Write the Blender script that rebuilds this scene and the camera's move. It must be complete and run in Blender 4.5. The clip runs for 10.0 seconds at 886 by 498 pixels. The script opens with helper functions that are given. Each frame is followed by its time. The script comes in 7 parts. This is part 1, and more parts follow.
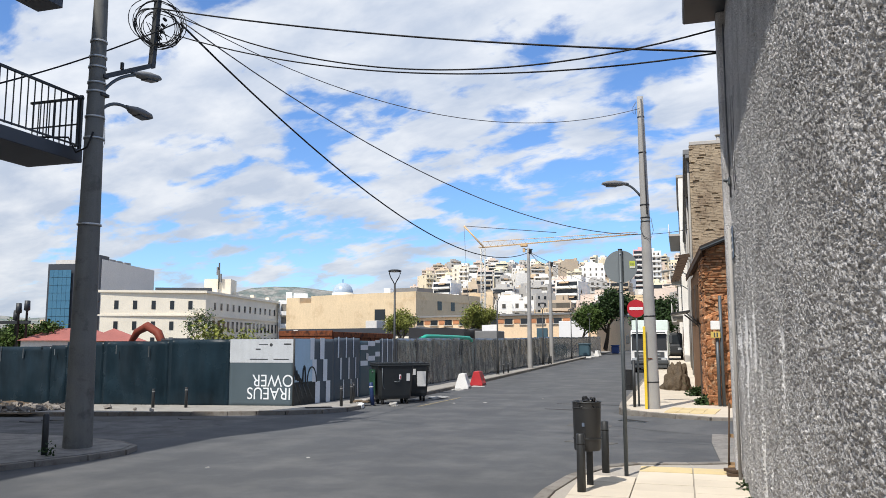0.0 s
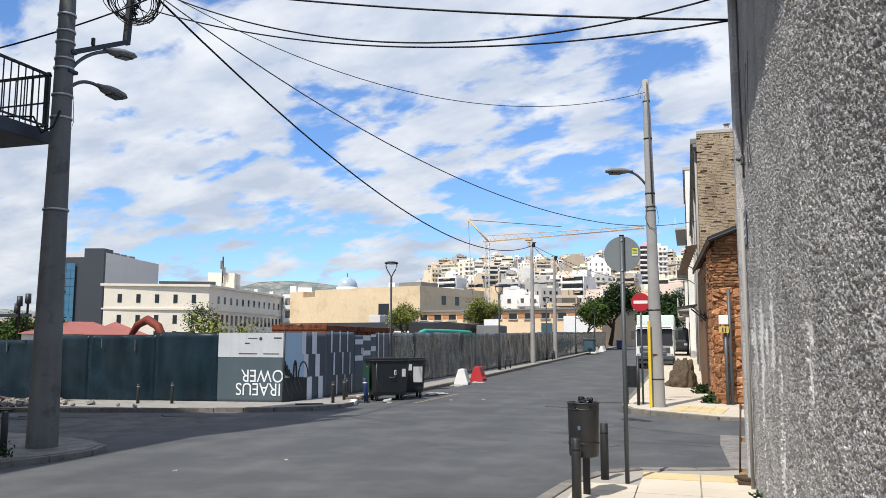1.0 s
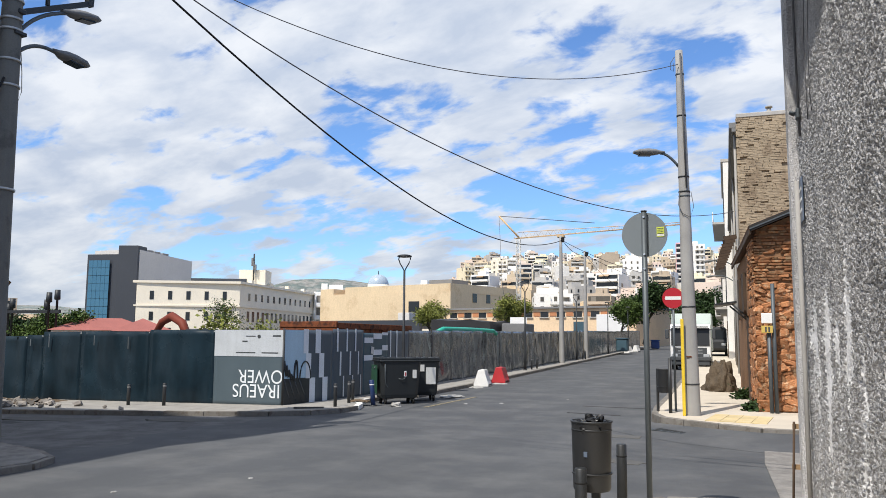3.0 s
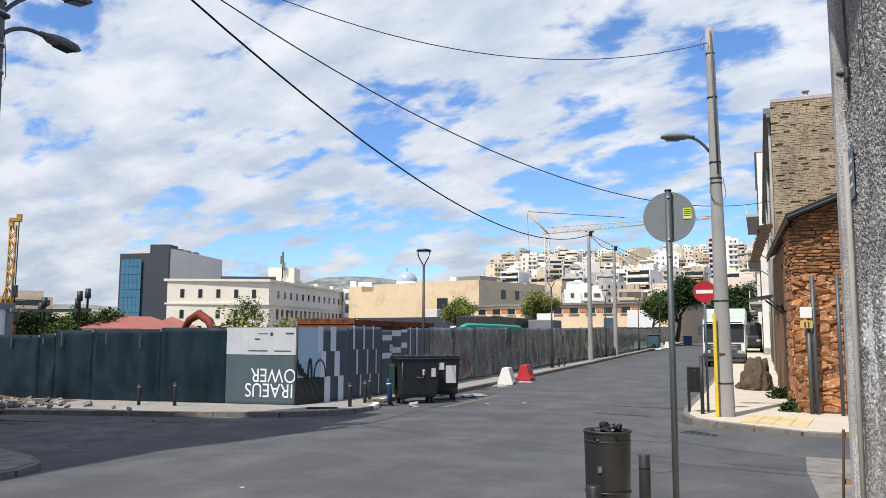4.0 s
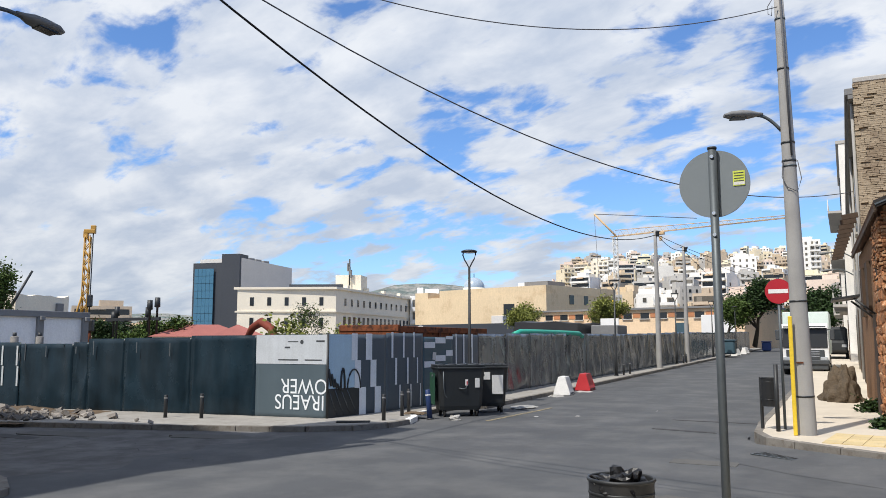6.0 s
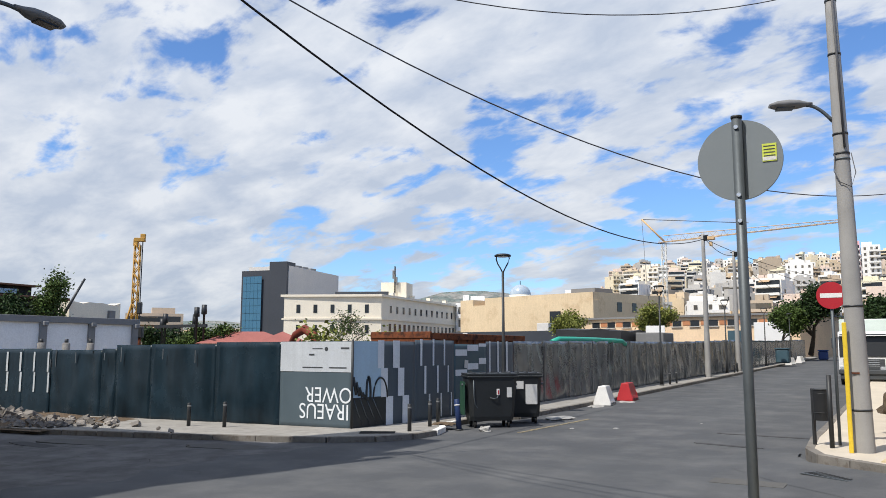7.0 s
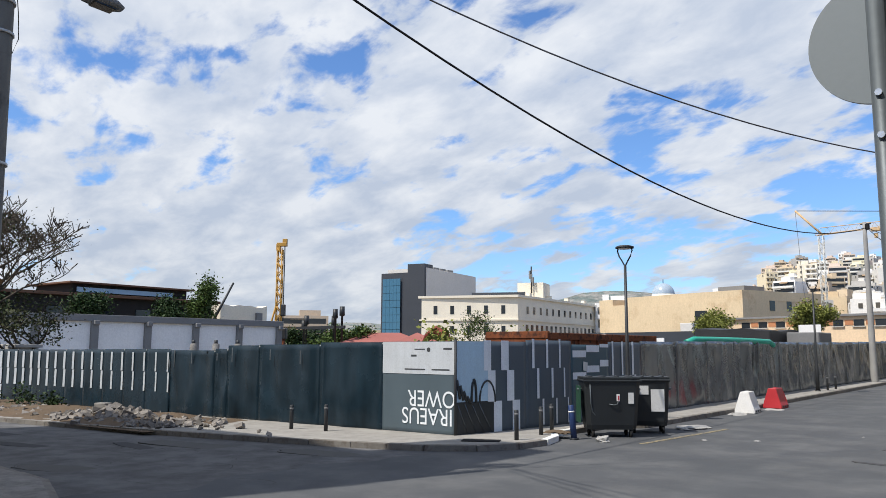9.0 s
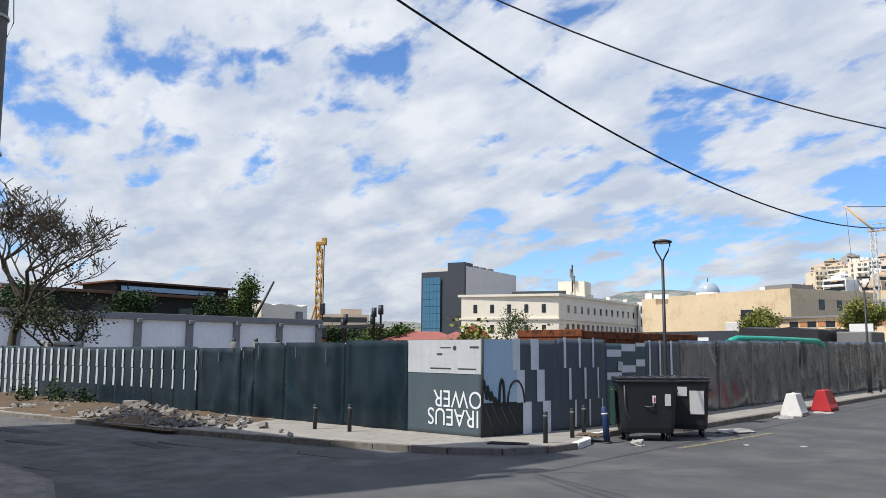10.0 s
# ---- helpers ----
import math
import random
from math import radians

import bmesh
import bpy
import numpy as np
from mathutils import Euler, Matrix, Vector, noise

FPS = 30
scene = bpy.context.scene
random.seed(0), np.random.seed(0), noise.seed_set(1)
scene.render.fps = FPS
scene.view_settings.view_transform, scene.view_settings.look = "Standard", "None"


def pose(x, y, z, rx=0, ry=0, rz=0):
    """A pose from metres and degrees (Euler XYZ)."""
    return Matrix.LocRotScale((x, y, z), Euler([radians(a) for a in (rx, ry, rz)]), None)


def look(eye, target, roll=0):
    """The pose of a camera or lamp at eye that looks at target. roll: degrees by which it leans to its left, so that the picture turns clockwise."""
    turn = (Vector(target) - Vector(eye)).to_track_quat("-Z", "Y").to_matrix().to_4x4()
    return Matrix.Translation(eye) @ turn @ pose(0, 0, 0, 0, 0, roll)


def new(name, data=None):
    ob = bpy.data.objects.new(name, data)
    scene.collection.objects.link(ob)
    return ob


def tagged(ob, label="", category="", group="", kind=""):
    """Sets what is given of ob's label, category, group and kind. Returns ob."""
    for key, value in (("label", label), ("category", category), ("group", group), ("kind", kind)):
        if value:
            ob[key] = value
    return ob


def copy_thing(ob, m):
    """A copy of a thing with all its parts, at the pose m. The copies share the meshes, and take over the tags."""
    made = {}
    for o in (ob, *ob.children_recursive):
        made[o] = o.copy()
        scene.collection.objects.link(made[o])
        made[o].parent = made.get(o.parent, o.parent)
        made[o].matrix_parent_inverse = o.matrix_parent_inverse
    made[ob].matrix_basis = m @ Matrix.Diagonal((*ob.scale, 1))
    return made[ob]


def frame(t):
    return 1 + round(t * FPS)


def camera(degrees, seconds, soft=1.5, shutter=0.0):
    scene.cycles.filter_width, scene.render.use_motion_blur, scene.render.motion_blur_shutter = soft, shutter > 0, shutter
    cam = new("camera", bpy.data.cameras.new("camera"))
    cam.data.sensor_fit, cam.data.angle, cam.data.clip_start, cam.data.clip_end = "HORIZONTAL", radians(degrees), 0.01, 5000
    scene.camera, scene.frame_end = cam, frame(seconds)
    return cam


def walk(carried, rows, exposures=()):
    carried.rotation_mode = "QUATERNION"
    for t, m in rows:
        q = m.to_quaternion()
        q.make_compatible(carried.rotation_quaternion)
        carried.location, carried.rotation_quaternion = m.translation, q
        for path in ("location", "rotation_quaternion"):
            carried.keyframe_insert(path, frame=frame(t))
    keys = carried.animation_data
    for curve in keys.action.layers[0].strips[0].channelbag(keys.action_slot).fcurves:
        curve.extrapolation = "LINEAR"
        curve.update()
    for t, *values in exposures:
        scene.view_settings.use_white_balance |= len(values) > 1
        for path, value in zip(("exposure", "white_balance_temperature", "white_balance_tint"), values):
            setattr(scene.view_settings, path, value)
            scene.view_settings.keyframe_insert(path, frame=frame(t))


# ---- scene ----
cam = camera(58.7, 10.0, soft=0.65)
PATH = [
    (0, (0.835, -1.22, 1.853), (0.262, 0.68, 2.096), -0.1),
    (0.5, (0.813, -0.741, 1.855), (0.236, 1.159, 2.092), -0.1),
    (1, (0.821, -0.235, 1.849), (0.233, 1.663, 2.079), 0.1),
    (1.5, (0.84, 0.273, 1.886), (0.235, 2.167, 2.11), 0.2),
    (2, (0.791, 0.756, 1.89), (0.167, 2.643, 2.113), 0.3),
    (2.5, (0.806, 1.25, 1.87), (0.162, 3.13, 2.095), 0.4),
    (4, (0.779, 2.693, 1.875), (0.038, 4.538, 2.092), 0.2),
    (4.5, (0.734, 3.13, 1.859), (-0.048, 4.959, 2.07), 0.0),
    (5, (0.697, 3.552, 1.873), (-0.123, 5.364, 2.085), -0.2),
    (5.5, (0.746, 4.043, 1.89), (-0.114, 5.835, 2.112), -0.2),
    (7, (0.806, 5.429, 1.886), (-0.2, 7.14, 2.138), 0.1),
    (7.5, (0.754, 5.911, 1.89), (-0.322, 7.577, 2.146), -0.0),
    (8, (0.757, 6.327, 1.875), (-0.39, 7.945, 2.132), -0.0),
    (8.5, (0.725, 6.723, 1.883), (-0.498, 8.285, 2.138), 0.0),
    (9, (0.598, 7.078, 1.877), (-0.694, 8.583, 2.131), 0.2),
    (9.5, (0.536, 7.412, 1.849), (-0.807, 8.872, 2.101), 0.3),
    (10, (0.405, 7.788, 1.867), (-0.965, 9.223, 2.118), 0.4),
]
walk(cam, [(t, look(eye, target, roll)) for t, eye, target, roll in PATH], [(0.0, 0.0), (4.0, -0.02), (5.5, -0.05), (7.5, -0.10), (10.0, -0.08)])

# ---- world, sun, exposure ----
SUN_TRAVEL = Vector((0.66, 1.99, -2.98)).normalized()
world = bpy.data.worlds.new("sky")
scene.world = world
world.use_nodes = True
wt = world.node_tree
wt.nodes.clear()


def wn(kind, **kw):
    n = wt.nodes.new(kind)
    for k, v in kw.items():
        n.inputs[k].default_value = v
    return n


def wmath(op, a, b=None):
    n = wt.nodes.new("ShaderNodeMath")
    n.operation = op
    for k, v in enumerate((a, b)):
        if v is None:
            continue
        if isinstance(v, (int, float)):
            n.inputs[k].default_value = v
        else:
            wt.links.new(v, n.inputs[k])
    return n.outputs[0]


sky = wt.nodes.new("ShaderNodeTexSky")
sky.sky_type = "NISHITA"
sky.sun_disc = False
sky.sun_elevation = math.asin(-SUN_TRAVEL.z)
sky.sun_rotation = math.atan2(-SUN_TRAVEL.x, -SUN_TRAVEL.y)
sky.air_density, sky.dust_density, sky.ozone_density = 1.0, 0.25, 1.5
SKY_STRENGTH, CLOUD_STRENGTH = 0.135, 0.97
bg_sky = wn("ShaderNodeBackground", Strength=SKY_STRENGTH)
tint = wt.nodes.new("ShaderNodeVectorMath")
tint.operation = "MULTIPLY"
tint.inputs[1].default_value = (0.74, 1.0, 1.36)
wt.links.new(sky.outputs[0], tint.inputs[0])
wt.links.new(tint.outputs[0], bg_sky.inputs[0])
coord = wt.nodes.new("ShaderNodeTexCoord")
sep = wt.nodes.new("ShaderNodeSeparateXYZ")
wt.links.new(coord.outputs["Generated"], sep.inputs[0])
up = wmath("ADD", wmath("MAXIMUM", sep.outputs[2], 0.0), 0.27)
flat = wt.nodes.new("ShaderNodeCombineXYZ")
wt.links.new(wmath("DIVIDE", sep.outputs[0], up), flat.inputs[0])
wt.links.new(wmath("DIVIDE", sep.outputs[1], up), flat.inputs[1])
flat.inputs[2].default_value = 3.7
# broad fields of cloud, and the puffs in them
broad = wn("ShaderNodeTexNoise", Scale=0.95, Detail=2.0, Roughness=0.5, Distortion=0.2)
puffs = wn("ShaderNodeTexNoise", Scale=7.2, Detail=9.0, Roughness=0.55, Distortion=0.2)
shade = wn("ShaderNodeTexNoise", Scale=5.5, Detail=6.0, Roughness=0.55, Distortion=0.2)
# the puffs lie in long rows, drawn out by the wind
rows_of_cloud = wt.nodes.new("ShaderNodeMapping")
rows_of_cloud.vector_type = "TEXTURE"
rows_of_cloud.inputs["Rotation"].default_value = (0, 0, math.radians(-14))
rows_of_cloud.inputs["Scale"].default_value = (1.35, 0.9, 1)
wt.links.new(flat.outputs[0], rows_of_cloud.inputs[0])
wt.links.new(flat.outputs[0], broad.inputs["Vector"])
for n in (puffs, shade):
    wt.links.new(rows_of_cloud.outputs[0], n.inputs["Vector"])
low_bank = wmath("MULTIPLY", wmath("MAXIMUM", wmath("SUBTRACT", 0.30, sep.outputs[2]), 0.0), 0.42)
field = wmath("ADD", wmath("ADD", wmath("MULTIPLY", broad.outputs[0], 0.72), wmath("MULTIPLY", puffs.outputs[0], 0.95)), low_bank)
# thicker cloud to the west, clearer to the east
field = wmath("SUBTRACT", field, wmath("MULTIPLY", wmath("ADD", sep.outputs[0], 0.3), 0.09))
ramp = wt.nodes.new("ShaderNodeValToRGB")
ramp.color_ramp.interpolation = "EASE"
ramp.color_ramp.elements[0].position, ramp.color_ramp.elements[1].position = 0.735, 0.88
wt.links.new(field, ramp.inputs[0])
tone = wt.nodes.new("ShaderNodeValToRGB")
tone.color_ramp.elements[0].position, tone.color_ramp.elements[1].position = 0.38, 0.66
tone.color_ramp.elements[0].color, tone.color_ramp.elements[1].color = (0.61, 0.69, 0.83, 1), (0.945, 0.98, 1.035, 1)
wt.links.new(shade.outputs[0], tone.inputs[0])
bg_cloud = wn("ShaderNodeBackground")
wt.links.new(wmath("MULTIPLY", wmath("ADD", 0.84, wmath("MINIMUM", wmath("MULTIPLY", wmath("MAXIMUM", sep.outputs[2], 0.0), 0.5), 0.16)), CLOUD_STRENGTH), bg_cloud.inputs["Strength"])
wt.links.new(tone.outputs[0], bg_cloud.inputs[0])
mix = wt.nodes.new("ShaderNodeMixShader")
wt.links.new(wmath("MULTIPLY", ramp.outputs[0], 0.96), mix.inputs[0])
wt.links.new(bg_sky.outputs[0], mix.inputs[1])
wt.links.new(bg_cloud.outputs[0], mix.inputs[2])
out = wt.nodes.new("ShaderNodeOutputWorld")
wt.links.new(mix.outputs[0], out.inputs[0])

sun = new("sun", bpy.data.lights.new("sun", "SUN"))
sun.data.energy, sun.data.angle, sun.data.color = 5.0, radians(0.6), (1.0, 0.95, 0.87)
sun.matrix_world = look((0, 0, 60), Vector((0, 0, 60)) + SUN_TRAVEL)
scene.view_settings.exposure = 0.0


# ---- materials ----
def mat(name, col, rough=0.8, metal=0.0, var=0.2, scale=1.2, grain=45.0, gvar=0.15, bump=0.25, depth=0.01, rand=0.0, island=0.0, streak=0.0, second=None, cover=0.5, edge=0.12, run=(7.0, 7.0, 0.55), gloss=None):
    """A worn surface: a base colour with broad and fine variation, upright streaks, a second colour in patches, and fine relief."""
    m = bpy.data.materials.new(name)
    m.use_nodes = True
    t = m.node_tree
    b = t.nodes["Principled BSDF"]
    link = t.links.new

    def node(kind, **kw):
        n = t.nodes.new(kind)
        for k, v in kw.items():
            n.inputs[k].default_value = v
        return n

    def num(op, a, c):
        n = t.nodes.new("ShaderNodeMath")
        n.operation = op
        for k, v in enumerate((a, c)):
            if isinstance(v, (int, float)):
                n.inputs[k].default_value = v
            else:
                link(v, n.inputs[k])
        return n.outputs[0]

    pos = node("ShaderNodeNewGeometry").outputs["Position"]
    n1 = node("ShaderNodeTexNoise", Scale=scale, Detail=5.0, Roughness=0.6)
    n2 = node("ShaderNodeTexNoise", Scale=grain, Detail=3.0, Roughness=0.6)
    link(pos, n1.inputs["Vector"])
    link(pos, n2.inputs["Vector"])
    k = num("ADD", num("MULTIPLY", num("SUBTRACT", n1.outputs[0], 0.5), 2.4 * var), num("MULTIPLY", num("SUBTRACT", n2.outputs[0], 0.5), 2.4 * gvar))
    if streak:
        mp = node("ShaderNodeMapping", Scale=run)
        link(pos, mp.inputs["Vector"])
        n3 = node("ShaderNodeTexNoise", Scale=1.0, Detail=4.0, Roughness=0.6)
        link(mp.outputs[0], n3.inputs["Vector"])
        k = num("ADD", k, num("MULTIPLY", num("SUBTRACT", n3.outputs[0], 0.5), 2.4 * streak))
    if rand:
        k = num("ADD", k, num("MULTIPLY", num("SUBTRACT", node("ShaderNodeObjectInfo").outputs["Random"], 0.5), 2 * rand))
    if island:
        k = num("ADD", k, num("MULTIPLY", num("SUBTRACT", node("ShaderNodeNewGeometry").outputs["Random Per Island"], 0.5), 2 * island))
    k = num("ADD", k, 1.0)
    src = node("ShaderNodeRGB")
    src.outputs[0].default_value = (*col, 1)
    colour = src.outputs[0]
    if second:
        n4 = node("ShaderNodeTexNoise", Scale=scale * 2.3, Detail=7.0, Roughness=0.65)
        link(pos, n4.inputs["Vector"])
        r = node("ShaderNodeMapRange")
        r.inputs[1].default_value, r.inputs[2].default_value = 1 - cover - edge / 2, 1 - cover + edge / 2
        link(n4.outputs[0], r.inputs[0])
        mx = t.nodes.new("ShaderNodeMixRGB")
        mx.inputs[2].default_value = (*second, 1)
        link(r.outputs[0], mx.inputs[0])
        link(colour, mx.inputs[1])
        colour = mx.outputs[0]
    vm = t.nodes.new("ShaderNodeVectorMath")
    vm.operation = "SCALE"
    link(colour, vm.inputs[0])
    link(num("MAXIMUM", k, 0.15), vm.inputs["Scale"])
    link(vm.outputs[0], b.inputs["Base Color"])
    link(num("ADD", num("MULTIPLY", num("SUBTRACT", n1.outputs[0], 0.5), 0.3), rough), b.inputs["Roughness"])
    b.inputs["Metallic"].default_value = metal
    b.inputs["Specular IOR Level"].default_value = gloss if gloss is not None else (0.5 if rough < 0.56 else 0.22)
    if bump:
        bp = node("ShaderNodeBump", Strength=bump, Distance=depth)
        link(n2.outputs[0], bp.inputs["Height"])
        link(bp.outputs[0], b.inputs["Normal"])
    return m


def glass(name, col, rough=0.06):
    m = bpy.data.materials.new(name)
    m.use_nodes = True
    b = m.node_tree.nodes["Principled BSDF"]
    b.inputs["Base Color"].default_value = (*col, 1)
    b.inputs["Roughness"].default_value = rough
    b.inputs["Specular IOR Level"].default_value = 0.5
    return m


M = {}
M["asphalt"] = mat("asphalt", (0.080, 0.083, 0.088), 0.86, var=0.22, scale=0.35, grain=70, gvar=0.12, bump=0.35, depth=0.006, second=(0.118, 0.119, 0.120), cover=0.44, edge=0.25, streak=0.16, run=(1.1, 0.12, 1.0))
M["soil"] = mat("soil", (0.125, 0.09, 0.06), 0.95, var=0.35, scale=1.5, grain=22, gvar=0.3, bump=0.8, depth=0.03)
M["dust"] = mat("dusty ground", (0.2, 0.18, 0.15), 0.95, var=0.3, scale=0.05, grain=2)
M["hillside"] = mat("hillside", (0.16, 0.14, 0.09), 0.95, var=0.3, scale=0.02, grain=0.3, second=(0.06, 0.075, 0.035), cover=0.5)
M["far_hill"] = mat("far hill", (0.24, 0.235, 0.215), 0.95, var=0.3, scale=0.015, grain=0.12, gvar=0.6, second=(0.125, 0.155, 0.145), cover=0.5)
M["concrete"] = mat("concrete", (0.42, 0.40, 0.37), 0.85, var=0.2, scale=2, grain=60, streak=0.08, bump=0.3, depth=0.004, second=(0.3, 0.28, 0.25), cover=0.3)
M["kerb"] = mat("kerb concrete", (0.20, 0.185, 0.165), 0.9, var=0.35, scale=3, grain=40, bump=0.4, depth=0.006, rand=0.12, second=(0.15, 0.13, 0.11), cover=0.42)
M["dirty_concrete"] = mat("dirty concrete", (0.25, 0.235, 0.215), 0.9, var=0.35, scale=1.6, grain=40, gvar=0.2, bump=0.5, depth=0.008, second=(0.15, 0.14, 0.13), cover=0.45, edge=0.3)
M["footway"] = mat("dusty footway concrete", (0.31, 0.295, 0.27), 0.9, var=0.25, scale=1.6, grain=50, gvar=0.15, bump=0.35, depth=0.005, second=(0.23, 0.215, 0.195), cover=0.4, edge=0.3)
M["worn"] = mat("worn asphalt", (0.10, 0.098, 0.094), 0.9, var=0.3, scale=1.5, grain=60, gvar=0.2, bump=0.35, depth=0.006)
M["black_glass"] = glass("black windscreen glass", (0.004, 0.005, 0.006), 0.35)
M["patch"] = mat("newer asphalt", (0.056, 0.056, 0.058), 0.88, var=0.2, scale=0.8, grain=70, gvar=0.15, bump=0.35, depth=0.006)
M["kerb_white"] = mat("white painted kerb", (0.72, 0.71, 0.68), 0.8, var=0.15, scale=3, grain=40, second=(0.35, 0.33, 0.31), cover=0.3)
M["tile"] = mat("pavement tile", (0.58, 0.515, 0.42), 0.85, var=0.16, scale=1.3, grain=60, gvar=0.08, bump=0.2, depth=0.003, rand=0.06, second=(0.47, 0.44, 0.38), cover=0.28, edge=0.3)
M["tile_bed"] = mat("mortar bed", (0.36, 0.33, 0.29), 0.95, var=0.2)
M["tactile"] = mat("yellow tactile tile", (0.58, 0.46, 0.25), 0.85, var=0.2, scale=2, grain=60, rand=0.08, second=(0.55, 0.45, 0.28), cover=0.4, edge=0.3)
M["pole"] = mat("spun concrete", (0.32, 0.31, 0.295), 0.82, var=0.2, scale=1.6, grain=60, gvar=0.1, streak=0.08, bump=0.2, depth=0.003)
# darker, more streaked copy of the pole concrete, for the south-western pole
M["dark_pole"] = mat("streaked dark concrete", (0.165, 0.163, 0.150), 0.85, var=0.25, scale=1.4, grain=50, gvar=0.15, streak=0.2, bump=0.25, depth=0.003, second=(0.12, 0.118, 0.108), cover=0.4)
M["strap"] = mat("bright steel strap", (0.42, 0.43, 0.43), 0.4, 0.5, var=0.1, scale=6, grain=40, bump=0.03)
M["galv"] = mat("galvanised steel", (0.10, 0.115, 0.125), 0.55, 0.5, var=0.15, scale=6, grain=40, gvar=0.1, bump=0.05)
M["grey_plate"] = mat("grey sign back", (0.175, 0.2, 0.215), 0.55, 0.2, var=0.06, scale=3, grain=40, gvar=0.03, bump=0.03)
M["dark_iron"] = mat("dark painted iron", (0.030, 0.032, 0.034), 0.5, 0.2, var=0.2, scale=5, grain=50, bump=0.1)
M["bin_grey"] = mat("dark grey bin plate", (0.028, 0.029, 0.031), 0.5, 0.15, var=0.15, scale=6, grain=60, streak=0.1, bump=0.06)
M["black"] = mat("black plastic", (0.006, 0.006, 0.007), 0.42, var=0.2, scale=9, grain=30, bump=0.3, depth=0.01)
M["cable"] = mat("black cable", (0.012, 0.012, 0.013), 0.6, var=0.1)
M["cable_grey"] = mat("grey cable", (0.10, 0.10, 0.105), 0.6, var=0.1)
M["hoard_dark"] = mat("dark slate painted sheet", (0.011, 0.023, 0.033), 0.25, 0.0, var=0.55, scale=0.8, grain=20, gvar=0.1, streak=0.6, bump=0.05, rand=0.12, gloss=0.2, run=(2.2, 2.2, 0.45))
M["hoard_print"] = mat("slate print", (0.075, 0.105, 0.125), 0.5, 0.0, var=0.1, scale=1.5, grain=30, gvar=0.04, streak=0.06, bump=0.03, rand=0.05)
# the strong colour streaks also imitate smeared reflections in the sheets
M["hoard_grey"] = mat("weathered grey sheet with painted sheen", (0.150, 0.166, 0.178), 0.2, 0.6, var=0.35, scale=1.4, grain=20, gvar=0.06, streak=0.6, run=(2.0, 1.6, 0.5), bump=0.05, rand=0.1)
M["hoard_stripe"] = mat("mid grey print", (0.068, 0.090, 0.112), 0.5, 0.0, var=0.12, scale=1.5, grain=30, streak=0.08, bump=0.03)
M["print_white"] = mat("off-white print", (0.68, 0.72, 0.76), 0.5, var=0.1, scale=2.5, grain=30, streak=0.08, bump=0.03, second=(0.45, 0.47, 0.5), cover=0.25)
M["print_dull"] = mat("dull white print", (0.46, 0.49, 0.51), 0.55, var=0.15, scale=2.5, grain=30, streak=0.1, bump=0.03)
M["dome_glass"] = mat("pale blue-grey glazing", (0.36, 0.43, 0.50), 0.3, var=0.12, scale=1.5, grain=12, bump=0.02)
M["print_field"] = mat("worn pale print", (0.50, 0.53, 0.56), 0.5, var=0.14, scale=1.8, grain=30, streak=0.12, bump=0.03, second=(0.42, 0.44, 0.46), cover=0.35)
M["print_blue"] = mat("pale blue print", (0.40, 0.56, 0.68), 0.5, var=0.12, scale=1.2, grain=30, streak=0.06, bump=0.03)
M["print_teal"] = mat("dark teal print", (0.045, 0.09, 0.115), 0.5, var=0.15, scale=2, grain=30, bump=0.03)
M["print_black"] = mat("black print", (0.02, 0.025, 0.028), 0.5, var=0.3, scale=3, grain=20, bump=0.03)
M["lettering"] = mat("white lettering", (0.75, 0.79, 0.82), 0.55, var=0.08)
M["dark_text"] = mat("dark lettering", (0.06, 0.065, 0.07), 0.6, var=0.1)
M["skip"] = mat("dark grey skip plastic", (0.015, 0.018, 0.020), 0.5, var=0.2, scale=2.5, grain=40, streak=0.12, bump=0.08)
M["skip_green"] = mat("dark green skip plastic", (0.02, 0.07, 0.04), 0.5, var=0.2, scale=2.5, grain=40, bump=0.08)
M["sticker"] = mat("white sticker", (0.6, 0.6, 0.58), 0.6, var=0.1, scale=8, second=(0.3, 0.3, 0.3), cover=0.3)
M["rubber"] = mat("black rubber", (0.018, 0.018, 0.018), 0.8, var=0.2)
M["rust"] = mat("rusted steel", (0.20, 0.065, 0.028), 0.85, 0.1, var=0.4, scale=2, grain=25, streak=0.2, bump=0.3, second=(0.07, 0.03, 0.02), cover=0.45)
M["white_plastic"] = mat("white barrier plastic", (0.72, 0.71, 0.68), 0.5, var=0.1, scale=3, grain=30, second=(0.45, 0.43, 0.4), cover=0.25)
M["red_plastic"] = mat("red barrier plastic", (0.42, 0.02, 0.025), 0.5, var=0.15, scale=3, grain=30)
M["sign_red"] = mat("sign red", (0.40, 0.012, 0.022), 0.45, var=0.08, bump=0.02)
M["sign_white"] = mat("sign white", (0.75, 0.74, 0.72), 0.45, var=0.06, bump=0.02)
M["yellow"] = mat("yellow paint", (0.72, 0.50, 0.03), 0.5, var=0.12, scale=5, grain=30, bump=0.05)
M["blue_post"] = mat("blue paint", (0.03, 0.07, 0.24), 0.5, var=0.15, scale=5)
M["navy"] = mat("dark navy paint", (0.014, 0.034, 0.11), 0.45, var=0.2, scale=5, second=(0.03, 0.04, 0.07), cover=0.35)
M["green_hose"] = mat("green ribbed hose", (0.02, 0.36, 0.26), 0.5, var=0.12, scale=5)
M["sticker_yellow"] = mat("yellow-green sticker", (0.55, 0.62, 0.08), 0.5, var=0.08)
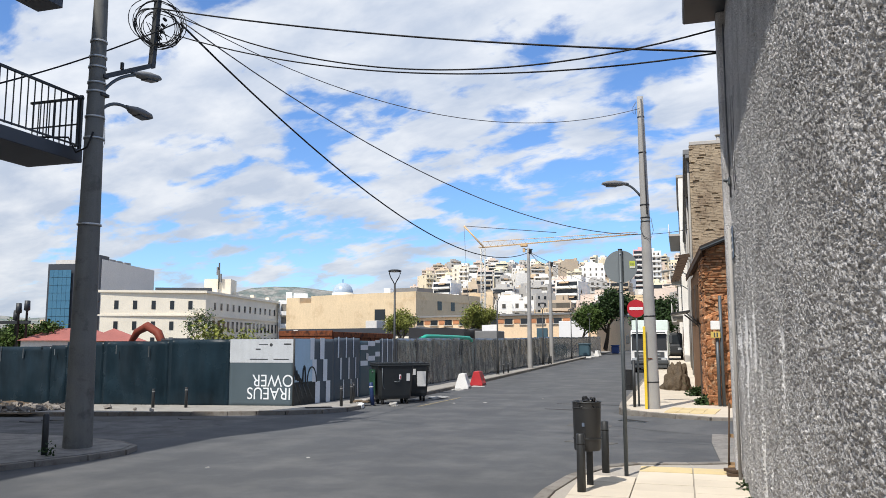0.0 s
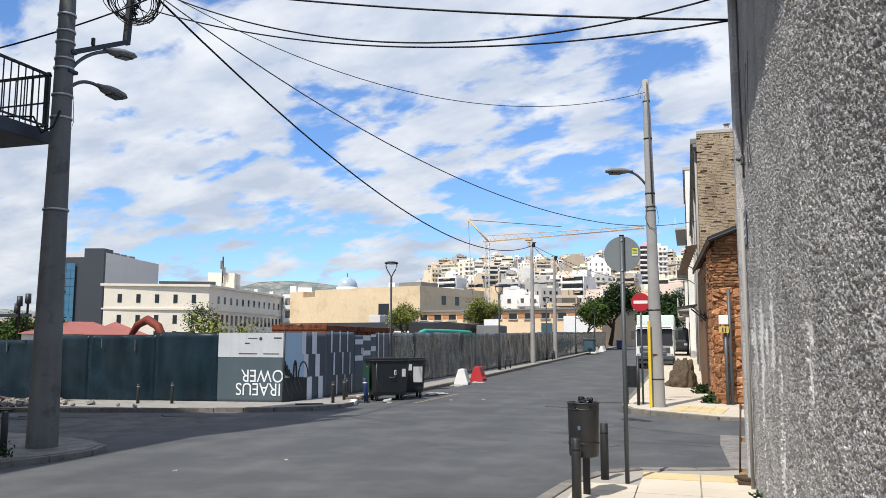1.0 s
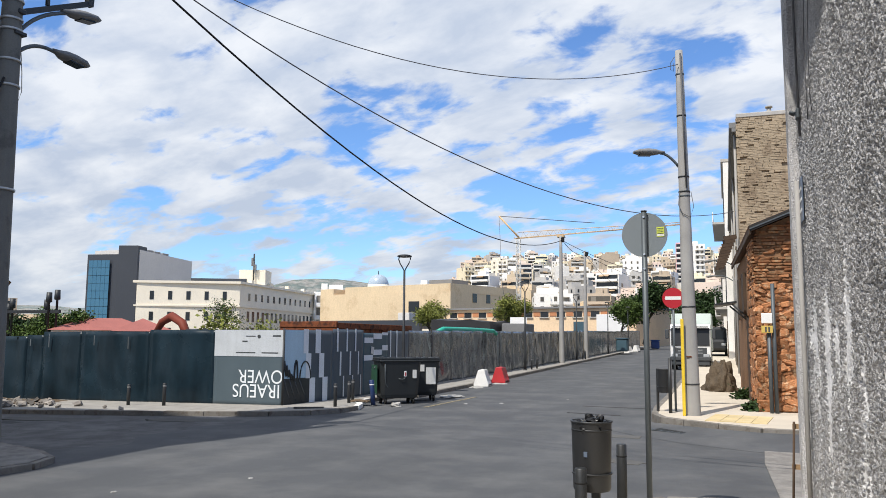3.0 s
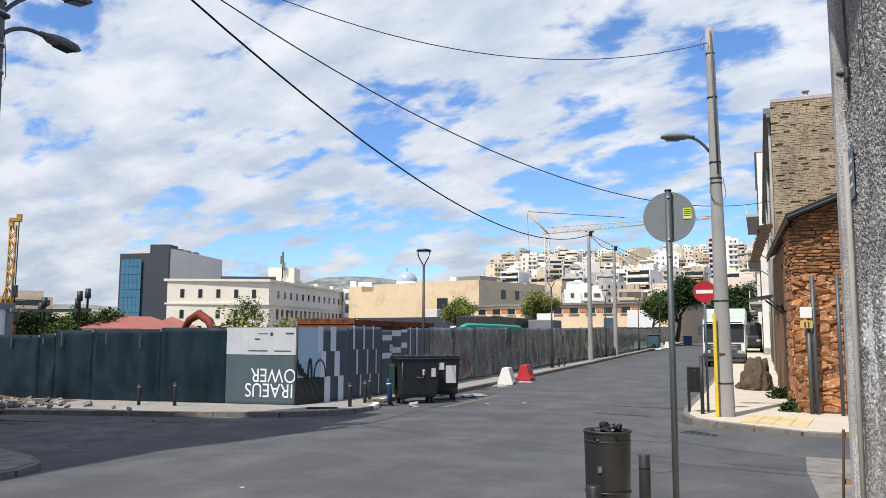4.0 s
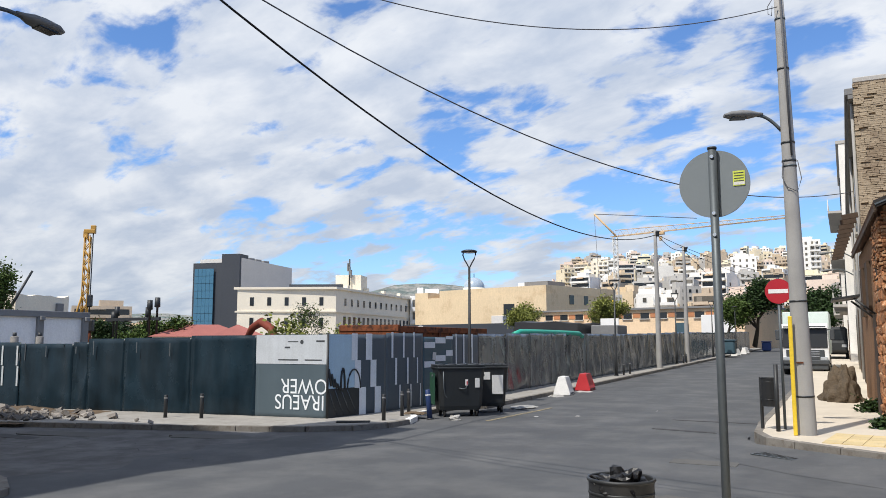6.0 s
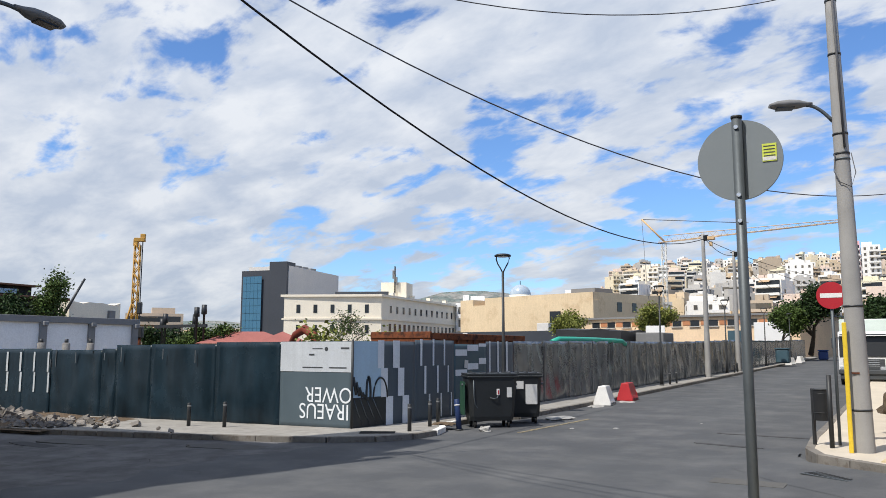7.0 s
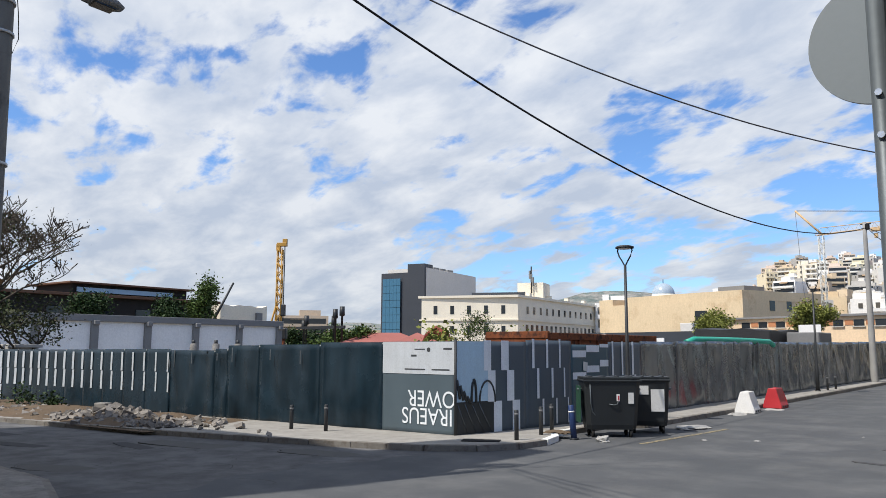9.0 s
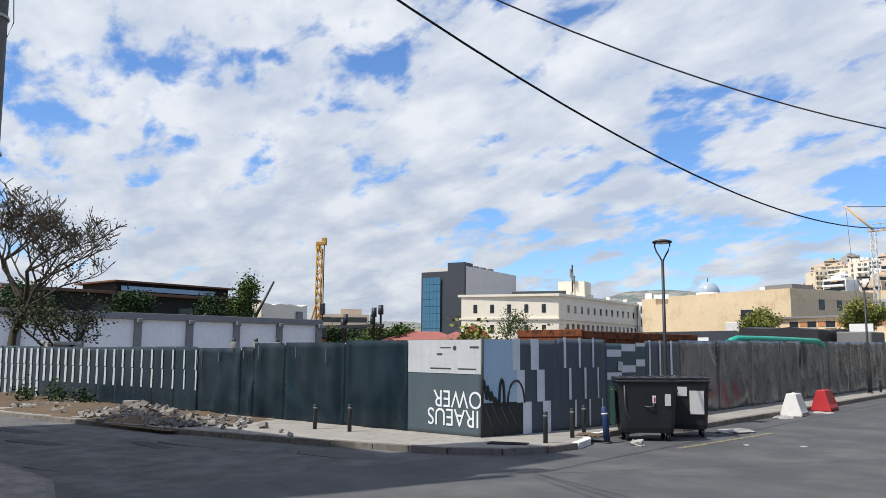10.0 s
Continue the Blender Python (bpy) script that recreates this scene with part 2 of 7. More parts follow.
M["brick"] = mat("old brick", (0.29, 0.13, 0.06), 0.92, var=0.3, scale=3.5, grain=35, gvar=0.3, bump=0.8, depth=0.015, rand=0.45, second=(0.36, 0.23, 0.13), cover=0.44)
M["stone"] = mat("rubble stone", (0.37, 0.165, 0.075), 0.92, var=0.35, scale=3.5, grain=26, gvar=0.35, bump=1.0, depth=0.03, rand=0.4, second=(0.47, 0.32, 0.2), cover=0.42)
M["mortar"] = mat("old mortar", (0.25, 0.14, 0.075), 0.95, var=0.3, scale=3, grain=25, gvar=0.25, bump=0.8, depth=0.02)
M["pale_brick"] = mat("pale worn brick", (0.37, 0.295, 0.205), 0.92, var=0.25, scale=0.7, grain=22, gvar=0.25, bump=0.5, depth=0.015, island=0.1, second=(0.27, 0.205, 0.14), cover=0.45)
M["pale_mortar"] = mat("pale lime mortar", (0.30, 0.24, 0.165), 0.95, var=0.25, scale=2, grain=25, gvar=0.25, bump=0.6, depth=0.015)
M["plaster_white"] = mat("white lime plaster", (0.72, 0.70, 0.66), 0.9, var=0.15, scale=0.8, grain=25, streak=0.12, second=(0.5, 0.47, 0.42), cover=0.25)
M["plaster_ochre"] = mat("ochre plaster", (0.52, 0.41, 0.25), 0.9, var=0.2, scale=0.8, grain=25, streak=0.12, second=(0.36, 0.29, 0.2), cover=0.3)
M["old_wood"] = mat("weathered dark wood", (0.075, 0.05, 0.034), 0.85, var=0.3, scale=4, grain=40, streak=0.25, bump=0.4)
M["wood"] = mat("raw plank wood", (0.30, 0.20, 0.11), 0.8, var=0.25, scale=4, grain=40, streak=0.25, bump=0.3)
M["roof_tile"] = mat("dull clay roof", (0.16, 0.09, 0.06), 0.9, var=0.25, scale=3, grain=20)
M["red_roof"] = mat("red roof", (0.33, 0.12, 0.10), 0.8, var=0.25, scale=0.5, grain=10, streak=0.1)
M["cream"] = mat("cream stone facade", (0.78, 0.71, 0.58), 0.85, var=0.12, scale=0.25, grain=6, streak=0.06)
M["tan"] = mat("tan rendered wall", (0.66, 0.52, 0.34), 0.9, var=0.15, scale=0.15, grain=4, streak=0.1, second=(0.57, 0.43, 0.27), cover=0.4)
M["ochre_shed"] = mat("ochre warehouse render", (0.72, 0.54, 0.36), 0.9, var=0.15, scale=0.2, grain=5, streak=0.08)
M["tower_grey"] = mat("grey cladding", (0.60, 0.575, 0.54), 0.7, var=0.08, scale=0.2, grain=3)
M["tower_dark"] = mat("charcoal cladding", (0.04, 0.045, 0.055), 0.5, var=0.1, scale=0.2, grain=3)
M["window_dark"] = glass("dark window glass", (0.02, 0.024, 0.028), 0.12)
M["curtain_glass"] = glass("blue curtain-wall glass", (0.07, 0.19, 0.29), 0.05)
M["curtain_glass"].node_tree.nodes["Principled BSDF"].inputs["Metallic"].default_value = 0.35
M["white_wall"] = mat("whitewashed wall", (0.80, 0.79, 0.77), 0.9, var=0.1, scale=0.3, grain=6, streak=0.06)
M["grey_frame"] = mat("grey concrete frame", (0.20, 0.20, 0.20), 0.9, var=0.15, scale=0.5, grain=10)
M["dark_shed"] = mat("dark timber shed", (0.035, 0.032, 0.03), 0.9, var=0.3, scale=0.4, grain=8)
M["rig_yellow"] = mat("machine yellow", (0.45, 0.24, 0.035), 0.55, var=0.2, scale=1, grain=10)
M["crane_paint"] = mat("crane orange", (0.58, 0.40, 0.22), 0.6, var=0.15, scale=1)
M["mast_white"] = mat("pale mast steel", (0.55, 0.54, 0.50), 0.6, 0.1, var=0.1, scale=1)
M["excavator"] = mat("machine red-orange", (0.17, 0.036, 0.02), 0.6, var=0.3, scale=1)
M["tarp"] = mat("black tarpaulin", (0.02, 0.02, 0.022), 0.55, var=0.3, scale=2, grain=12, bump=0.5, depth=0.03)
M["truck_white"] = mat("white truck paint", (0.72, 0.72, 0.71), 0.3, var=0.06, scale=1, bump=0.0)
M["truck_box"] = mat("pale green box panel", (0.58, 0.66, 0.62), 0.5, var=0.06, scale=1, bump=0.0)
M["chrome"] = mat("headlamp", (0.6, 0.62, 0.64), 0.2, 0.6, var=0.05)
M["cardboard"] = mat("weathered plywood board", (0.19, 0.10, 0.045), 0.9, var=0.4, scale=9, grain=40, second=(0.05, 0.03, 0.02), cover=0.4)
M["rubble"] = mat("broken concrete", (0.22, 0.20, 0.18), 0.95, var=0.3, scale=5, grain=30, island=0.35, bump=0.6, depth=0.02)
M["heap"] = mat("heap of excavated soil", (0.105, 0.08, 0.055), 0.95, var=0.4, scale=4, grain=18, gvar=0.35, bump=1.0, depth=0.05)
M["leaf"] = mat("green leaves", (0.06, 0.095, 0.02), 0.6, var=0.3, scale=1.5, grain=9, island=0.5, bump=0)
M["leaf_olive"] = mat("dull olive leaves", (0.042, 0.05, 0.018), 0.65, var=0.3, scale=1.5, grain=9, island=0.5, bump=0)
M["old_asphalt"] = mat("old dusty asphalt", (0.135, 0.134, 0.135), 0.9, var=0.3, scale=0.7, grain=60, gvar=0.18, bump=0.4, depth=0.008, second=(0.08, 0.079, 0.08), cover=0.48, edge=0.25, streak=0.25, run=(0.25, 1.4, 1.0))
M["crack"] = mat("open crack", (0.055, 0.054, 0.053), 0.95, var=0.2)
M["leaf_yellow"] = mat("yellow-green leaves", (0.18, 0.195, 0.042), 0.6, var=0.3, scale=1.5, grain=9, island=0.45, bump=0)
M["leaf_dark"] = mat("dark leaves", (0.026, 0.05, 0.014), 0.6, var=0.3, scale=1.5, grain=9, island=0.5, bump=0)
M["bark"] = mat("bark", (0.07, 0.056, 0.042), 0.9, var=0.3, scale=5, grain=30, bump=0.6)
M["litter"] = mat("dirty plastic sheet", (0.36, 0.35, 0.33), 0.6, var=0.3, scale=9, grain=25, second=(0.25, 0.23, 0.2), cover=0.35)
M["line_yellow"] = mat("worn yellow line", (0.30, 0.24, 0.13), 0.85, var=0.3, scale=6, grain=40, second=(0.12, 0.115, 0.105), cover=0.5)
APARTMENTS = [mat("apartment render", c, 0.88, var=0.12, scale=0.12, grain=2, streak=0.08, rand=0.08) for c in
              ((0.72, 0.63, 0.46), (0.76, 0.73, 0.67), (0.60, 0.49, 0.35), (0.80, 0.78, 0.74), (0.50, 0.41, 0.31), (0.68, 0.56, 0.47), (0.76, 0.70, 0.52), (0.46, 0.44, 0.41))]
M["shutter"] = mat("dull shutters and loggia shade", (0.17, 0.155, 0.13), 0.7, var=0.1, scale=0.3, grain=3, island=0.5)
M["awning"] = mat("faded canvas awnings", (0.34, 0.24, 0.15), 0.8, var=0.1, scale=0.1, grain=3, rand=0.4)
M["plaque"] = mat("weathered grey-blue enamel", (0.10, 0.13, 0.18), 0.5, var=0.15, scale=8)
M["meter"] = mat("faded yellow plate", (0.55, 0.40, 0.11), 0.6, var=0.12, scale=8)
M["pink"] = mat("pink render", (0.70, 0.42, 0.42), 0.88, var=0.08, scale=0.12, grain=2)
M["terracotta"] = mat("terracotta wall", (0.45, 0.2, 0.1), 0.88, var=0.1, scale=0.12, grain=2)
M["balcony_white"] = mat("white balcony front", (0.70, 0.68, 0.64), 0.85, var=0.1, scale=0.3, grain=3, rand=0.12)
M["stucco"] = mat("rough grey roughcast", (0.56, 0.55, 0.55), 0.95, var=0.2, scale=0.9, grain=85, gvar=0.9, streak=0.26, run=(1.0, 1.7, 0.12), bump=1.0, depth=0.02, second=(0.34, 0.335, 0.335), cover=0.42, edge=0.3)
M["flaked"] = mat("flaked pale plaster", (0.80, 0.79, 0.78), 0.95, var=0.2, scale=4, grain=60, gvar=0.3, bump=0.4)


# ---- building blocks ----
def gz(x):
    """Level of the road: it falls gently towards the west."""
    return -0.011 * min(max(0.0, -x - 9.0), 36.0)


def rise(y):
    """The street beyond the crossing climbs gently northwards."""
    return 0.0115 * min(max(0.0, y - 26.0), 100.0)


def slab(bm, c, s, m=None):
    """A box of size s about c, put through the matrix m."""
    vs = []
    for dx in (-0.5, 0.5):
        for dy in (-0.5, 0.5):
            for dz in (-0.5, 0.5):
                p = Vector((c[0] + dx * s[0], c[1] + dy * s[1], c[2] + dz * s[2]))
                vs.append(bm.verts.new(m @ p if m else p))
    for f in ((0, 1, 3, 2), (4, 6, 7, 5), (0, 4, 5, 1), (2, 3, 7, 6), (0, 2, 6, 4), (1, 5, 7, 3)):
        bm.faces.new([vs[k] for k in f])
    return vs


def chamfer(bm, width, segments=1):
    bmesh.ops.bevel(bm, geom=list(bm.edges), offset=width, segments=segments, affect="EDGES", profile=0.6, clamp_overlap=True)
    return bm


def tube(bm, pts, r, n=8, caps=True):
    """A tube along points; r is one radius or one for each point."""
    pts = [Vector(p) for p in pts]
    rings = []
    for k, p in enumerate(pts):
        d = (pts[min(k + 1, len(pts) - 1)] - pts[max(k - 1, 0)]).normalized()
        side = d.cross(Vector((0, 0, 1)) if abs(d.z) < 0.95 else Vector((1, 0, 0))).normalized()
        over = side.cross(d)
        rad = r[k] if isinstance(r, (list, tuple)) else r
        rings.append([bm.verts.new(p + rad * (math.cos(2 * math.pi * a / n) * side + math.sin(2 * math.pi * a / n) * over)) for a in range(n)])
    for a, b in zip(rings, rings[1:]):
        for k in range(n):
            f = bm.faces.new((a[k], a[(k + 1) % n], b[(k + 1) % n], b[k]))
            f.smooth = True
    if caps and n > 2:
        bm.faces.new(rings[0][::-1])
        bm.faces.new(rings[-1])
    return bm


def prism(bm, poly, low, high):
    """An upright prism on a plan outline; low and high are levels or functions of x and y."""
    lo = low if callable(low) else (lambda x, y: low)
    hi = high if callable(high) else (lambda x, y: high)
    a = [bm.verts.new((x, y, lo(x, y))) for x, y in poly]
    b = [bm.verts.new((x, y, hi(x, y))) for x, y in poly]
    bm.faces.new(b)
    bm.faces.new(a[::-1])
    for k in range(len(poly)):
        j = (k + 1) % len(poly)
        bm.faces.new((a[k], a[j], b[j], b[k]))
    return bm


def finish(name, bm, material, parent=None, label="", loc=None, rz=0.0):
    bmesh.ops.recalc_face_normals(bm, faces=bm.faces)
    me = bpy.data.meshes.new(name)
    bm.to_mesh(me)
    bm.free()
    me.materials.append(material)
    ob = new(name, me)
    if parent:
        ob.parent = parent
    if loc is not None:
        ob.location = loc
    ob.rotation_euler.z = radians(rz)
    if label:
        ob["label"] = label
    return ob


def part(name, bm, material, parent, label="", loc=None, rz=0.0):
    """One mesh object under a thing or under a part."""
    return finish(name, bm, material, parent, label, loc, rz)


def piece(name, mesh, parent, loc, rot=(0, 0, 0), scale=(1, 1, 1)):
    ob = new(name, mesh)
    ob.parent = parent
    ob.location, ob.rotation_euler, ob.scale = loc, rot, scale
    return ob


def thing(name, loc, label, category, group="", kind="", rz=0.0):
    ob = new(name)
    ob.location = loc
    if abs(loc[0]) < 15.0 and 26.0 < loc[1] < 101.0:
        ob.location.z += rise(loc[1])
    ob.rotation_euler.z = radians(rz)
    return tagged(ob, label, category, group, kind)


def quick(c, s, bevel=0.0, m=None):
    bm = bmesh.new()
    slab(bm, c, s, m)
    if bevel:
        chamfer(bm, bevel)
    return bm


def rod(p, q, r0, r1=None, n=10):
    bm = bmesh.new()
    return tube(bm, [p, q], [r0, r1 if r1 is not None else r0], n)


def unit_mesh(name, bevel, material, jitter=0.0, seed=0, cuts=0):
    rnd = random.Random(seed)
    bm = bmesh.new()
    slab(bm, (0, 0, 0), (1, 1, 1))
    if jitter:
        for v in bm.verts:
            v.co += Vector([rnd.uniform(-jitter, jitter) for _ in range(3)])
    if bevel:
        chamfer(bm, bevel)
    bmesh.ops.recalc_face_normals(bm, faces=bm.faces)
    me = bpy.data.meshes.new(name)
    bm.to_mesh(me)
    bm.free()
    me.materials.append(material)
    return me


def grid_sheet(nx, nz, width, height, wobble, seed):
    """A thin upright sheet in x and z with shallow dents, 6 mm thick."""
    rnd = random.Random(seed)
    ox = rnd.uniform(0, 50)
    bm = bmesh.new()
    rows = [[], []]
    for side in (0, 1):
        for j in range(nz + 1):
            row = []
            for i in range(nx + 1):
                x, z = width * i / nx, height * j / nz
                d = wobble * (noise.noise(Vector((x * 1.3 + ox, z * 0.7, 1.7))) + 0.35 * noise.noise(Vector((x * 3.4 + ox + z, z * 1.5, 4.7)))) * min(1.0, 24 * i * (nx - i) / (nx * nx))
                d += wobble * 0.55 * abs(noise.noise(Vector((x * 1.1 + z * 0.9 + ox, z * 0.6 - x * 0.3, 8.1)))) * min(1.0, 24 * i * (nx - i) / (nx * nx))
                row.append(bm.verts.new((x, d + 0.006 * side, z)))
            rows[side].append(row)
    for side in (0, 1):
        g = rows[side]
        for j in range(nz):
            for i in range(nx):
                q = (g[j][i], g[j][i + 1], g[j + 1][i + 1], g[j + 1][i])
                f = bm.faces.new(q if side == 0 else q[::-1])
                f.smooth = True
    for j in range(nz):
        for i in (0, nx):
            bm.faces.new((rows[0][j][i], rows[0][j + 1][i], rows[1][j + 1][i], rows[1][j][i]))
    for i in range(nx):
        for j in (0, nz):
            bm.faces.new((rows[0][j][i], rows[0][j][i + 1], rows[1][j][i + 1], rows[1][j][i]))
    return bm


def letters(text, size):
    """A flat mesh of words in the built-in font."""
    cu = bpy.data.curves.new("words", "FONT")
    cu.body, cu.size, cu.align_x, cu.align_y = text, size, "CENTER", "CENTER"
    cu.extrude = 0.001
    ob = bpy.data.objects.new("words", cu)
    scene.collection.objects.link(ob)
    me = bpy.data.meshes.new_from_object(ob.evaluated_get(bpy.context.evaluated_depsgraph_get()))
    bpy.data.objects.remove(ob)
    return me


def raw_mesh(name, verts, faces, material, smooth=False):
    me = bpy.data.meshes.new(name)
    me.from_pydata(verts, [], faces)
    me.materials.append(material)
    if smooth:
        me.shade_smooth()
    return me


# ---- ground, road, pavements ----
def hill_level(x, y):
    d = math.hypot(x, y)
    az = math.degrees(math.atan2(-x, y))
    side = max(0.0, min(1.0, (22.0 - az) / 5.0)) * max(0.0, min(1.0, (az + 24.0) / 14.0))
    k = max(0.0, min(1.15, (d - 250.0) / 580.0))
    return side * 74.0 * k ** 1.2 if y > 0 else 0.0


xs = sorted({-2600, -1500, -900, -600, -400, -300, -200, -150, -120, -100, -80, -60, -45, -30, -20, -9, 0, 20, 40, 60, 100, 200, 400, 900, 2600} | set(range(-440, 260, 20)))
ys = sorted({-2600, -900, -400, -200, -100, -50, 0, 50, 100, 130, 600, 800, 1200, 2600} | set(range(140, 1000, 20)))
gv, gf = [], []
for y in ys:
    for x in xs:
        gv.append((x, y, gz(x) - 0.03 + hill_level(x, y)))
for j in range(len(ys) - 1):
    for i in range(len(xs) - 1):
        a = j * len(xs) + i
        gf.append((a, a + 1, a + 1 + len(xs), a + len(xs)))
ground = tagged(new("ground", raw_mesh("ground", gv, gf, M["dust"])), "dusty pale ground that rises to a built-up hill", "ground", kind="structure")

bm = bmesh.new()
cols = [-70, -60, -45, -30, -20, -14, -9, -4, 0, 8, 30]
prev = None
for x in cols:
    pair = [bm.verts.new((x, yy, gz(x) + rise(yy))) for yy in (-60, 26, 130)]
    if prev:
        for k in range(2):
            bm.faces.new((prev[k], pair[k], pair[k + 1], prev[k + 1]))
    prev = pair
road = tagged(finish("road", bm, M["asphalt"]), "worn grey asphalt of a street crossing", "road", kind="structure")

kerb_stone = unit_mesh("kerb_stone", 0.03, M["kerb"], 0.012, 3)
kerb_stone_white = unit_mesh("kerb_stone", 0.03, M["kerb_white"], 0.012, 4)


def kerb_row(parent, pts, height=0.13, width=0.16, white=None, level=0.0):
    """Kerb stones laid end to end along an outline."""
    for (x0, y0), (x1, y1) in zip(pts, pts[1:]):
        length = math.hypot(x1 - x0, y1 - y0)
        n = max(1, round(length / 0.95))
        for k in range(n):
            f = (k + 0.5) / n
            x, y = x0 + f * (x1 - x0), y0 + f * (y1 - y0)
            me = kerb_stone_white if white and white[0] < y < white[1] else kerb_stone
            piece("kerb_stone", me, parent, (x, y, level + gz(x) + rise(y) + height / 2 - 0.06 + 0.003 * math.sin(7 * k)), (0, 0, math.atan2(y1 - y0, x1 - x0)), (length / n - 0.012, width, height + 0.12))


def inset(pts, d):
    """An outline moved to its left by d."""
    res = []
    for k, (x, y) in enumerate(pts):
        (ax, ay), (bx, by) = pts[max(k - 1, 0)], pts[min(k + 1, len(pts) - 1)]
        l = math.hypot(bx - ax, by - ay)
        res.append((x - d * (by - ay) / l, y + d * (bx - ax) / l))
    return res


# pavement that the camera walks on, with square tiles
near_kerb = [(1.36, 11.62), (0.85, 11.38), (0.1, 11.2), (-0.38, 10.75), (-0.72, 9.75), (-0.86, 8.6), (-0.92, 5.0), (-0.95, -20.0)]
bm = bmesh.new()
prism(bm, [(1.7, 11.62)] + near_kerb + [(1.7, -20.0)], -0.2, 0.096)
pavement_near = tagged(finish("pavement_east", bm, M["tile_bed"]), "cream paved footway beside a roughcast wall", "pavement", kind="structure")
kerb_row(pavement_near, inset(near_kerb, 0.08)[::-1], 0.118)
tile = unit_mesh("tile", 0.012, M["tile"], 0.0, 1)
tactile = unit_mesh("tile", 0.012, M["tactile"], 0.0, 1)


def inside(x, y, poly):
    hit = False
    for (ax, ay), (bx, by) in zip(poly, poly[1:] + poly[:1]):
        if (ay > y) != (by > y) and x < ax + (y - ay) * (bx - ax) / (by - ay):
            hit = not hit
    return hit


near_poly = [(1.62, 11.5)] + inset(near_kerb, 0.2) + [(1.62, -3.0)]
for i in range(-1, 3):
    for j in range(24):
        cx, cy = -0.86 + 0.72 * (i + 0.5) + 0.33, 11.3 - 0.5 * (j + 0.5)
        wx, wy = 0.71, 0.49
        x0, x1 = max(cx - wx / 2, -0.7), min(cx + wx / 2, 1.53)
        if x1 - x0 < 0.1 or not inside((x0 + x1) / 2, cy, near_poly) or not inside(x0 + 0.03, cy + 0.2, near_poly):
            continue
        piece("tile", tactile if j <= 1 and x0 > 0.0 else tile, pavement_near, ((x0 + x1) / 2, cy, 0.094 + 0.0015 * math.sin(5 * i + 3 * j)), (0, 0, 0), (x1 - x0 - 0.008, wy, 0.05))

# pavement round the far corner, in front of the hoarding
west_kerb = [(-8.3, 110.0), (-8.3, 26.0), (-8.4, 25.2), (-9.0, 24.6), (-9.0, 22.1), (-8.5, 21.4), (-8.25, 20.6), (-8.3, 19.7), (-8.7, 18.9), (-9.5, 18.3), (-11.0, 17.85), (-13.0, 17.4), (-16.0, 16.85), (-20.0, 16.35), (-25.0, 15.9), (-45.0, 14.6)]
bm = bmesh.new()
wi = inset(west_kerb[::-1], 0.1)
prism(bm, wi + [(-10.4, 110.0), (-10.4, 26.0), (-10.4, 20.5), (-45.0, 20.3)], lambda x, y: gz(x) + rise(y) - 0.2, lambda x, y: gz(x) + rise(y) + 0.105)
pavement_west = tagged(finish("pavement_west", bm, M["footway"]), "dusty concrete footway in front of a site hoarding", "pavement", kind="structure")
kerb_row(pavement_west, inset(west_kerb[::-1], 0.07)[:-2] + [(-8.37, 34.0), (-8.37, 60.0), (-8.37, 110.0)], 0.115, 0.15, white=(20.9, 22.8))

# corner by the near western pole
sw_kerb = [(-40.0, 12.9), (-20.0, 12.5), (-11.0, 12.1), (-9.4, 11.55), (-8.6, 11.05), (-8.36, 10.45), (-8.5, 9.7), (-8.8, 8.9), (-9.1, 8.2), (-9.3, 6.0), (-9.4, -30.0)]
bm = bmesh.new()
prism(bm, inset(sw_kerb[::-1], 0.1) + [(-40.0, -30.0)], lambda x, y: gz(x) - 0.2, lambda x, y: gz(x) + 0.1)
pavement_sw = tagged(finish("pavement_south_west", bm, M["dirty_concrete"]), "worn concrete street corner under a balcony", "pavement", kind="structure")
kerb_row(pavement_sw, inset(sw_kerb[::-1], 0.07)[:-1], 0.09, 0.15)

# pavement by the brick house, and the pale concrete of the side street
NE_LEVEL = 0.2
east_kerb = [(-0.95, 110.0), (-0.95, 26.0), (-0.95, 22.5), (-0.85, 20.6), (-0.6, 19.8), (-0.1, 19.3), (0.6, 18.75), (1.4, 18.2), (9.0, 18.0)]
bm = bmesh.new()
prism(bm, inset(east_kerb, 0.1) + [(9.0, 26.0), (3.0, 110.0)], lambda x, y: rise(y) - 0.2, lambda x, y: rise(y) + NE_LEVEL)
pavement_ne = tagged(finish("pavement_north_east", bm, M["tile"]), "cream footway by an old brick house", "pavement", kind="structure")
kerb_row(pavement_ne, inset(east_kerb, 0.07)[::-1], 0.12, 0.15, level=NE_LEVEL - 0.115)
bm = bmesh.new()
prism(bm, [(1.36, 11.75), (12.0, 11.75), (12.0, 17.9), (1.42, 17.95), (1.3, 15.0)], -0.1, 0.012)
apron = tagged(finish("side_street", bm, M["dirty_concrete"]), "pale worn concrete of a side street", "road", kind="structure")
for i in range(4):
    for j in range(4):
        piece("tile", tactile, pavement_ne, (0.35 + 0.3 * i + 0.15 + 0.05 * j, 19.28 + 0.4 * j + 0.2 - 0.06 * i, NE_LEVEL + 0.005), (0, 0, -0.12), (0.295, 0.39, 0.02))

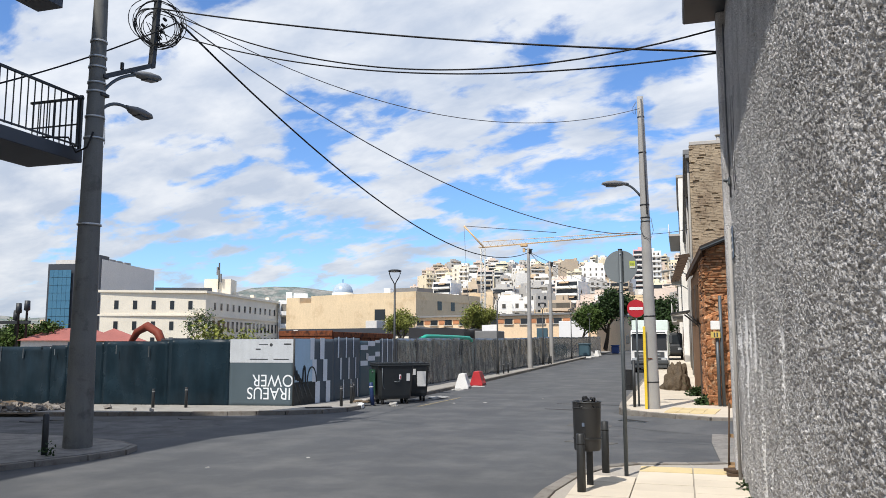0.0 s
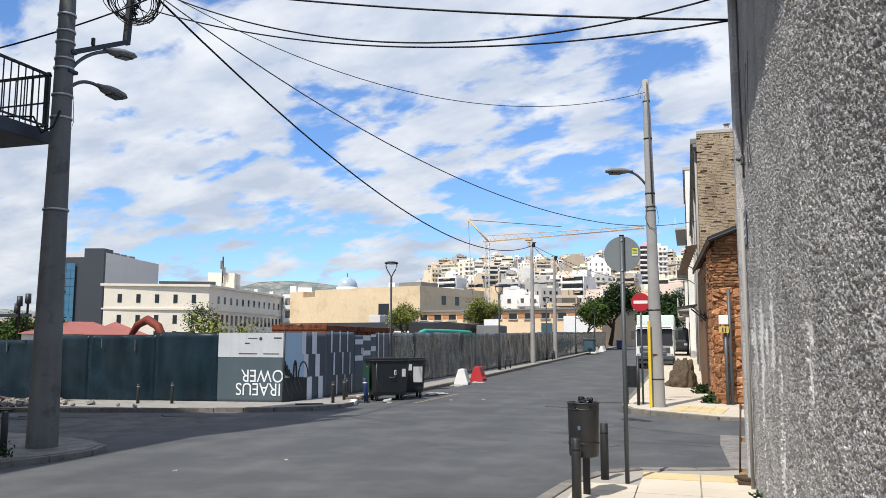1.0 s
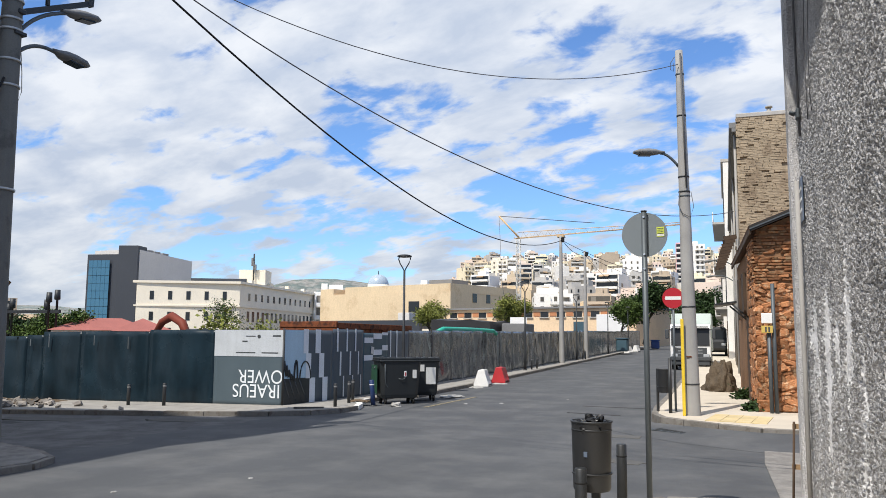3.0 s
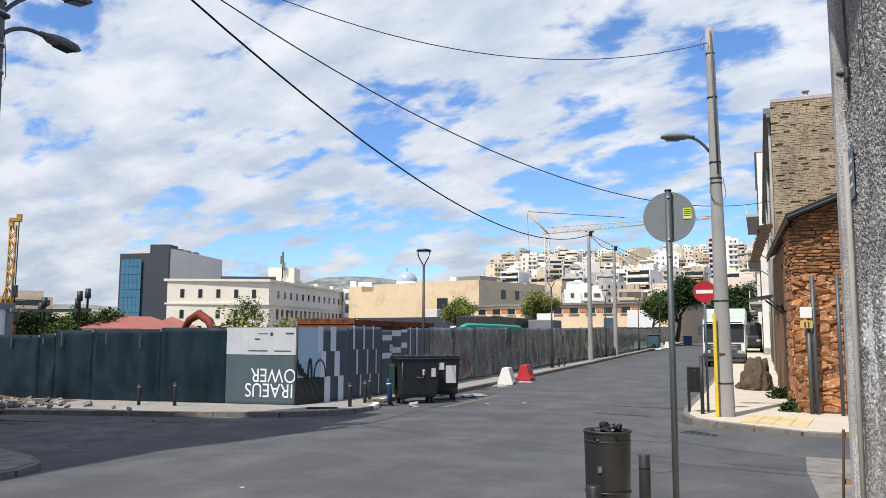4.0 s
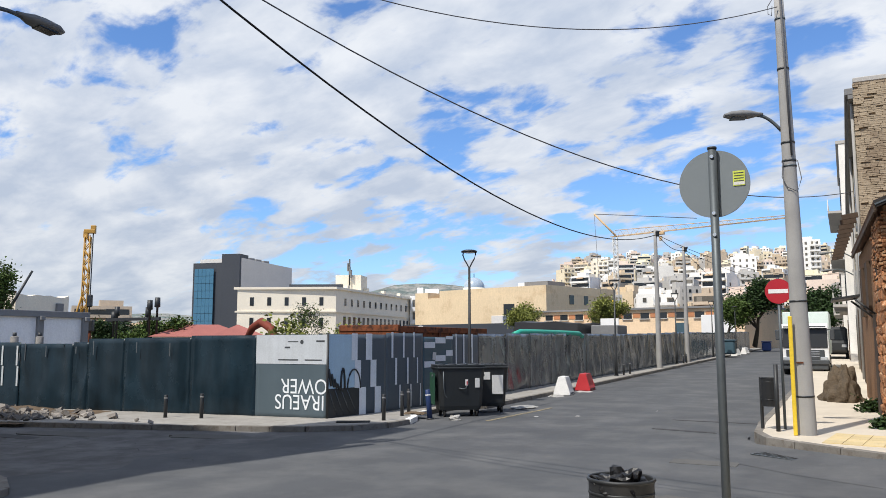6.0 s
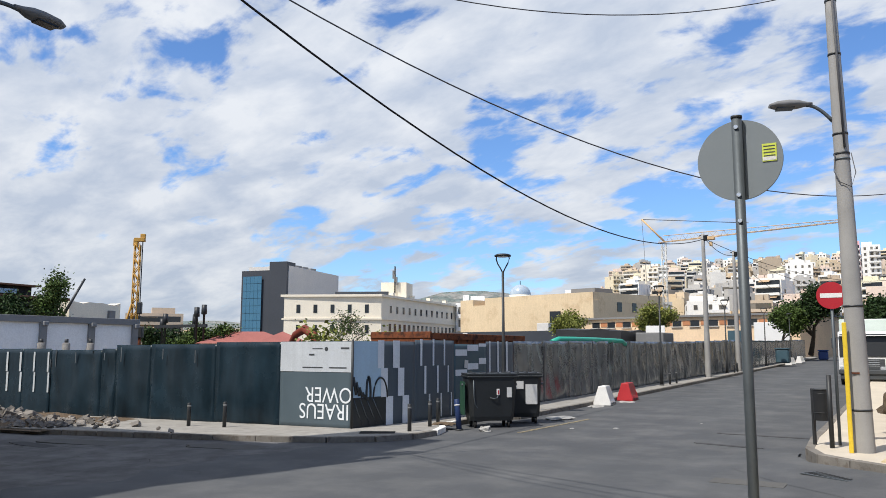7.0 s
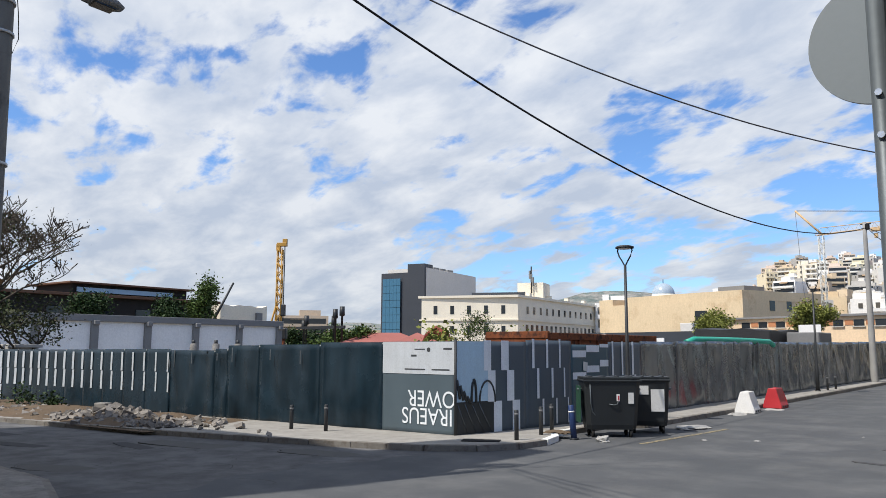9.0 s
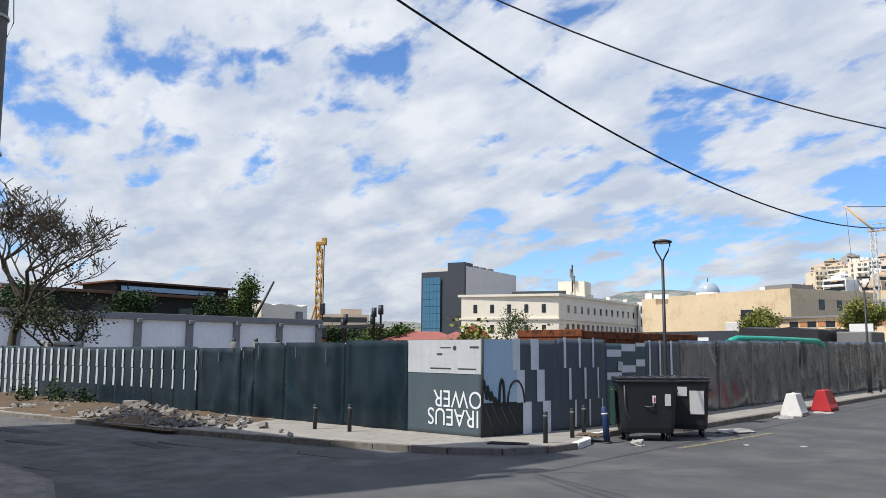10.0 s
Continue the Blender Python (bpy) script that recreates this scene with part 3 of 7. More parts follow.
ramp_v, ramp_f = [], []
foot = [(-1.02, 21.4), (-0.98, 20.6), (-0.72, 19.75), (-0.18, 19.2), (0.52, 18.65), (1.36, 18.1), (4.0, 17.95)]
away = [(-2.0, 21.4), (-2.1, 20.2), (-1.7, 18.8), (-0.9, 17.8), (0.0, 17.0), (1.2, 16.3), (4.0, 16.0)]
for (ax, ay), (bx, by), h in zip(foot, away, (0.03, 0.04, 0.06, 0.085, 0.10, 0.12, 0.12)):
    for k in range(5):
        q = k / 4
        ramp_v.append((ax + (bx - ax) * q, ay + (by - ay) * q, 0.016 + h * (1 - q) ** 1.3 - 0.012 * q))
for a in range(len(foot) - 1):
    for k in range(4):
        ramp_f.append((a * 5 + k, a * 5 + k + 1, a * 5 + k + 6, a * 5 + k + 5))
tagged(new("road_edge", raw_mesh("road_edge", ramp_v, ramp_f, M["asphalt"], True)), "worn asphalt rising to a low kerb", "road", kind="structure")
old_v, old_f = [], []
for i in range(61):
    x = -9.55 - 36.0 * i / 60
    for j in range(25):
        y = 9.0 + 9.0 * j / 24
        xx = x + (0.9 * noise.noise(Vector((y * 0.8, 3, 1))) + 0.3 * noise.noise(Vector((y * 3.1, 3, 1))) + 0.03 * (y - 12) if i == 0 else 0)
        old_v.append((xx, y, gz(xx) + 0.0025))
for i in range(60):
    for j in range(24):
        a = i * 25 + j
        old_f.append((a, a + 1, a + 26, a + 25))
old_road = tagged(new("side_road", raw_mesh("side_road", old_v, old_f, M["old_asphalt"])), "old pale cracked asphalt of a side street", "road", kind="structure")
crack_rnd = random.Random(8)
for k in range(16):
    cx, cy, ang = crack_rnd.uniform(-24, -10.5), crack_rnd.uniform(12.4, 16.2), crack_rnd.gauss(0.15, 0.5)
    vs, fs = [], []
    for i in range(crack_rnd.randint(9, 22)):
        w = 0.007 * crack_rnd.uniform(0.4, 1.4)
        vs += [(cx, cy - w, gz(cx) + 0.005), (cx, cy + w, gz(cx) + 0.005)]
        if i:
            q = 2 * i
            fs.append((q - 2, q - 1, q + 1, q))
        ang += crack_rnd.gauss(0, 0.35)
        cx, cy = cx + 0.14 * math.cos(ang), cy + 0.14 * math.sin(ang)
    tagged(new("road_crack", raw_mesh("road_crack", vs, fs, M["crack"])), "dark open crack in old asphalt", "crack", kind="structure")

# ---- sunlit roughcast wall beside the footway ----
WALL_X, WALL_END = 1.55, 10.4
rng = np.random.default_rng(4)
step = 0.0108
ny, nzz = int((WALL_END + 0.6) / step), int(6.0 / step)
f = rng.random((nzz + 1, ny + 1))
f = 0.7 * f + 0.15 * (np.roll(f, 1, 0) + np.roll(f, 1, 1))
f = np.clip((f - 0.34) / 0.34, 0, 1)
g = rng.random((nzz // 24 + 3, ny // 24 + 3))
gi, gj = np.linspace(0, g.shape[0] - 2.001, nzz + 1), np.linspace(0, g.shape[1] - 2.001, ny + 1)
a0, b0 = gi.astype(int), gj.astype(int)
fa, fb = (gi - a0)[:, None], (gj - b0)[None]
fa, fb = fa * fa * (3 - 2 * fa), fb * fb * (3 - 2 * fb)
low = (g[a0][:, b0] * (1 - fa) + g[a0 + 1][:, b0] * fa) * (1 - fb) + (g[a0][:, b0 + 1] * (1 - fa) + g[a0 + 1][:, b0 + 1] * fa) * fb
yy = np.linspace(-0.6, WALL_END, ny + 1)[None].repeat(nzz + 1, 0)
zz = np.linspace(0.1, 6.1, nzz + 1)[:, None].repeat(ny + 1, 1)
bare = np.zeros(f.shape, dtype=bool)
for i in range(nzz + 1):
    z = zz[i, 0]
    if z > 2.6:
        break
    for j in range(int(3.6 / step), int(10.5 / step)):
        y = yy[0, j]
        n = noise.noise(Vector((y * 2.4, z * 0.8, 2.0))) + 0.45 * noise.noise(Vector((y * 9, z * 5, 5.0))) + 0.3 * noise.noise(Vector((y * 30, z * 22, 5.0)))
        bare[i, j] = n > 0.14 + 0.26 * abs(z - 0.95) + 0.09 * max(0.0, 8.0 - y)
f = np.where(bare, 0.25 + 0.25 * f, f)
out_x = WALL_X + 0.02 * low - (f - 0.5) * 0.021 - 0.015
vv = np.stack([out_x, yy, zz], -1).reshape(-1, 3)
idx = np.arange((nzz + 1) * (ny + 1)).reshape(nzz + 1, ny + 1)
ff = np.stack([idx[:-1, :-1], idx[1:, :-1], idx[1:, 1:], idx[:-1, 1:]], -1).reshape(-1, 4)
me = bpy.data.meshes.new("wall_east")
me.vertices.add(len(vv))
me.vertices.foreach_set("co", vv.ravel())
me.loops.add(len(ff) * 4)
me.loops.foreach_set("vertex_index", ff.ravel())
me.polygons.add(len(ff))
me.polygons.foreach_set("loop_start", np.arange(len(ff)) * 4)
me.polygons.foreach_set("loop_total", np.full(len(ff), 4))
me.update()
me.validate()
me.materials.append(M["stucco"])
me.materials.append(M["flaked"])
flake = bare[:-1, :-1].ravel().astype(np.int32)
me.polygons.foreach_set("material_index", flake)
wall_east = tagged(new("wall_east", me), "grey roughcast house wall with flaking plaster", "wall", kind="structure")
part("wall_core", quick(((WALL_X + 0.03 + 9) / 2, (WALL_END - 12) / 2, 4.0), (9 - WALL_X - 0.03, WALL_END + 12, 8.2)), M["stucco"], wall_east)
part("wall_end", quick((WALL_X + 0.16, WALL_END - 0.02, 3.3), (0.5, 0.3, 6.6), 0.03), M["stucco"], wall_east)
# the eave's charcoal colour stands in for the shade on its near side
part("eave", quick((WALL_X - 0.06, (WALL_END - 11.7) / 2 + 0.1, 6.72), (0.96, WALL_END + 11.9, 0.26), 0.02), M["tower_dark"], wall_east, "projecting eave coloured dark for shade")

# ---- hoarding ----
hoarding = thing("hoarding", (0, 0, 0), "dark metal site hoarding with printed corner panels", "hoarding", kind="structure")
sheet_seed = 0


def sheet(x0, y0, x1, y1, top, bottom, material, name="hoarding_panel", wobble=0.035, label=""):
    """One sheet between two plan points; seen from its outer side, x runs along it."""
    global sheet_seed
    sheet_seed += 1
    w = math.hypot(x1 - x0, y1 - y0)
    bm = grid_sheet(max(2, int(w / 0.11)), 14, w, top - bottom, wobble, sheet_seed)
    ob = part(name, bm, material, hoarding, label, (x0, y0, bottom), math.degrees(math.atan2(y1 - y0, x1 - x0)))
    return ob, w


def face_line(x):
    return 20.115 - (-10.24 - x) * 0.02


# south face: printed corner panel, then dark sheets, then striped ones
corner_panel, cw = sheet(-12.36, face_line(-12.36), -10.24, 20.115, 2.06, 0.03, M["hoard_print"], "printed_panel", 0.004, "slate panel with upside-down white lettering")
part("white_field", quick((cw / 2, -0.006, 1.67), (cw, 0.004, 0.70)), M["print_field"], corner_panel)
for text, zc, xc in (("IRAEUS", 0.43, 1.335), ("OWER", 0.81, 1.46)):
    me = letters(text, 0.46)
    me.materials.clear()
    me.materials.append(M["lettering"])
    ob = new("lettering", me)
    ob.parent = corner_panel
    ob.location = (xc, -0.010, zc)
    ob.rotation_euler = (radians(90), radians(180), 0)
    ob.scale = (1.0, 1.1, 1.0)
for k, (x, z, w, h) in enumerate(((1.72, 1.42, 0.50, 0.028), (0.98, 1.42, 0.60, 0.028), (1.12, 1.86, 0.30, 0.022), (1.92, 1.87, 0.24, 0.04))):
    part("text_bar", quick((x, -0.011, z), (w, 0.003, h)), M["dark_text"], corner_panel)
part("logo_disc", tube(bmesh.new(), [(1.38, -0.012, 1.85), (1.38, -0.009, 1.85)], 0.05, 20), M["dark_text"], corner_panel)
part("tear_mark", quick((0.95, -0.011, 1.72), (0.16, 0.003, 0.04)), M["dark_text"], corner_panel)
part("corner_post", rod((-10.22, 20.10, -0.03), (-10.22, 20.10, 2.1), 0.03, n=8), M["dark_iron"], hoarding)

x = -12.36
dark_edges = [(-14.5, 2.05), (-16.9, 2.0), (-18.3, 1.98), (-18.9, 1.88), (-21.2, 1.84)]
for xe, top in dark_edges:
    sheet(xe, face_line(xe), x, face_line(x), top, gz(xe) + 0.05, M["hoard_dark"], wobble=0.085)
    x = xe
for x, z, h in ((-15.2, 1.68, 0.34), (-16.4, 1.74, 0.28), (-18.05, 1.72, 0.4), (-18.75, 1.66, 0.2), (-20.0, 1.62, 0.32), (-20.9, 1.6, 0.5), (-21.15, 1.45, 0.24)):
    part("paint_drip", quick((x, face_line(x) - 0.05, z), (0.035, 0.004, h)), M["hoard_grey"], hoarding, "pale paint drip")
while x > -44:
    xe = x - 1.34
    ob, w = sheet(xe, face_line(xe) + 0.02 * math.sin(9 * x), x, face_line(x) + 0.02 * math.sin(9 * x), 1.86 + 0.02 * math.sin(5 * x), gz(xe) + 0.05, M["hoard_dark"], wobble=0.012)
    h = 1.86 - gz(xe)
    bm = bmesh.new()
    wide = 0.06 + 0.012 * (-21.2 - xe)
    rows = 3 if xe < -34 else 2
    for c in range(2):
        for r in range(rows):
            slab(bm, (0.55 + 0.67 * c + 0.05 * r, -0.016, h * (0.79 - 0.30 * r)), (min(wide, 0.24), 0.003, h * 0.29))
    part("printed_stripe", bm, M["print_dull"], ob, "dull white printed stripes")["kind"] = "stuff"
    x = xe

# east face along the street
east_pts = [(-10.24, 20.115), (-9.93, 22.3), (-9.754, 23.99), (-9.72, 25.78), (-9.72, 27.6)]


def stripes(ob, rows):
    bm = bmesh.new()
    for x, z, w, h in rows:
        slab(bm, (x, -0.014, z), (w, 0.004, h))
    part("printed_stripes", bm, M["print_white"], ob, "off-white printed blocks")


p1, w1 = sheet(*east_pts[0], *east_pts[1], 2.07, 0.04, M["hoard_stripe"], "printed_panel", 0.004, "panel printed with pale blue sky and grey strips")
part("sky_print", quick((0.5, -0.008, 1.02), (0.98, 0.004, 2.0)), M["print_blue"], p1)
part("dark_print", quick((0.58, -0.012, 0.38), (1.14, 0.004, 0.70)), M["print_black"], p1)
bm = bmesh.new()
arc = [(0.94 + 0.24 * math.cos(a), -0.018, 0.70 + 0.47 * math.sin(a)) for a in [math.pi * k / 12 for k in range(13)]]
tube(bm, arc, 0.022, 6)
arc = [(0.53 + 0.07 * math.cos(a), -0.018, 0.72 + 0.48 * math.sin(a)) for a in [math.pi * k / 12 for k in range(13)]]
tube(bm, arc, 0.03, 6)
for k in range(5):
    tube(bm, [(0.03 + 0.1 * k, -0.014, 1.2 - 0.12 * k), (0.12 + 0.1 * k, -0.014, 0.8 - 0.03 * k)], 0.035, 6)
part("graffiti", bm, M["print_black"], p1, "black spray paint")
bm = bmesh.new()
for k in range(4):
    tube(bm, [(0.05 + 0.21 * k, -0.015, 0.70), (0.35 + 0.24 * k, -0.015, 0.08)], 0.008, 5)
part("print_lines", bm, M["hoard_grey"], p1)
stripes(p1, [(0.95, 1.72, 0.22, 0.66), (1.08, 1.05, 0.23, 0.68), (1.27, 0.38, 0.25, 0.68), (1.5, 1.72, 0.24, 0.66), (1.68, 1.05, 0.23, 0.68), (1.86, 0.38, 0.24, 0.68)])
p2, w2 = sheet(*east_pts[1], *east_pts[2], 2.11, 0.05, M["hoard_stripe"], "printed_panel", 0.006)
stripes(p2, [(0.25, 1.75, 0.08, 0.68), (0.42, 1.06, 0.08, 0.7), (0.6, 0.4, 0.06, 0.6), (0.76, 1.75, 0.07, 0.68), (0.95, 1.06, 0.07, 0.7), (1.1, 0.4, 0.05, 0.6), (1.24, 1.75, 0.06, 0.68), (1.41, 1.06, 0.05, 0.7), (1.55, 0.4, 0.04, 0.6)])
p3, w3 = sheet(*east_pts[2], *east_pts[3], 2.02, 0.05, M["print_teal"], "printed_panel", 0.006, "teal printed panel with pale blocks")
stripes(p3, [(0.36, 1.74, 0.62, 0.17), (1.0, 1.87, 0.62, 0.17), (1.56, 1.95, 0.42, 0.09), (0.36, 1.2, 0.62, 0.17), (1.0, 1.36, 0.62, 0.17), (1.56, 1.5, 0.42, 0.17)])
part("torn_poster", quick((0.42, -0.018, 1.5), (0.2, 0.004, 0.22), 0, pose(0, 0, 0, 0, 8, 0)), M["sticker"], p3)
p4, w4 = sheet(*east_pts[3], *east_pts[4], 2.1, 0.05, M["hoard_stripe"], "printed_panel", 0.01)
stripes(p4, [(0.22, 1.62, 0.08, 0.9), (0.34, 0.75, 0.08, 0.84), (0.75, 1.62, 0.08, 0.9), (0.87, 0.75, 0.08, 0.84), (1.35, 1.62, 0.1, 0.9), (1.47, 0.75, 0.1, 0.84)])
y, x = 27.6, -9.72
while y < 100:
    ye = y + (2.25 if y < 60 else 4.5)
    xe = -9.72 + 0.5 * (ye - 27.3) / 30 if ye < 57 else -9.2
    sheet(x, y, xe, ye, 2.08 + 0.03 * math.sin(3 * y) + rise(y + 1.1), 0.05 + rise(y + 1.1), M["hoard_grey"], wobble=0.085 if y < 60 else 0.03)
    x, y = xe, ye


# ---- poles, lamps, cables ----
def street_lamp_arm(parent, root, elbow, tip, name="lamp_arm"):
    """A bent steel arm with a flat lamp head at its tip."""
    root, elbow, tip = Vector(root), Vector(elbow), Vector(tip)
    pts = [root * (1 - f) ** 2 + elbow * 2 * f * (1 - f) + tip * f * f for f in [k / 8 for k in range(9)]]
    arm = part(name, tube(bmesh.new(), pts, 0.032, 8), M["galv"], parent)
    d = (tip - elbow)
    d.z *= 0.35
    d.normalize()
    turn = d.to_track_quat("X", "Z").to_matrix().to_4x4()
    m = Matrix.Translation(tip) @ turn
    bm = bmesh.new()
    sections = [(-0.10, 0.05, 0.05), (0.0, 0.075, 0.075), (0.14, 0.15, 0.13), (0.3, 0.17, 0.15), (0.5, 0.165, 0.12), (0.62, 0.09, 0.05)]
    rings = []
    for x, w, h in sections:
        rings.append([bm.verts.new(m @ Vector((x, w * math.cos(a), 0.02 + h * 0.6 * math.sin(a) if math.sin(a) > 0 else 0.02 + h * 0.5 * math.sin(a)))) for a in [2 * math.pi * k / 12 for k in range(12)]])
    for a, b in zip(rings, rings[1:]):
        for k in range(12):
            bm.faces.new((a[k], a[(k + 1) % 12], b[(k + 1) % 12], b[k])).smooth = True
    bm.faces.new(rings[0][::-1])
    bm.faces.new(rings[-1])
    head = part("lamp_head", bm, M["grey_frame"], arm)
    part("lens", quick((0.36, 0, -0.045), (0.3, 0.2, 0.03), 0.01, m), M["window_dark"], arm)
    return head


def concrete_pole(loc, height, r0, r1, label, material="pole"):
    pole = thing("utility_pole", loc, label, "utility pole", "concrete utility poles")
    bm = bmesh.new()
    n = 10
    tube(bm, [(0, 0, -0.2)] + [(0, 0, height * k / n) for k in range(n + 1)], [r0] + [r0 + (r1 - r0) * k / n for k in range(n + 1)], 14)
    part("shaft", bm, M[material], pole)
    return pole


def band(pole, z, r, material="galv"):
    part("strap", tube(bmesh.new(), [(0, 0, z), (0, 0, z + 0.035)], r, 14), M[material], pole)


pole_sw = concrete_pole((-9.40, 10.47, 0.12), 9.9, 0.245, 0.10, "tall grey concrete pole with two lamps and a coil of cable", "dark_pole")
for z, r in ((7.35, 0.145), (7.05, 0.15), (6.85, 0.152), (6.55, 0.156), (6.38, 0.16), (5.9, 0.166), (5.5, 0.172), (3.9, 0.2)):
    band(pole_sw, z, r + 0.012, "strap")
part("clamp", quick((0.05, -0.12, 6.7), (0.12, 0.12, 0.07), 0.01), M["dark_iron"], pole_sw)
part("clamp", quick((0.05, -0.12, 6.35), (0.2, 0.12, 0.06), 0.01), M["dark_iron"], pole_sw)
street_lamp_arm(pole_sw, (0.12, 0, 6.40), (0.4, 0, 6.86), (0.98, -0.03, 7.06))
street_lamp_arm(pole_sw, (0.12, 0, 6.08), (0.40, 0, 6.42), (0.88, 0.02, 6.34))
bm = bmesh.new()
slab(bm, (0, 0, 0), (1.52, 0.09, 0.09), pose(0.79, 0, 7.08, 0, -27, 0))
slab(bm, (0, 0, 0), (0.11, 0.1, 1.5), pose(1.49, 0, 8.12, 0, 4, 0))
slab(bm, (0.62, 0, 7.12), (0.05, 0.05, 0.14))
part("bracket", bm, M["dark_iron"], pole_sw, "angled black steel bracket")
bm = bmesh.new()
rnd = random.Random(8)
for k in range(12):
    r, cx, cz = rnd.uniform(0.34, 0.56), 1.5 + rnd.uniform(-0.08, 0.12), 8.28 + rnd.uniform(-0.1, 0.12)
    tilt, ph = rnd.uniform(-0.5, 0.5), rnd.uniform(0, 6)
    ring = []
    for a in [2 * math.pi * j / 26 for j in range(27)]:
        ring.append((cx + 0.66 * r * math.cos(a) + 0.3 * tilt * r * math.sin(a + ph), -0.05 - 0.75 * r * math.cos(a) + 0.3 * tilt * r * math.sin(a + ph), cz + r * (1 + 0.06 * math.sin(3 * a + ph)) * math.sin(a)))
    tube(bm, ring, 0.009, 5)
for k in range(16):
    a = Vector((1.5 + rnd.uniform(-0.2, 0.35), rnd.uniform(-0.12, 0.12), 8.1 + rnd.uniform(-0.3, 0.4)))
    b = Vector((1.55 + rnd.uniform(-0.15, 0.4), rnd.uniform(-0.12, 0.12), 8.15 + rnd.uniform(-0.2, 0.35)))
    tube(bm, [a, (a + b) / 2 + Vector((0, 0, rnd.uniform(-0.15, 0.1))), b], 0.009, 5)
part("cable_coil", bm, M["cable"], pole_sw, "tangled coils of black cable")["kind"] = "stuff"
for k in range(5):
    part("splice", rod((1.46 + 0.05 * k, -0.06, 7.9 + 0.15 * k), (1.54 + 0.05 * k, -0.06, 7.88 + 0.15 * k), 0.03, n=8), M["cable"], pole_sw)
bm = bmesh.new()
tube(bm, [(0.15, -0.05, 6.2), (0.2, -0.05, 5.8), (0.22, -0.05, 5.5), (0.16, -0.05, 5.3), (0.12, -0.1, 5.45)], 0.006, 5)
part("loose_cable", bm, M["cable"], pole_sw)
bm = bmesh.new()
tube(bm, [(-0.15, -0.12, 5.6), (-0.25, -0.1, 5.3), (-0.3, 0.1, 5.2), (-0.3, 0.3, 5.5), (-0.5, 0.8, 5.5)], 0.018, 6)
part("loose_cable", bm, M["cable"], pole_sw)

pole_sw.rotation_euler.z = radians(87)
board = thing("notice_board", (-9.33, 10.5, 2.56), "torn brown plywood board tied to a concrete pole", "sign")
bm = bmesh.new()
outline = [(0, 0), (0.36, 0.03), (0.42, 0.1), (0.3, 0.18), (0.33, 0.3), (0.3, 0.42), (0.34, 0.5), (0.3, 0.56), (0.05, 0.54)]
a = [bm.verts.new((0, y - 0.2, z)) for y, z in outline]
b = [bm.verts.new((0.015, y - 0.2, z)) for y, z in outline]
bm.faces.new(a)
bm.faces.new(b[::-1])
for k in range(len(a)):
    j = (k + 1) % len(a)
    bm.faces.new((a[k], a[j], b[j], b[k]))
part("panel", bm, M["cardboard"], board)
for k in range(3):
    part("text_bar", quick((0.018, -0.03 + 0.03 * k, 0.12 + 0.14 * k), (0.004, 0.1, 0.05)), M["dark_text"], board)

pole_ne = concrete_pole((0.05, 20.5, 0.15), 8.5, 0.18, 0.085, "tall pale concrete pole with a curved lamp arm")
street_lamp_arm(pole_ne, (-0.1, 0, 5.72), (-0.32, -0.03, 6.05), (-0.50, -0.1, 6.05))
pole_ne.rotation_euler.y = radians(-0.6)
for z, r, m in ((6.9, 0.112, "dark_iron"), (5.45, 0.128, "dark_iron"), (5.1, 0.132, "dark_iron"), (5.0, 0.133, "galv"), (2.45, 0.158, "dark_iron"), (0.72, 0.176, "dark_iron"), (7.9, 0.1, "galv")):
    band(pole_ne, z, r, m)
part("conduit", rod((0.06, -0.13, 5.2), (0.03, -0.1, 8.4), 0.02), M["cable_grey"], pole_ne)
bm = bmesh.new()
tube(bm, [(-0.1, -0.1, 5.1), (-0.13, -0.13, 4.8), (-0.05, -0.16, 4.6), (0.12, -0.14, 4.5), (0.2, -0.1, 4.75), (0.15, -0.1, 5.1)], 0.009, 6)
part("loose_cable", bm, M["cable_grey"], pole_ne)
bm = bmesh.new()
tube(bm, [(-0.1, -0.05, 8.35), (-0.2, -0.05, 8.2), (-0.2, -0.05, 8.05), (-0.14, -0.05, 8.0), (-0.12, -0.05, 8.2)], 0.008, 6)
part("loose_cable", bm, M["cable_grey"], pole_ne)
part("paint_mark", quick((-0.03, -0.172, 1.35), (0.12, 0.01, 0.03)), M["rust"], pole_ne)
for loc, h in (((-8.82, 50.6, 0.05), 8.0), ((-8.8, 59.5, 0.05), 7.9)):
    p = concrete_pole(loc, h, 0.17, 0.09, "pale concrete pole at the kerb of the street")
    part("insulator", quick((0.12, 0, h - 0.25), (0.2, 0.2, 0.3), 0.03), M["cable"], p)
    part("cross_bracket", quick((0.05, 0, h - 0.1), (0.5, 0.06, 0.06), 0.01), M["dark_iron"], p)


def cable(p, q, sag, r, label, material="cable", n=26):
    p, q = Vector(p), Vector(q)
    pts = []
    for k in range(n + 1):
        f = k / n
        v = p.lerp(q, f) - p
        v.z -= 4 * sag * f * (1 - f)
        pts.append(v)
    ob = finish("overhead_cable", tube(bmesh.new(), pts, r, 6), M[material], loc=p)
    return tagged(ob, label, "cable", "overhead cables")


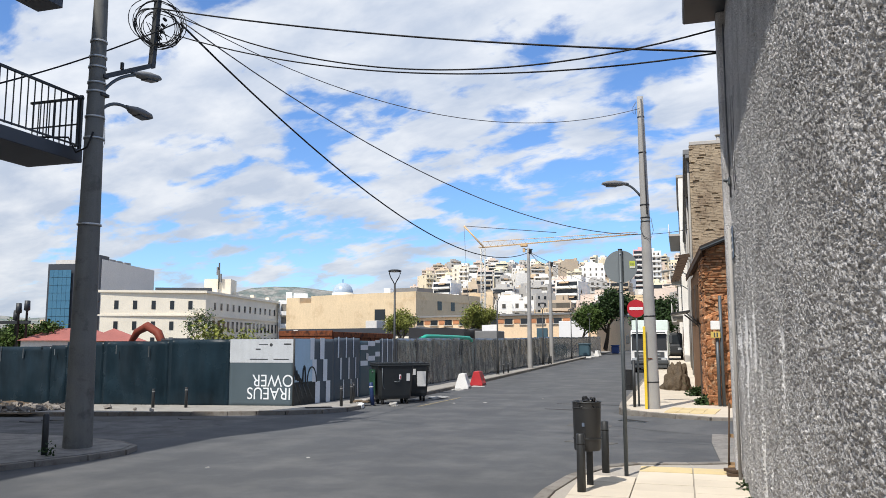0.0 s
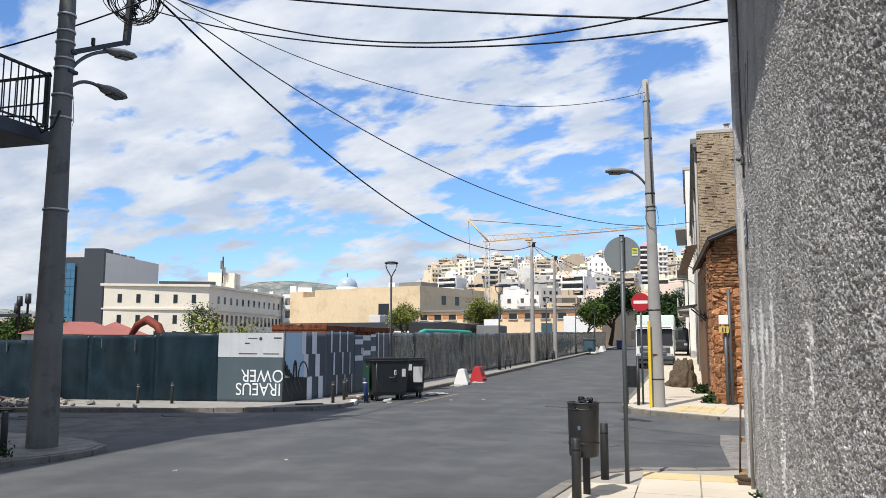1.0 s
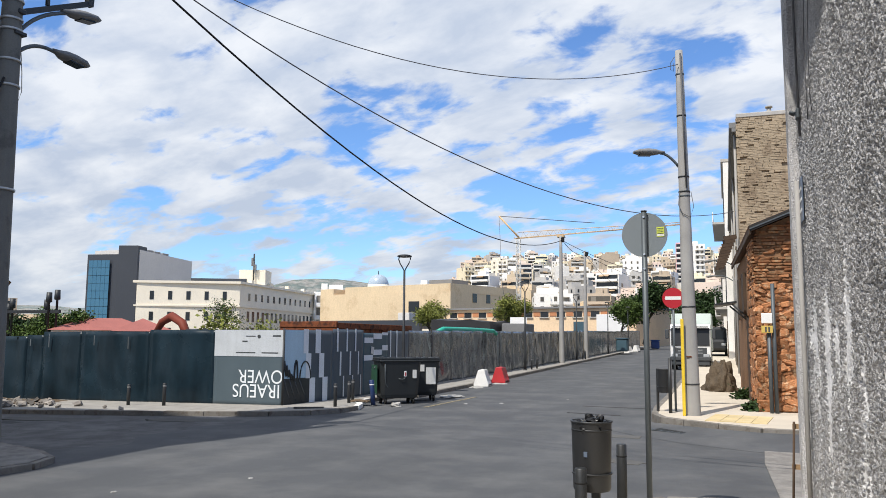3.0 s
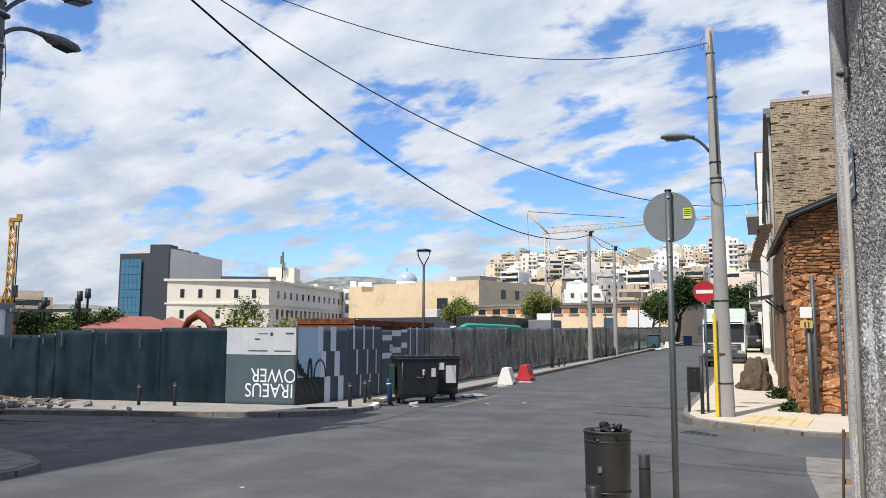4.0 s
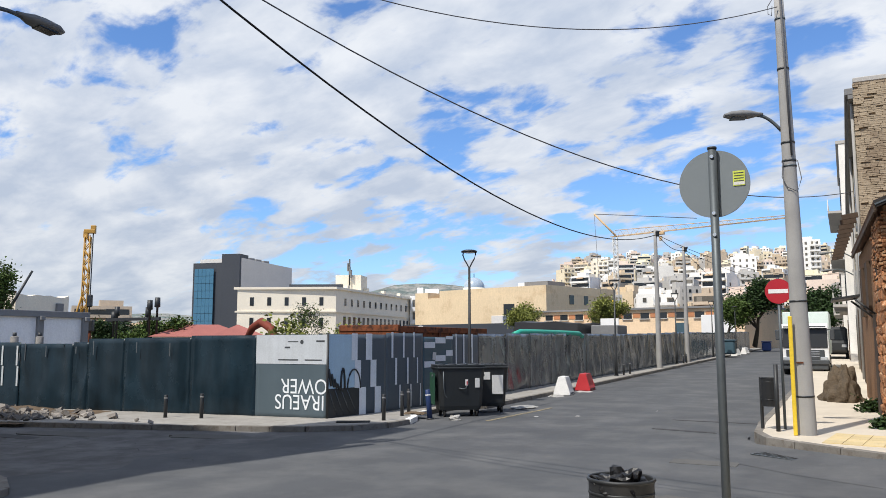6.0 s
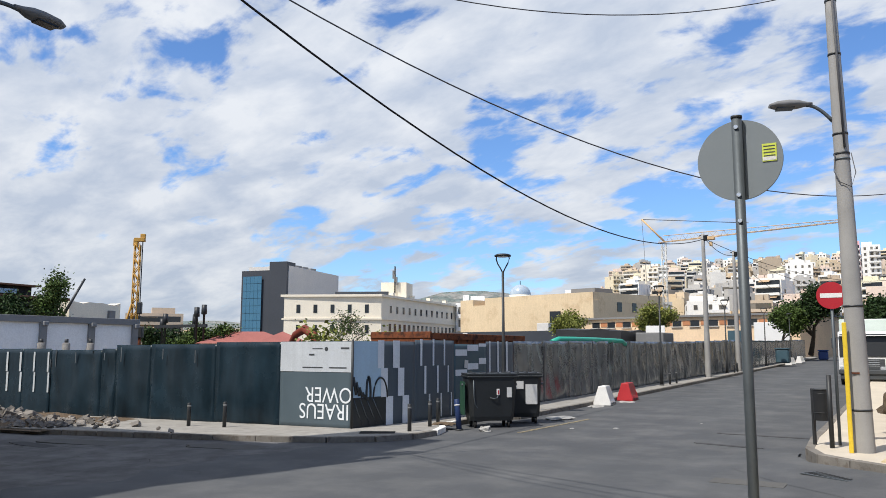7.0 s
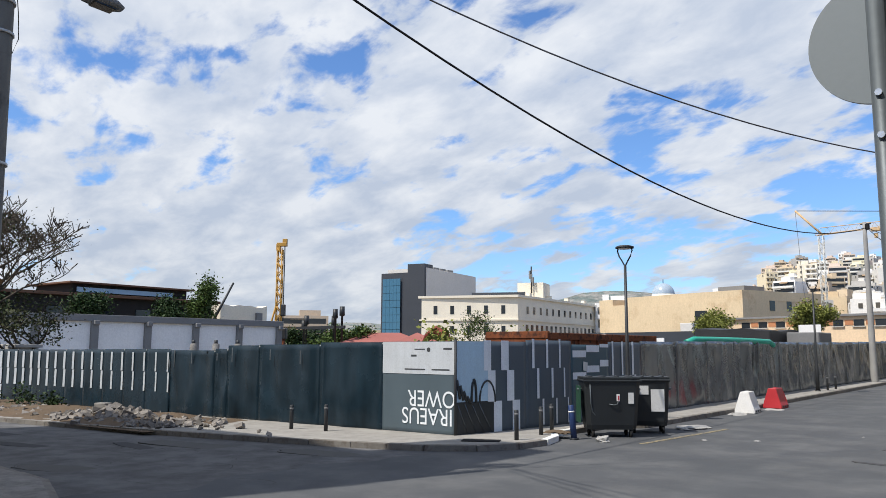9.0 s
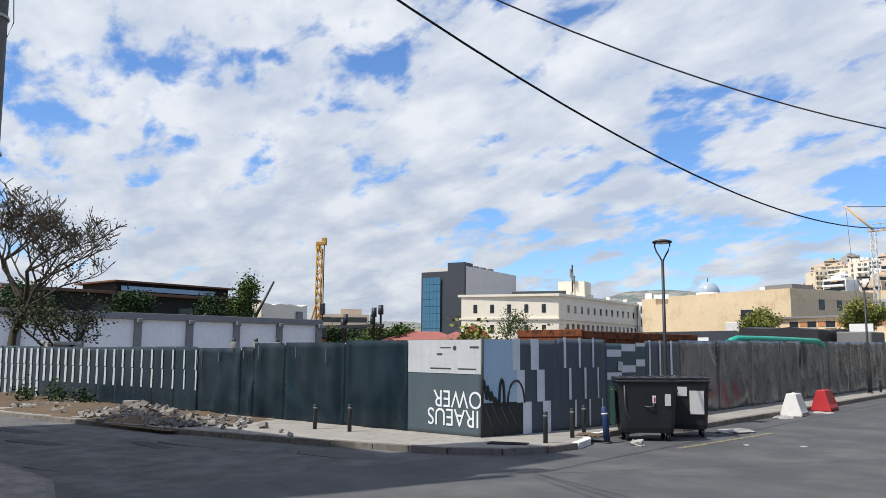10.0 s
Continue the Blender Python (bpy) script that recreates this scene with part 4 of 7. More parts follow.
KNOT = (-8.9, 12.14, 8.5)
cable((-9.18, 11.89, 8.72), (1.53, 10.52, 6.09), 0.155, 0.016, "black overhead cable slung across the street to the house wall")
cable((-8.77, 11.74, 8.5), (1.45, 10.26, 6.34), 0.865, 0.013, "black overhead cable slung across the street to the house wall")
cable((-9.04, 12.2, 8.27), (1.45, 10.33, 6.01), 0.543, 0.013, "black overhead cable slung across the street to the house wall")
cable((-8.85, 12.16, 8.66), (-0.06, 20.38, 8.28), 1.16, 0.009, "thin grey cable between two concrete poles", "cable_grey")
cable((-8.76, 12.14, 8.46), (1.2, 31.45, 6.44), 1.62, 0.013, "dark overhead cable sagging towards an old facade", "cable_grey")
cable((-8.92, 12.22, 8.51), (-8.76, 50.66, 8.05), 1.98, 0.022, "thick twisted black cable sagging along the street")
cable(KNOT, (-10.95, 8.4, 5.9), 0.15, 0.016, "black cable slung from a pole to a balcony house")
cable((-8.75, 50.6, 8.1), (-8.75, 59.5, 8.05), 0.35, 0.018, "black cable between poles at the kerb")
cable((-8.75, 50.6, 8.05), (1.2, 70.0, 7.0), 1.1, 0.015, "black cable slung over the street")
cable((-8.75, 59.5, 8.05), (0.9, 82.0, 6.6), 1.0, 0.015, "black cable slung over the street")
cable((-8.75, 59.5, 8.0), (-8.5, 100.0, 8.0), 1.2, 0.015, "black cable along the street")


def lantern(x, y):
    lamp = thing("street_lamp", (x, y, 0.1), "slim dark street lamp with a ring-shaped lantern", "street lamp", "lanterns along the kerb")
    bm = bmesh.new()
    tube(bm, [(0, 0, 0), (0, 0, 0.9), (0, 0, 0.95), (0, 0, 1.6), (0, 0, 1.65), (0, 0, 4.0)], [0.075, 0.075, 0.055, 0.055, 0.045, 0.035], 12)
    part("post", bm, M["dark_iron"], lamp)
    for s in (-1, 1):
        pts = [(0, 0, 3.95), (s * 0.07, 0, 4.08), (s * 0.16, 0, 4.22), (s * 0.21, 0, 4.36), (s * 0.19, 0, 4.44)]
        part("fork", tube(bmesh.new(), pts, 0.02, 8), M["dark_iron"], lamp)
    part("cap", tube(bmesh.new(), [(0, 0, 4.43), (0, 0, 4.47), (0, 0, 4.50)], [0.24, 0.24, 0.16], 20), M["dark_iron"], lamp)
    part("lens", tube(bmesh.new(), [(0, 0, 4.415), (0, 0, 4.43)], 0.17, 20), M["sign_white"], lamp)
    part("base_collar", tube(bmesh.new(), [(0, 0, 0), (0, 0, 0.06)], 0.11, 12), M["dark_iron"], lamp)
    return lamp


first = lantern(-9.12, 25.7)
for x, y in ((-8.85, 41.2), (-8.85, 56.0), (-8.8, 71.0), (-8.8, 86.0)):
    copy_thing(first, pose(x, y, 0.1 + rise(y)))

# ---- street furniture on the near footway ----
sign = thing("road_sign", (0.045, 9.98, 0.10), "round grey sign seen from behind on a steel post", "road sign")
part("post", tube(bmesh.new(), [(0, 0, 0), (0, 0, 3.075)], 0.028, 14), M["galv"], sign)
part("cap", tube(bmesh.new(), [(0, 0, 3.075), (0, 0, 3.09)], 0.031, 14), M["dark_iron"], sign)
plate = part("plate", tube(bmesh.new(), [(0.0, 0.036, 2.845), (0.0, 0.052, 2.845)], 0.229, 56), M["grey_plate"], sign, "plain grey back of a round sign")
part("sticker", quick((0.16, 0.0325, 2.87), (0.075, 0.003, 0.10)), M["sticker_yellow"], plate, "small yellow-green label")
for k in range(4):
    part("text_bar", quick((0.16, 0.0305, 2.905 - 0.018 * k), (0.06, 0.001, 0.006)), M["dark_text"], plate)
part("text_bar", quick((0.16, 0.0305, 2.835), (0.07, 0.001, 0.02)), M["sticker"], plate)
for z in (3.02, 2.635, 2.49):
    part("bolt", tube(bmesh.new(), [(0, -0.027, z), (0, -0.036, z)], 0.012, 8), M["chrome"], sign)


def bollard(loc, h, r, label, material="dark_iron", group="dark iron bollards"):
    b = thing("bollard", loc, label, "bollard", group)
    bm = bmesh.new()
    tube(bm, [(0, 0, -0.05), (0, 0, h - 0.012), (0, 0, h)], [r, r, r * 0.8], 16)
    part("post", bm, M[material], b)
    return b


bb = bollard((-0.38, 8.52, 0.11), 0.69, 0.052, "dark iron bollard on a cream footway")
part("groove", tube(bmesh.new(), [(0, 0, 0.56), (0, 0, 0.575)], 0.053, 16), M["rubber"], bb)
copy_thing(bb, pose(-0.25, 10.2, 0.11))
fb = bollard((-14.19, 18.93, gz(-14) + 0.05), 0.6, 0.045, "slim black bollard before a site hoarding")
part("band", tube(bmesh.new(), [(0, 0, 0.5), (0, 0, 0.54)], 0.0465, 16), M["grey_frame"], fb)
for x, y in ((-13.18, 19.1), (-8.72, 20.2), (-8.9, 21.35), (-9.25, 22.3), (-8.95, 26.7), (-8.75, 42.2), (-8.7, 43.2), (-8.65, 57.2), (-8.6, 58.0)):
    copy_thing(fb, pose(x, y, gz(x) + 0.09 + rise(y)))
bollard((-9.2, 9.5, 0.09), 0.66, 0.05, "slim black bollard at a street corner")
bl = bollard((-8.4, 21.85, 0.0), 0.72, 0.065, "leaning navy bollard with a thin white band", "navy", "blue bollard")
part("band", tube(bmesh.new(), [(0, 0, 0.57), (0, 0, 0.60)], 0.067, 16), M["sign_white"], bl)
part("foot", tube(bmesh.new(), [(0, 0, 0.0), (0, 0, 0.03)], 0.1, 16), M["dark_iron"], bl)
bl.rotation_euler = (0.03, -0.08, 0)


def litter_bin(loc, rz, label, bag=True):
    """A round plate bin on a flat post."""
    b = thing("litter_bin", loc, label, "litter bin", "litter bins", rz=rz)
    bm = bmesh.new()
    tube(bm, [(0, 0, 0.48), (0, 0, 0.5), (0, 0, 1.06), (0, 0, 1.065)], [0.175, 0.185, 0.198, 0.20], 28, caps=False)
    tube(bm, [(0, 0, 1.065), (0, 0, 0.52)], [0.188, 0.176], 28, caps=False)
    a = [bm.verts.new((0.18 * math.cos(2 * math.pi * k / 28), 0.18 * math.sin(2 * math.pi * k / 28), 0.5)) for k in range(28)]
    bm.faces.new(a)
    part("body", bm, M["bin_grey"], b)
    for z in (0.99, 0.62):
        part("hoop", tube(bmesh.new(), [(0, 0, z), (0, 0, z + 0.014)], 0.2, 28), M["dark_iron"], b)
    rim = [(0.2 * math.cos(2 * math.pi * k / 28), 0.2 * math.sin(2 * math.pi * k / 28), 1.065) for k in range(29)]
    part("rim", tube(bmesh.new(), rim, 0.01, 6), M["dark_iron"], b)
    part("post", quick((0, 0.235, 0.53), (0.09, 0.05, 1.1), 0.008), M["dark_iron"], b)
    part("hanger", quick((0, 0.205, 0.8), (0.12, 0.03, 0.3), 0.005), M["dark_iron"], b)
    if bag:
        bm = bmesh.new()
        bmesh.ops.create_icosphere(bm, subdivisions=4, radius=1)
        for v in bm.verts:
            n = noise.noise(v.co * 1.9) * 0.45 + abs(noise.noise(v.co * 4.5)) * 0.4 - 0.12
            v.co *= 1 + n
            v.co = Vector((v.co.x * 0.165, v.co.y * 0.165, 1.01 + v.co.z * 0.11))
        part("bin_bag", bm, M["black"], b, "crumpled black rubbish bag")
    part("badge", quick((-0.03, -0.197, 0.80), (0.035, 0.006, 0.045)), M["plaque"], b)
    return b


near_bin = litter_bin((-0.335, 8.83, 0.09), 0, "dark grey round litter bin with a black bag")
near_bin.scale = (0.88, 0.88, 1.0)
far_bin = litter_bin((-0.6, 21.15, NE_LEVEL), 60, "dark grey litter bin on a slim post", bag=False)
far_bin.scale = (0.78, 0.78, 0.92)

no_entry = thing("no_entry_sign", (-0.36, 21.3, NE_LEVEL), "red no-entry sign with a white bar", "road sign")
part("post", rod((0, 0, 0), (0, 0, 2.93), 0.027, n=12), M["galv"], no_entry)
disc = part("plate", tube(bmesh.new(), [(0, -0.03, 2.66), (0, -0.045, 2.66)], 0.245, 44), M["sign_red"], no_entry, "round red sign face")
part("bar", quick((0, -0.048, 2.66), (0.36, 0.004, 0.08)), M["sign_white"], disc)
dark_post = tagged(finish("steel_post", rod((0, 0, 0), (0, 0, 1.25), 0.04, n=12), M["dark_iron"], loc=(-0.45, 20.85, NE_LEVEL)), "short dark steel post beside a litter bin", "post")
yellow_post = tagged(finish("cable_guard", quick((0, 0, 1.07), (0.07, 0.05, 2.14), 0.01), M["yellow"], loc=(-0.12, 20.27, NE_LEVEL)), "bright yellow cable guard against a concrete pole", "cable guard")

# old planks and a rusty stand against the wall's end
stand = thing("trestle", (1.38, 10.55, 0.1), "rusty narrow steel stand leaning at a wall end", "trestle")
for x in (0.0, 0.12):
    part("leg", rod((x, 0, 0), (x + 0.05, 0.12, 0.95), 0.012, n=8), M["old_wood"], stand)
for z in (0.12, 0.5, 0.9):
    part("rung", quick((0.07 + 0.05 * z, 0.06 + 0.1 * z, z), (0.16, 0.02, 0.05)), M["wood"], stand)
part("block", quick((0.06, 0.02, 0.06), (0.13, 0.14, 0.1), 0.01), M["wood"], stand)
planks = thing("plank_stack", (1.5, 10.2, 0.11), "weathered brown planks leaning beside a wall", "planks")
for k in range(3):
    part("plank", quick((0.02 + 0.03 * k, 0.32 + 0.02 * k, 0.55), (0.025, 0.12, 1.1 - 0.1 * k), 0.004, pose(0, 0, 0, 0, 3, 0)), M["old_wood"] if k else M["rust"], planks)
part("plank", quick((-0.02, 0.05, 0.03), (0.28, 0.2, 0.04), 0.006), M["old_wood"], planks)
part("plank", quick((0.0, 0.12, 0.07), (0.2, 0.26, 0.04), 0.006, pose(0, 0, 0, 0, 0, 25)), M["old_wood"], planks)

# fittings on the roughcast wall
tagged(finish("wall_cable", tube(bmesh.new(), [(0, 0, 0), (-0.005, 0.03, -1.2), (0, 0.0, -2.4)], 0.012, 6), M["cable_grey"], loc=(1.52, 9.75, 6.2)), "thin dark cable clipped to a rough wall", "cable")
tagged(finish("drain_pipe", tube(bmesh.new(), [(0, 0, 0), (0.004, 0.01, 1.6), (0, 0, 3.3)], 0.022, 10), M["pole"], loc=(1.49, 9.93, 0.1)), "pale plastic pipe up a wall corner", "pipe")
bolt = thing("cable_anchor", (1.51, 9.78, 4.02), "steel cable anchor on a rough wall", "anchor")
part("plate", quick((0, 0, 0), (0.03, 0.12, 0.1), 0.01), M["galv"], bolt)
part("eye", tube(bmesh.new(), [(-0.02, -0.03, 0), (-0.06, -0.03, 0.02), (-0.06, 0.03, 0.02), (-0.02, 0.03, 0)], 0.014, 8), M["galv"], bolt)
plq = thing("wall_plaque", (1.52, 9.86, 3.2), "small grey-blue street plaque on a rough wall", "plaque")
part("plate", quick((0, 0, 0), (0.012, 0.3, 0.42), 0.004), M["plaque"], plq)
for k in range(3):
    part("text_bar", quick((-0.008, 0, 0.1 - 0.1 * k), (0.003, 0.22, 0.03)), M["sign_white"], plq)
bm = bmesh.new()
for k in range(2):
    tube(bm, [(0, 0.4 * k, 0), (-0.01, 0.05 + 0.4 * k, -0.22), (-0.005, 0.2 + 0.36 * k, -0.45), (-0.012, 0.21 + 0.3 * k, -0.7), (-0.005, 0.3 + 0.25 * k, -0.95), (0, 0.27 + 0.3 * k, -1.15)], 0.004, 5)
tagged(finish("hanging_wire", bm, M["cable_grey"], loc=(1.52, 8.4, 4.9)), "thin loose wires hanging on a rough wall", "wire")

# ---- balcony house on the south-western corner ----
house = thing("apartment_house", (-11.0, 10.4, -0.14), "grey corner apartment house with a railed balcony", "house")
part("wall", quick((-6.0, -9.75, 5.9), (12.0, 18.1, 12.0)), M["plaster_ochre"], house)
# unseen upper block, added to lengthen the house's shadow over the road
part("stair_block", quick((-1.05, -3.2, 13.75), (2.0, 4.9, 3.5), 0.02), M["plaster_ochre"], house)
part("cornice", quick((-5.98, -9.75, 11.98), (12.1, 18.2, 0.2)), M["concrete"], house)
for level in (5.5, 8.6):
    out = 1.25 if level < 6 else 0.6
    # concrete slab in charcoal: its backlit shade is put into the colour
    bal = part("balcony", quick((out / 2, -3.8, level), (out, 8.0, 0.24), 0.01), M["tower_dark"], house, "concrete balcony slab with an iron railing")
    bm = bmesh.new()
    zt = level + 1.12
    slab(bm, (out - 0.05, -3.8, zt), (0.05, 8.0, 0.04))
    slab(bm, (out - 0.05, -3.8, level + 0.2), (0.03, 8.0, 0.03))
    slab(bm, (out / 2, 0.16, zt), (out - 0.05, 0.05, 0.04))
    slab(bm, (out / 2, 0.16, level + 0.2), (out - 0.05, 0.03, 0.03))
    slab(bm, (out / 2, 0.16, level + 0.62), (out - 0.05, 0.025, 0.025))
    part("rail", bm, M["dark_iron"], bal)
    if level < 6:
        bar = raw_mesh("baluster", *(lambda b: ([tuple(v.co) for v in b.verts], [[v.index for v in f.verts] for f in b.faces]))((lambda b: (b.verts.index_update(), b)[1])(quick((0, 0, 0), (0.016, 0.016, 0.95)))), M["dark_iron"])
        for k in range(50):
            piece("baluster", bar, bal, (1.2, 0.1 - 0.15 * k, level + 0.65))
        for k in range(9):
            piece("baluster", bar, bal, (0.08 + 0.13 * k, 0.16, level + 0.65))
        part("corner_post", quick((1.2, 0.16, level + 0.62), (0.05, 0.05, 1.1)), M["dark_iron"], bal)
    for k in range(3):
        part("window", quick((0.02, -1.6 - 2.4 * k, level + 1.3), (0.06, 1.2, 2.2)), M["window_dark"], house)


# ---- waste skips, barriers, litter along the far kerb ----
def skip(loc, rz, w, d, h, label, body="skip"):
    """A wheeled plastic waste skip with a hinged flat lid; its front looks along -y."""
    s = thing("waste_skip", loc, label, "waste container", "waste skips at the kerb", rz=rz)
    bm = bmesh.new()
    lo, hi = 0.17, h - 0.1
    ring = []
    for z, fw, fd in ((lo, 0.86, 0.74), (lo + 0.1, 0.9, 0.80), (hi - 0.12, 0.985, 0.97), (hi, 1.0, 1.0)):
        x, y = w / 2 * fw, d / 2 * fd
        c = 0.09
        ring.append([bm.verts.new(p) for p in ((-x + c, -y, z), (x - c, -y, z), (x, -y + c, z), (x, y - c, z), (x - c, y, z), (-x + c, y, z), (-x, y - c, z), (-x, -y + c, z))])
    for a, b in zip(ring, ring[1:]):
        for k in range(8):
            bm.faces.new((a[k], a[(k + 1) % 8], b[(k + 1) % 8], b[k]))
    bm.faces.new(ring[0][::-1])
    bm.faces.new(ring[-1])
    part("body", bm, M[body], s)
    bm = bmesh.new()
    slab(bm, (0, 0, hi + 0.02), (w + 0.05, d + 0.05, 0.05))
    chamfer(bm, 0.015)
    part("rim", bm, M[body], s)
    bm = bmesh.new()
    slab(bm, (0, 0.02, hi + 0.075), (w + 0.02, d - 0.02, 0.05))
    for k in range(4):
        slab(bm, (-w * 0.36 + w * 0.24 * k, 0.02, hi + 0.105), (0.05, d * 0.8, 0.03))
    chamfer(bm, 0.008)
    lid = part("lid", bm, M[body], s)
    part("hinge_bar", rod((-w / 2, d / 2 + 0.03, hi + 0.07), (w / 2, d / 2 + 0.03, hi + 0.07), 0.018), M["dark_iron"], lid)
    bm = bmesh.new()
    tube(bm, [(-w * 0.40, -d * 0.485, hi - 0.06), (-w * 0.39, -d * 0.47, 0.75), (-w * 0.36, -d * 0.43, 0.55), (-w * 0.22, -d * 0.36, 0.36), (-w * 0.12, -d * 0.36, 0.30), (w * 0.4, -d * 0.35, 0.27)], 0.016, 8)
    part("frame_tube", bm, M["galv"], s, "bent steel tube")
    for sx in (-1, 1):
        part("trunnion", rod((sx * w / 2 * 0.96, 0, hi - 0.18), (sx * (w / 2 + 0.09), 0, hi - 0.18), 0.03), M["galv"], s)
        for sy in (-1, 1):
            wheel = part("wheel", rod((sx * w * 0.34 - 0.025, sy * d * 0.27, 0.085), (sx * w * 0.34 + 0.025, sy * d * 0.27, 0.085), 0.085, n=16), M["rubber"], s)
            part("fork", quick((sx * w * 0.34, sy * d * 0.27, 0.17), (0.08, 0.06, 0.12), 0.01), M["galv"], wheel)
    return s, hi


s1, hi = skip((-8.18, 22.98, 0.0), 41, 1.22, 0.82, 1.3, "dark grey wheeled waste skip with a closed lid")
part("label_sticker", quick((0.40, -0.385, 0.86), (0.12, 0.006, 0.26), 0, None), M["sticker"], s1)
part("red_sticker", quick((0.12, -0.385, 0.86), (0.07, 0.006, 0.15)), M["sign_white"], s1)
part("red_sticker", quick((0.13, -0.389, 0.85), (0.03, 0.004, 0.1)), M["sign_red"], s1)
part("pull_handle", tube(bmesh.new(), [(-0.08, -0.38, 0.72), (0.02, -0.40, 0.70), (0.10, -0.40, 0.72), (0.12, -0.38, 0.78)], 0.012, 8), M["galv"], s1)
part("side_panel", quick((-0.67, 0.05, 0.7), (0.012, 0.55, 0.8), 0.0), M["skip_green"], s1, "dark green side")
s2, hi = skip((-7.95, 24.35, 0.0), 33, 0.95, 0.8, 1.28, "dark wheeled waste skip with stickers beside another")
part("label_sticker", quick((0.2, -0.385, 0.75), (0.3, 0.006, 0.5)), M["sticker"], s2)
part("label_sticker", quick((-0.1, -0.387, 0.98), (0.2, 0.006, 0.2)), M["sticker"], s2)
part("red_sticker", quick((-0.3, -0.382, 0.75), (0.09, 0.006, 0.2)), M["sign_red"], s2)


def barrier(loc, rz, material, label):
    b = thing("road_barrier", loc, label, "road barrier", "plastic road barriers", rz=rz)
    bm = bmesh.new()
    prof = [(-0.3, 0.0), (-0.3, 0.1), (-0.24, 0.2), (-0.13, 0.62), (0.13, 0.62), (0.24, 0.2), (0.3, 0.1), (0.3, 0.0)]
    l0 = [bm.verts.new((-0.42 + 0.10 * z, y, z)) for y, z in prof]
    l1 = [bm.verts.new((0.42 - 0.10 * z, y, z)) for y, z in prof]
    bm.faces.new(l0)
    bm.faces.new(l1[::-1])
    for k in range(len(prof)):
        j = (k + 1) % len(prof)
        bm.faces.new((l0[k], l0[j], l1[j], l1[k]))
    chamfer(bm, 0.02, 2)
    part("shell", bm, M[material], b)
    for x in (-0.2, 0.05, 0.3):
        part("fork_slot", quick((x, -0.285, 0.06), (0.1, 0.06, 0.05)), M["dark_text"], b)
    b.scale = (0.95, 0.95, 1.0)
    part("filler_cap", rod((0, 0, 0.615), (0, 0, 0.64), 0.05, n=14), M[material], b)
    return b


barrier((-8.05, 31.1, 0.0), 97, "white_plastic", "dirty white plastic road barrier at the kerb")
barrier((-7.98, 33.4, 0.0), 92, "red_plastic", "red plastic road barrier at the kerb")
barrier((-7.9, 78.0, 0.0), 70, "white_plastic", "dirty white plastic road barrier at the kerb")
barrier((-7.8, 84.0, 0.0), 75, "white_plastic", "dirty white plastic road barrier at the kerb")


def crumpled(name, loc, size, material, label, category, seed, rough=0.4):
    bm = bmesh.new()
    bmesh.ops.create_icosphere(bm, subdivisions=3, radius=1)
    off = Vector((seed * 3.1, seed * 1.7, 0))
    for v in bm.verts:
        n = noise.noise(v.co * 1.7 + off) * rough + noise.noise(v.co * 5 + off) * rough * 0.5
        v.co = Vector((v.co.x * (1 + n) * size[0], v.co.y * (1 + n) * size[1], max(-0.02, (v.co.z * 0.7 + 0.25) * (1 + n)) * size[2]))
    return tagged(finish(name, bm, M[material], loc=loc), label, category)


crumpled("plastic_sheet", (-7.5, 25.9, 0.0), (0.32, 0.55, 0.08), "litter", "dirty crumpled plastic sheet in the gutter", "litter", 1)
crumpled("plastic_sheet", (-8.05, 30.3, 0.0), (0.25, 0.45, 0.10), "litter", "dirty crumpled plastic sheet under a barrier", "litter", 2)
crumpled("plastic_sheet", (-7.75, 32.7, 0.0), (0.35, 0.5, 0.10), "litter", "dirty crumpled plastic sheet under a barrier", "litter", 3)
crumpled("plastic_bag", (-7.75, 21.9, 0.0), (0.14, 0.12, 0.14), "litter", "white crumpled bag beside a waste skip", "litter", 4)
crumpled("flattened_rag", (-8.85, 21.9, 0.1), (0.3, 0.22, 0.06), "soil", "brown rag on a kerb", "litter", 5)
for k, (x, y) in enumerate(((-5.4, 24.2), (-6.3, 23.6), (-4.4, 27.5), (-6.2, 9.6), (-5.2, 11.0), (-3.9, 26.5))):
    crumpled("paper_scrap", (x, y, 0.0), (0.06 if k < 3 else 0.03, 0.09 if k < 3 else 0.04, 0.015), "litter", "pale scrap of paper on the asphalt", "litter", 10 + k)
for k, y in enumerate((66.0, 69.5, 73.0, 76.0)):
    crumpled("rubbish_bag", (-7.9, y, 0.0), (0.4, 0.9, 0.25), "litter", "pale rubbish along a far kerb", "litter", 30 + k)
line = tagged(finish("road_line", quick((0, 0, 0.003), (0.12, 4.2, 0.006), 0, pose(0, 0, 0, 0, 0, -2)), M["line_yellow"], loc=(-6.9, 24.2, 0.0)), "worn yellowish line on the asphalt", "road line", kind="structure")
cover = tagged(finish("manhole_cover", quick((0, 0, 0.003), (1.0, 0.45, 0.008), 0.002), M["worn"], loc=(-1.3, 17.6, 0)), "dusty concrete patch over a drain in the road", "manhole cover")
grate = thing("drain_grate", (-0.3, 18.5, 0.05), "iron drain grate beside the kerb", "drain grate", rz=-35)
part("frame", quick((0, 0, 0.004), (0.8, 0.36, 0.01)), M["galv"], grate)
for k in range(9):
    part("slot", quick((-0.34 + 0.085 * k, 0, 0.011), (0.04, 0.28, 0.004)), M["rubber"], grate)
hole = tagged(finish("drain_opening", quick((0, 0, 0.112), (0.75, 0.35, 0.012)), M["rubber"], loc=(-9.15, 19.6, 0.0), rz=30), "dark open drain in the footway", "drain")

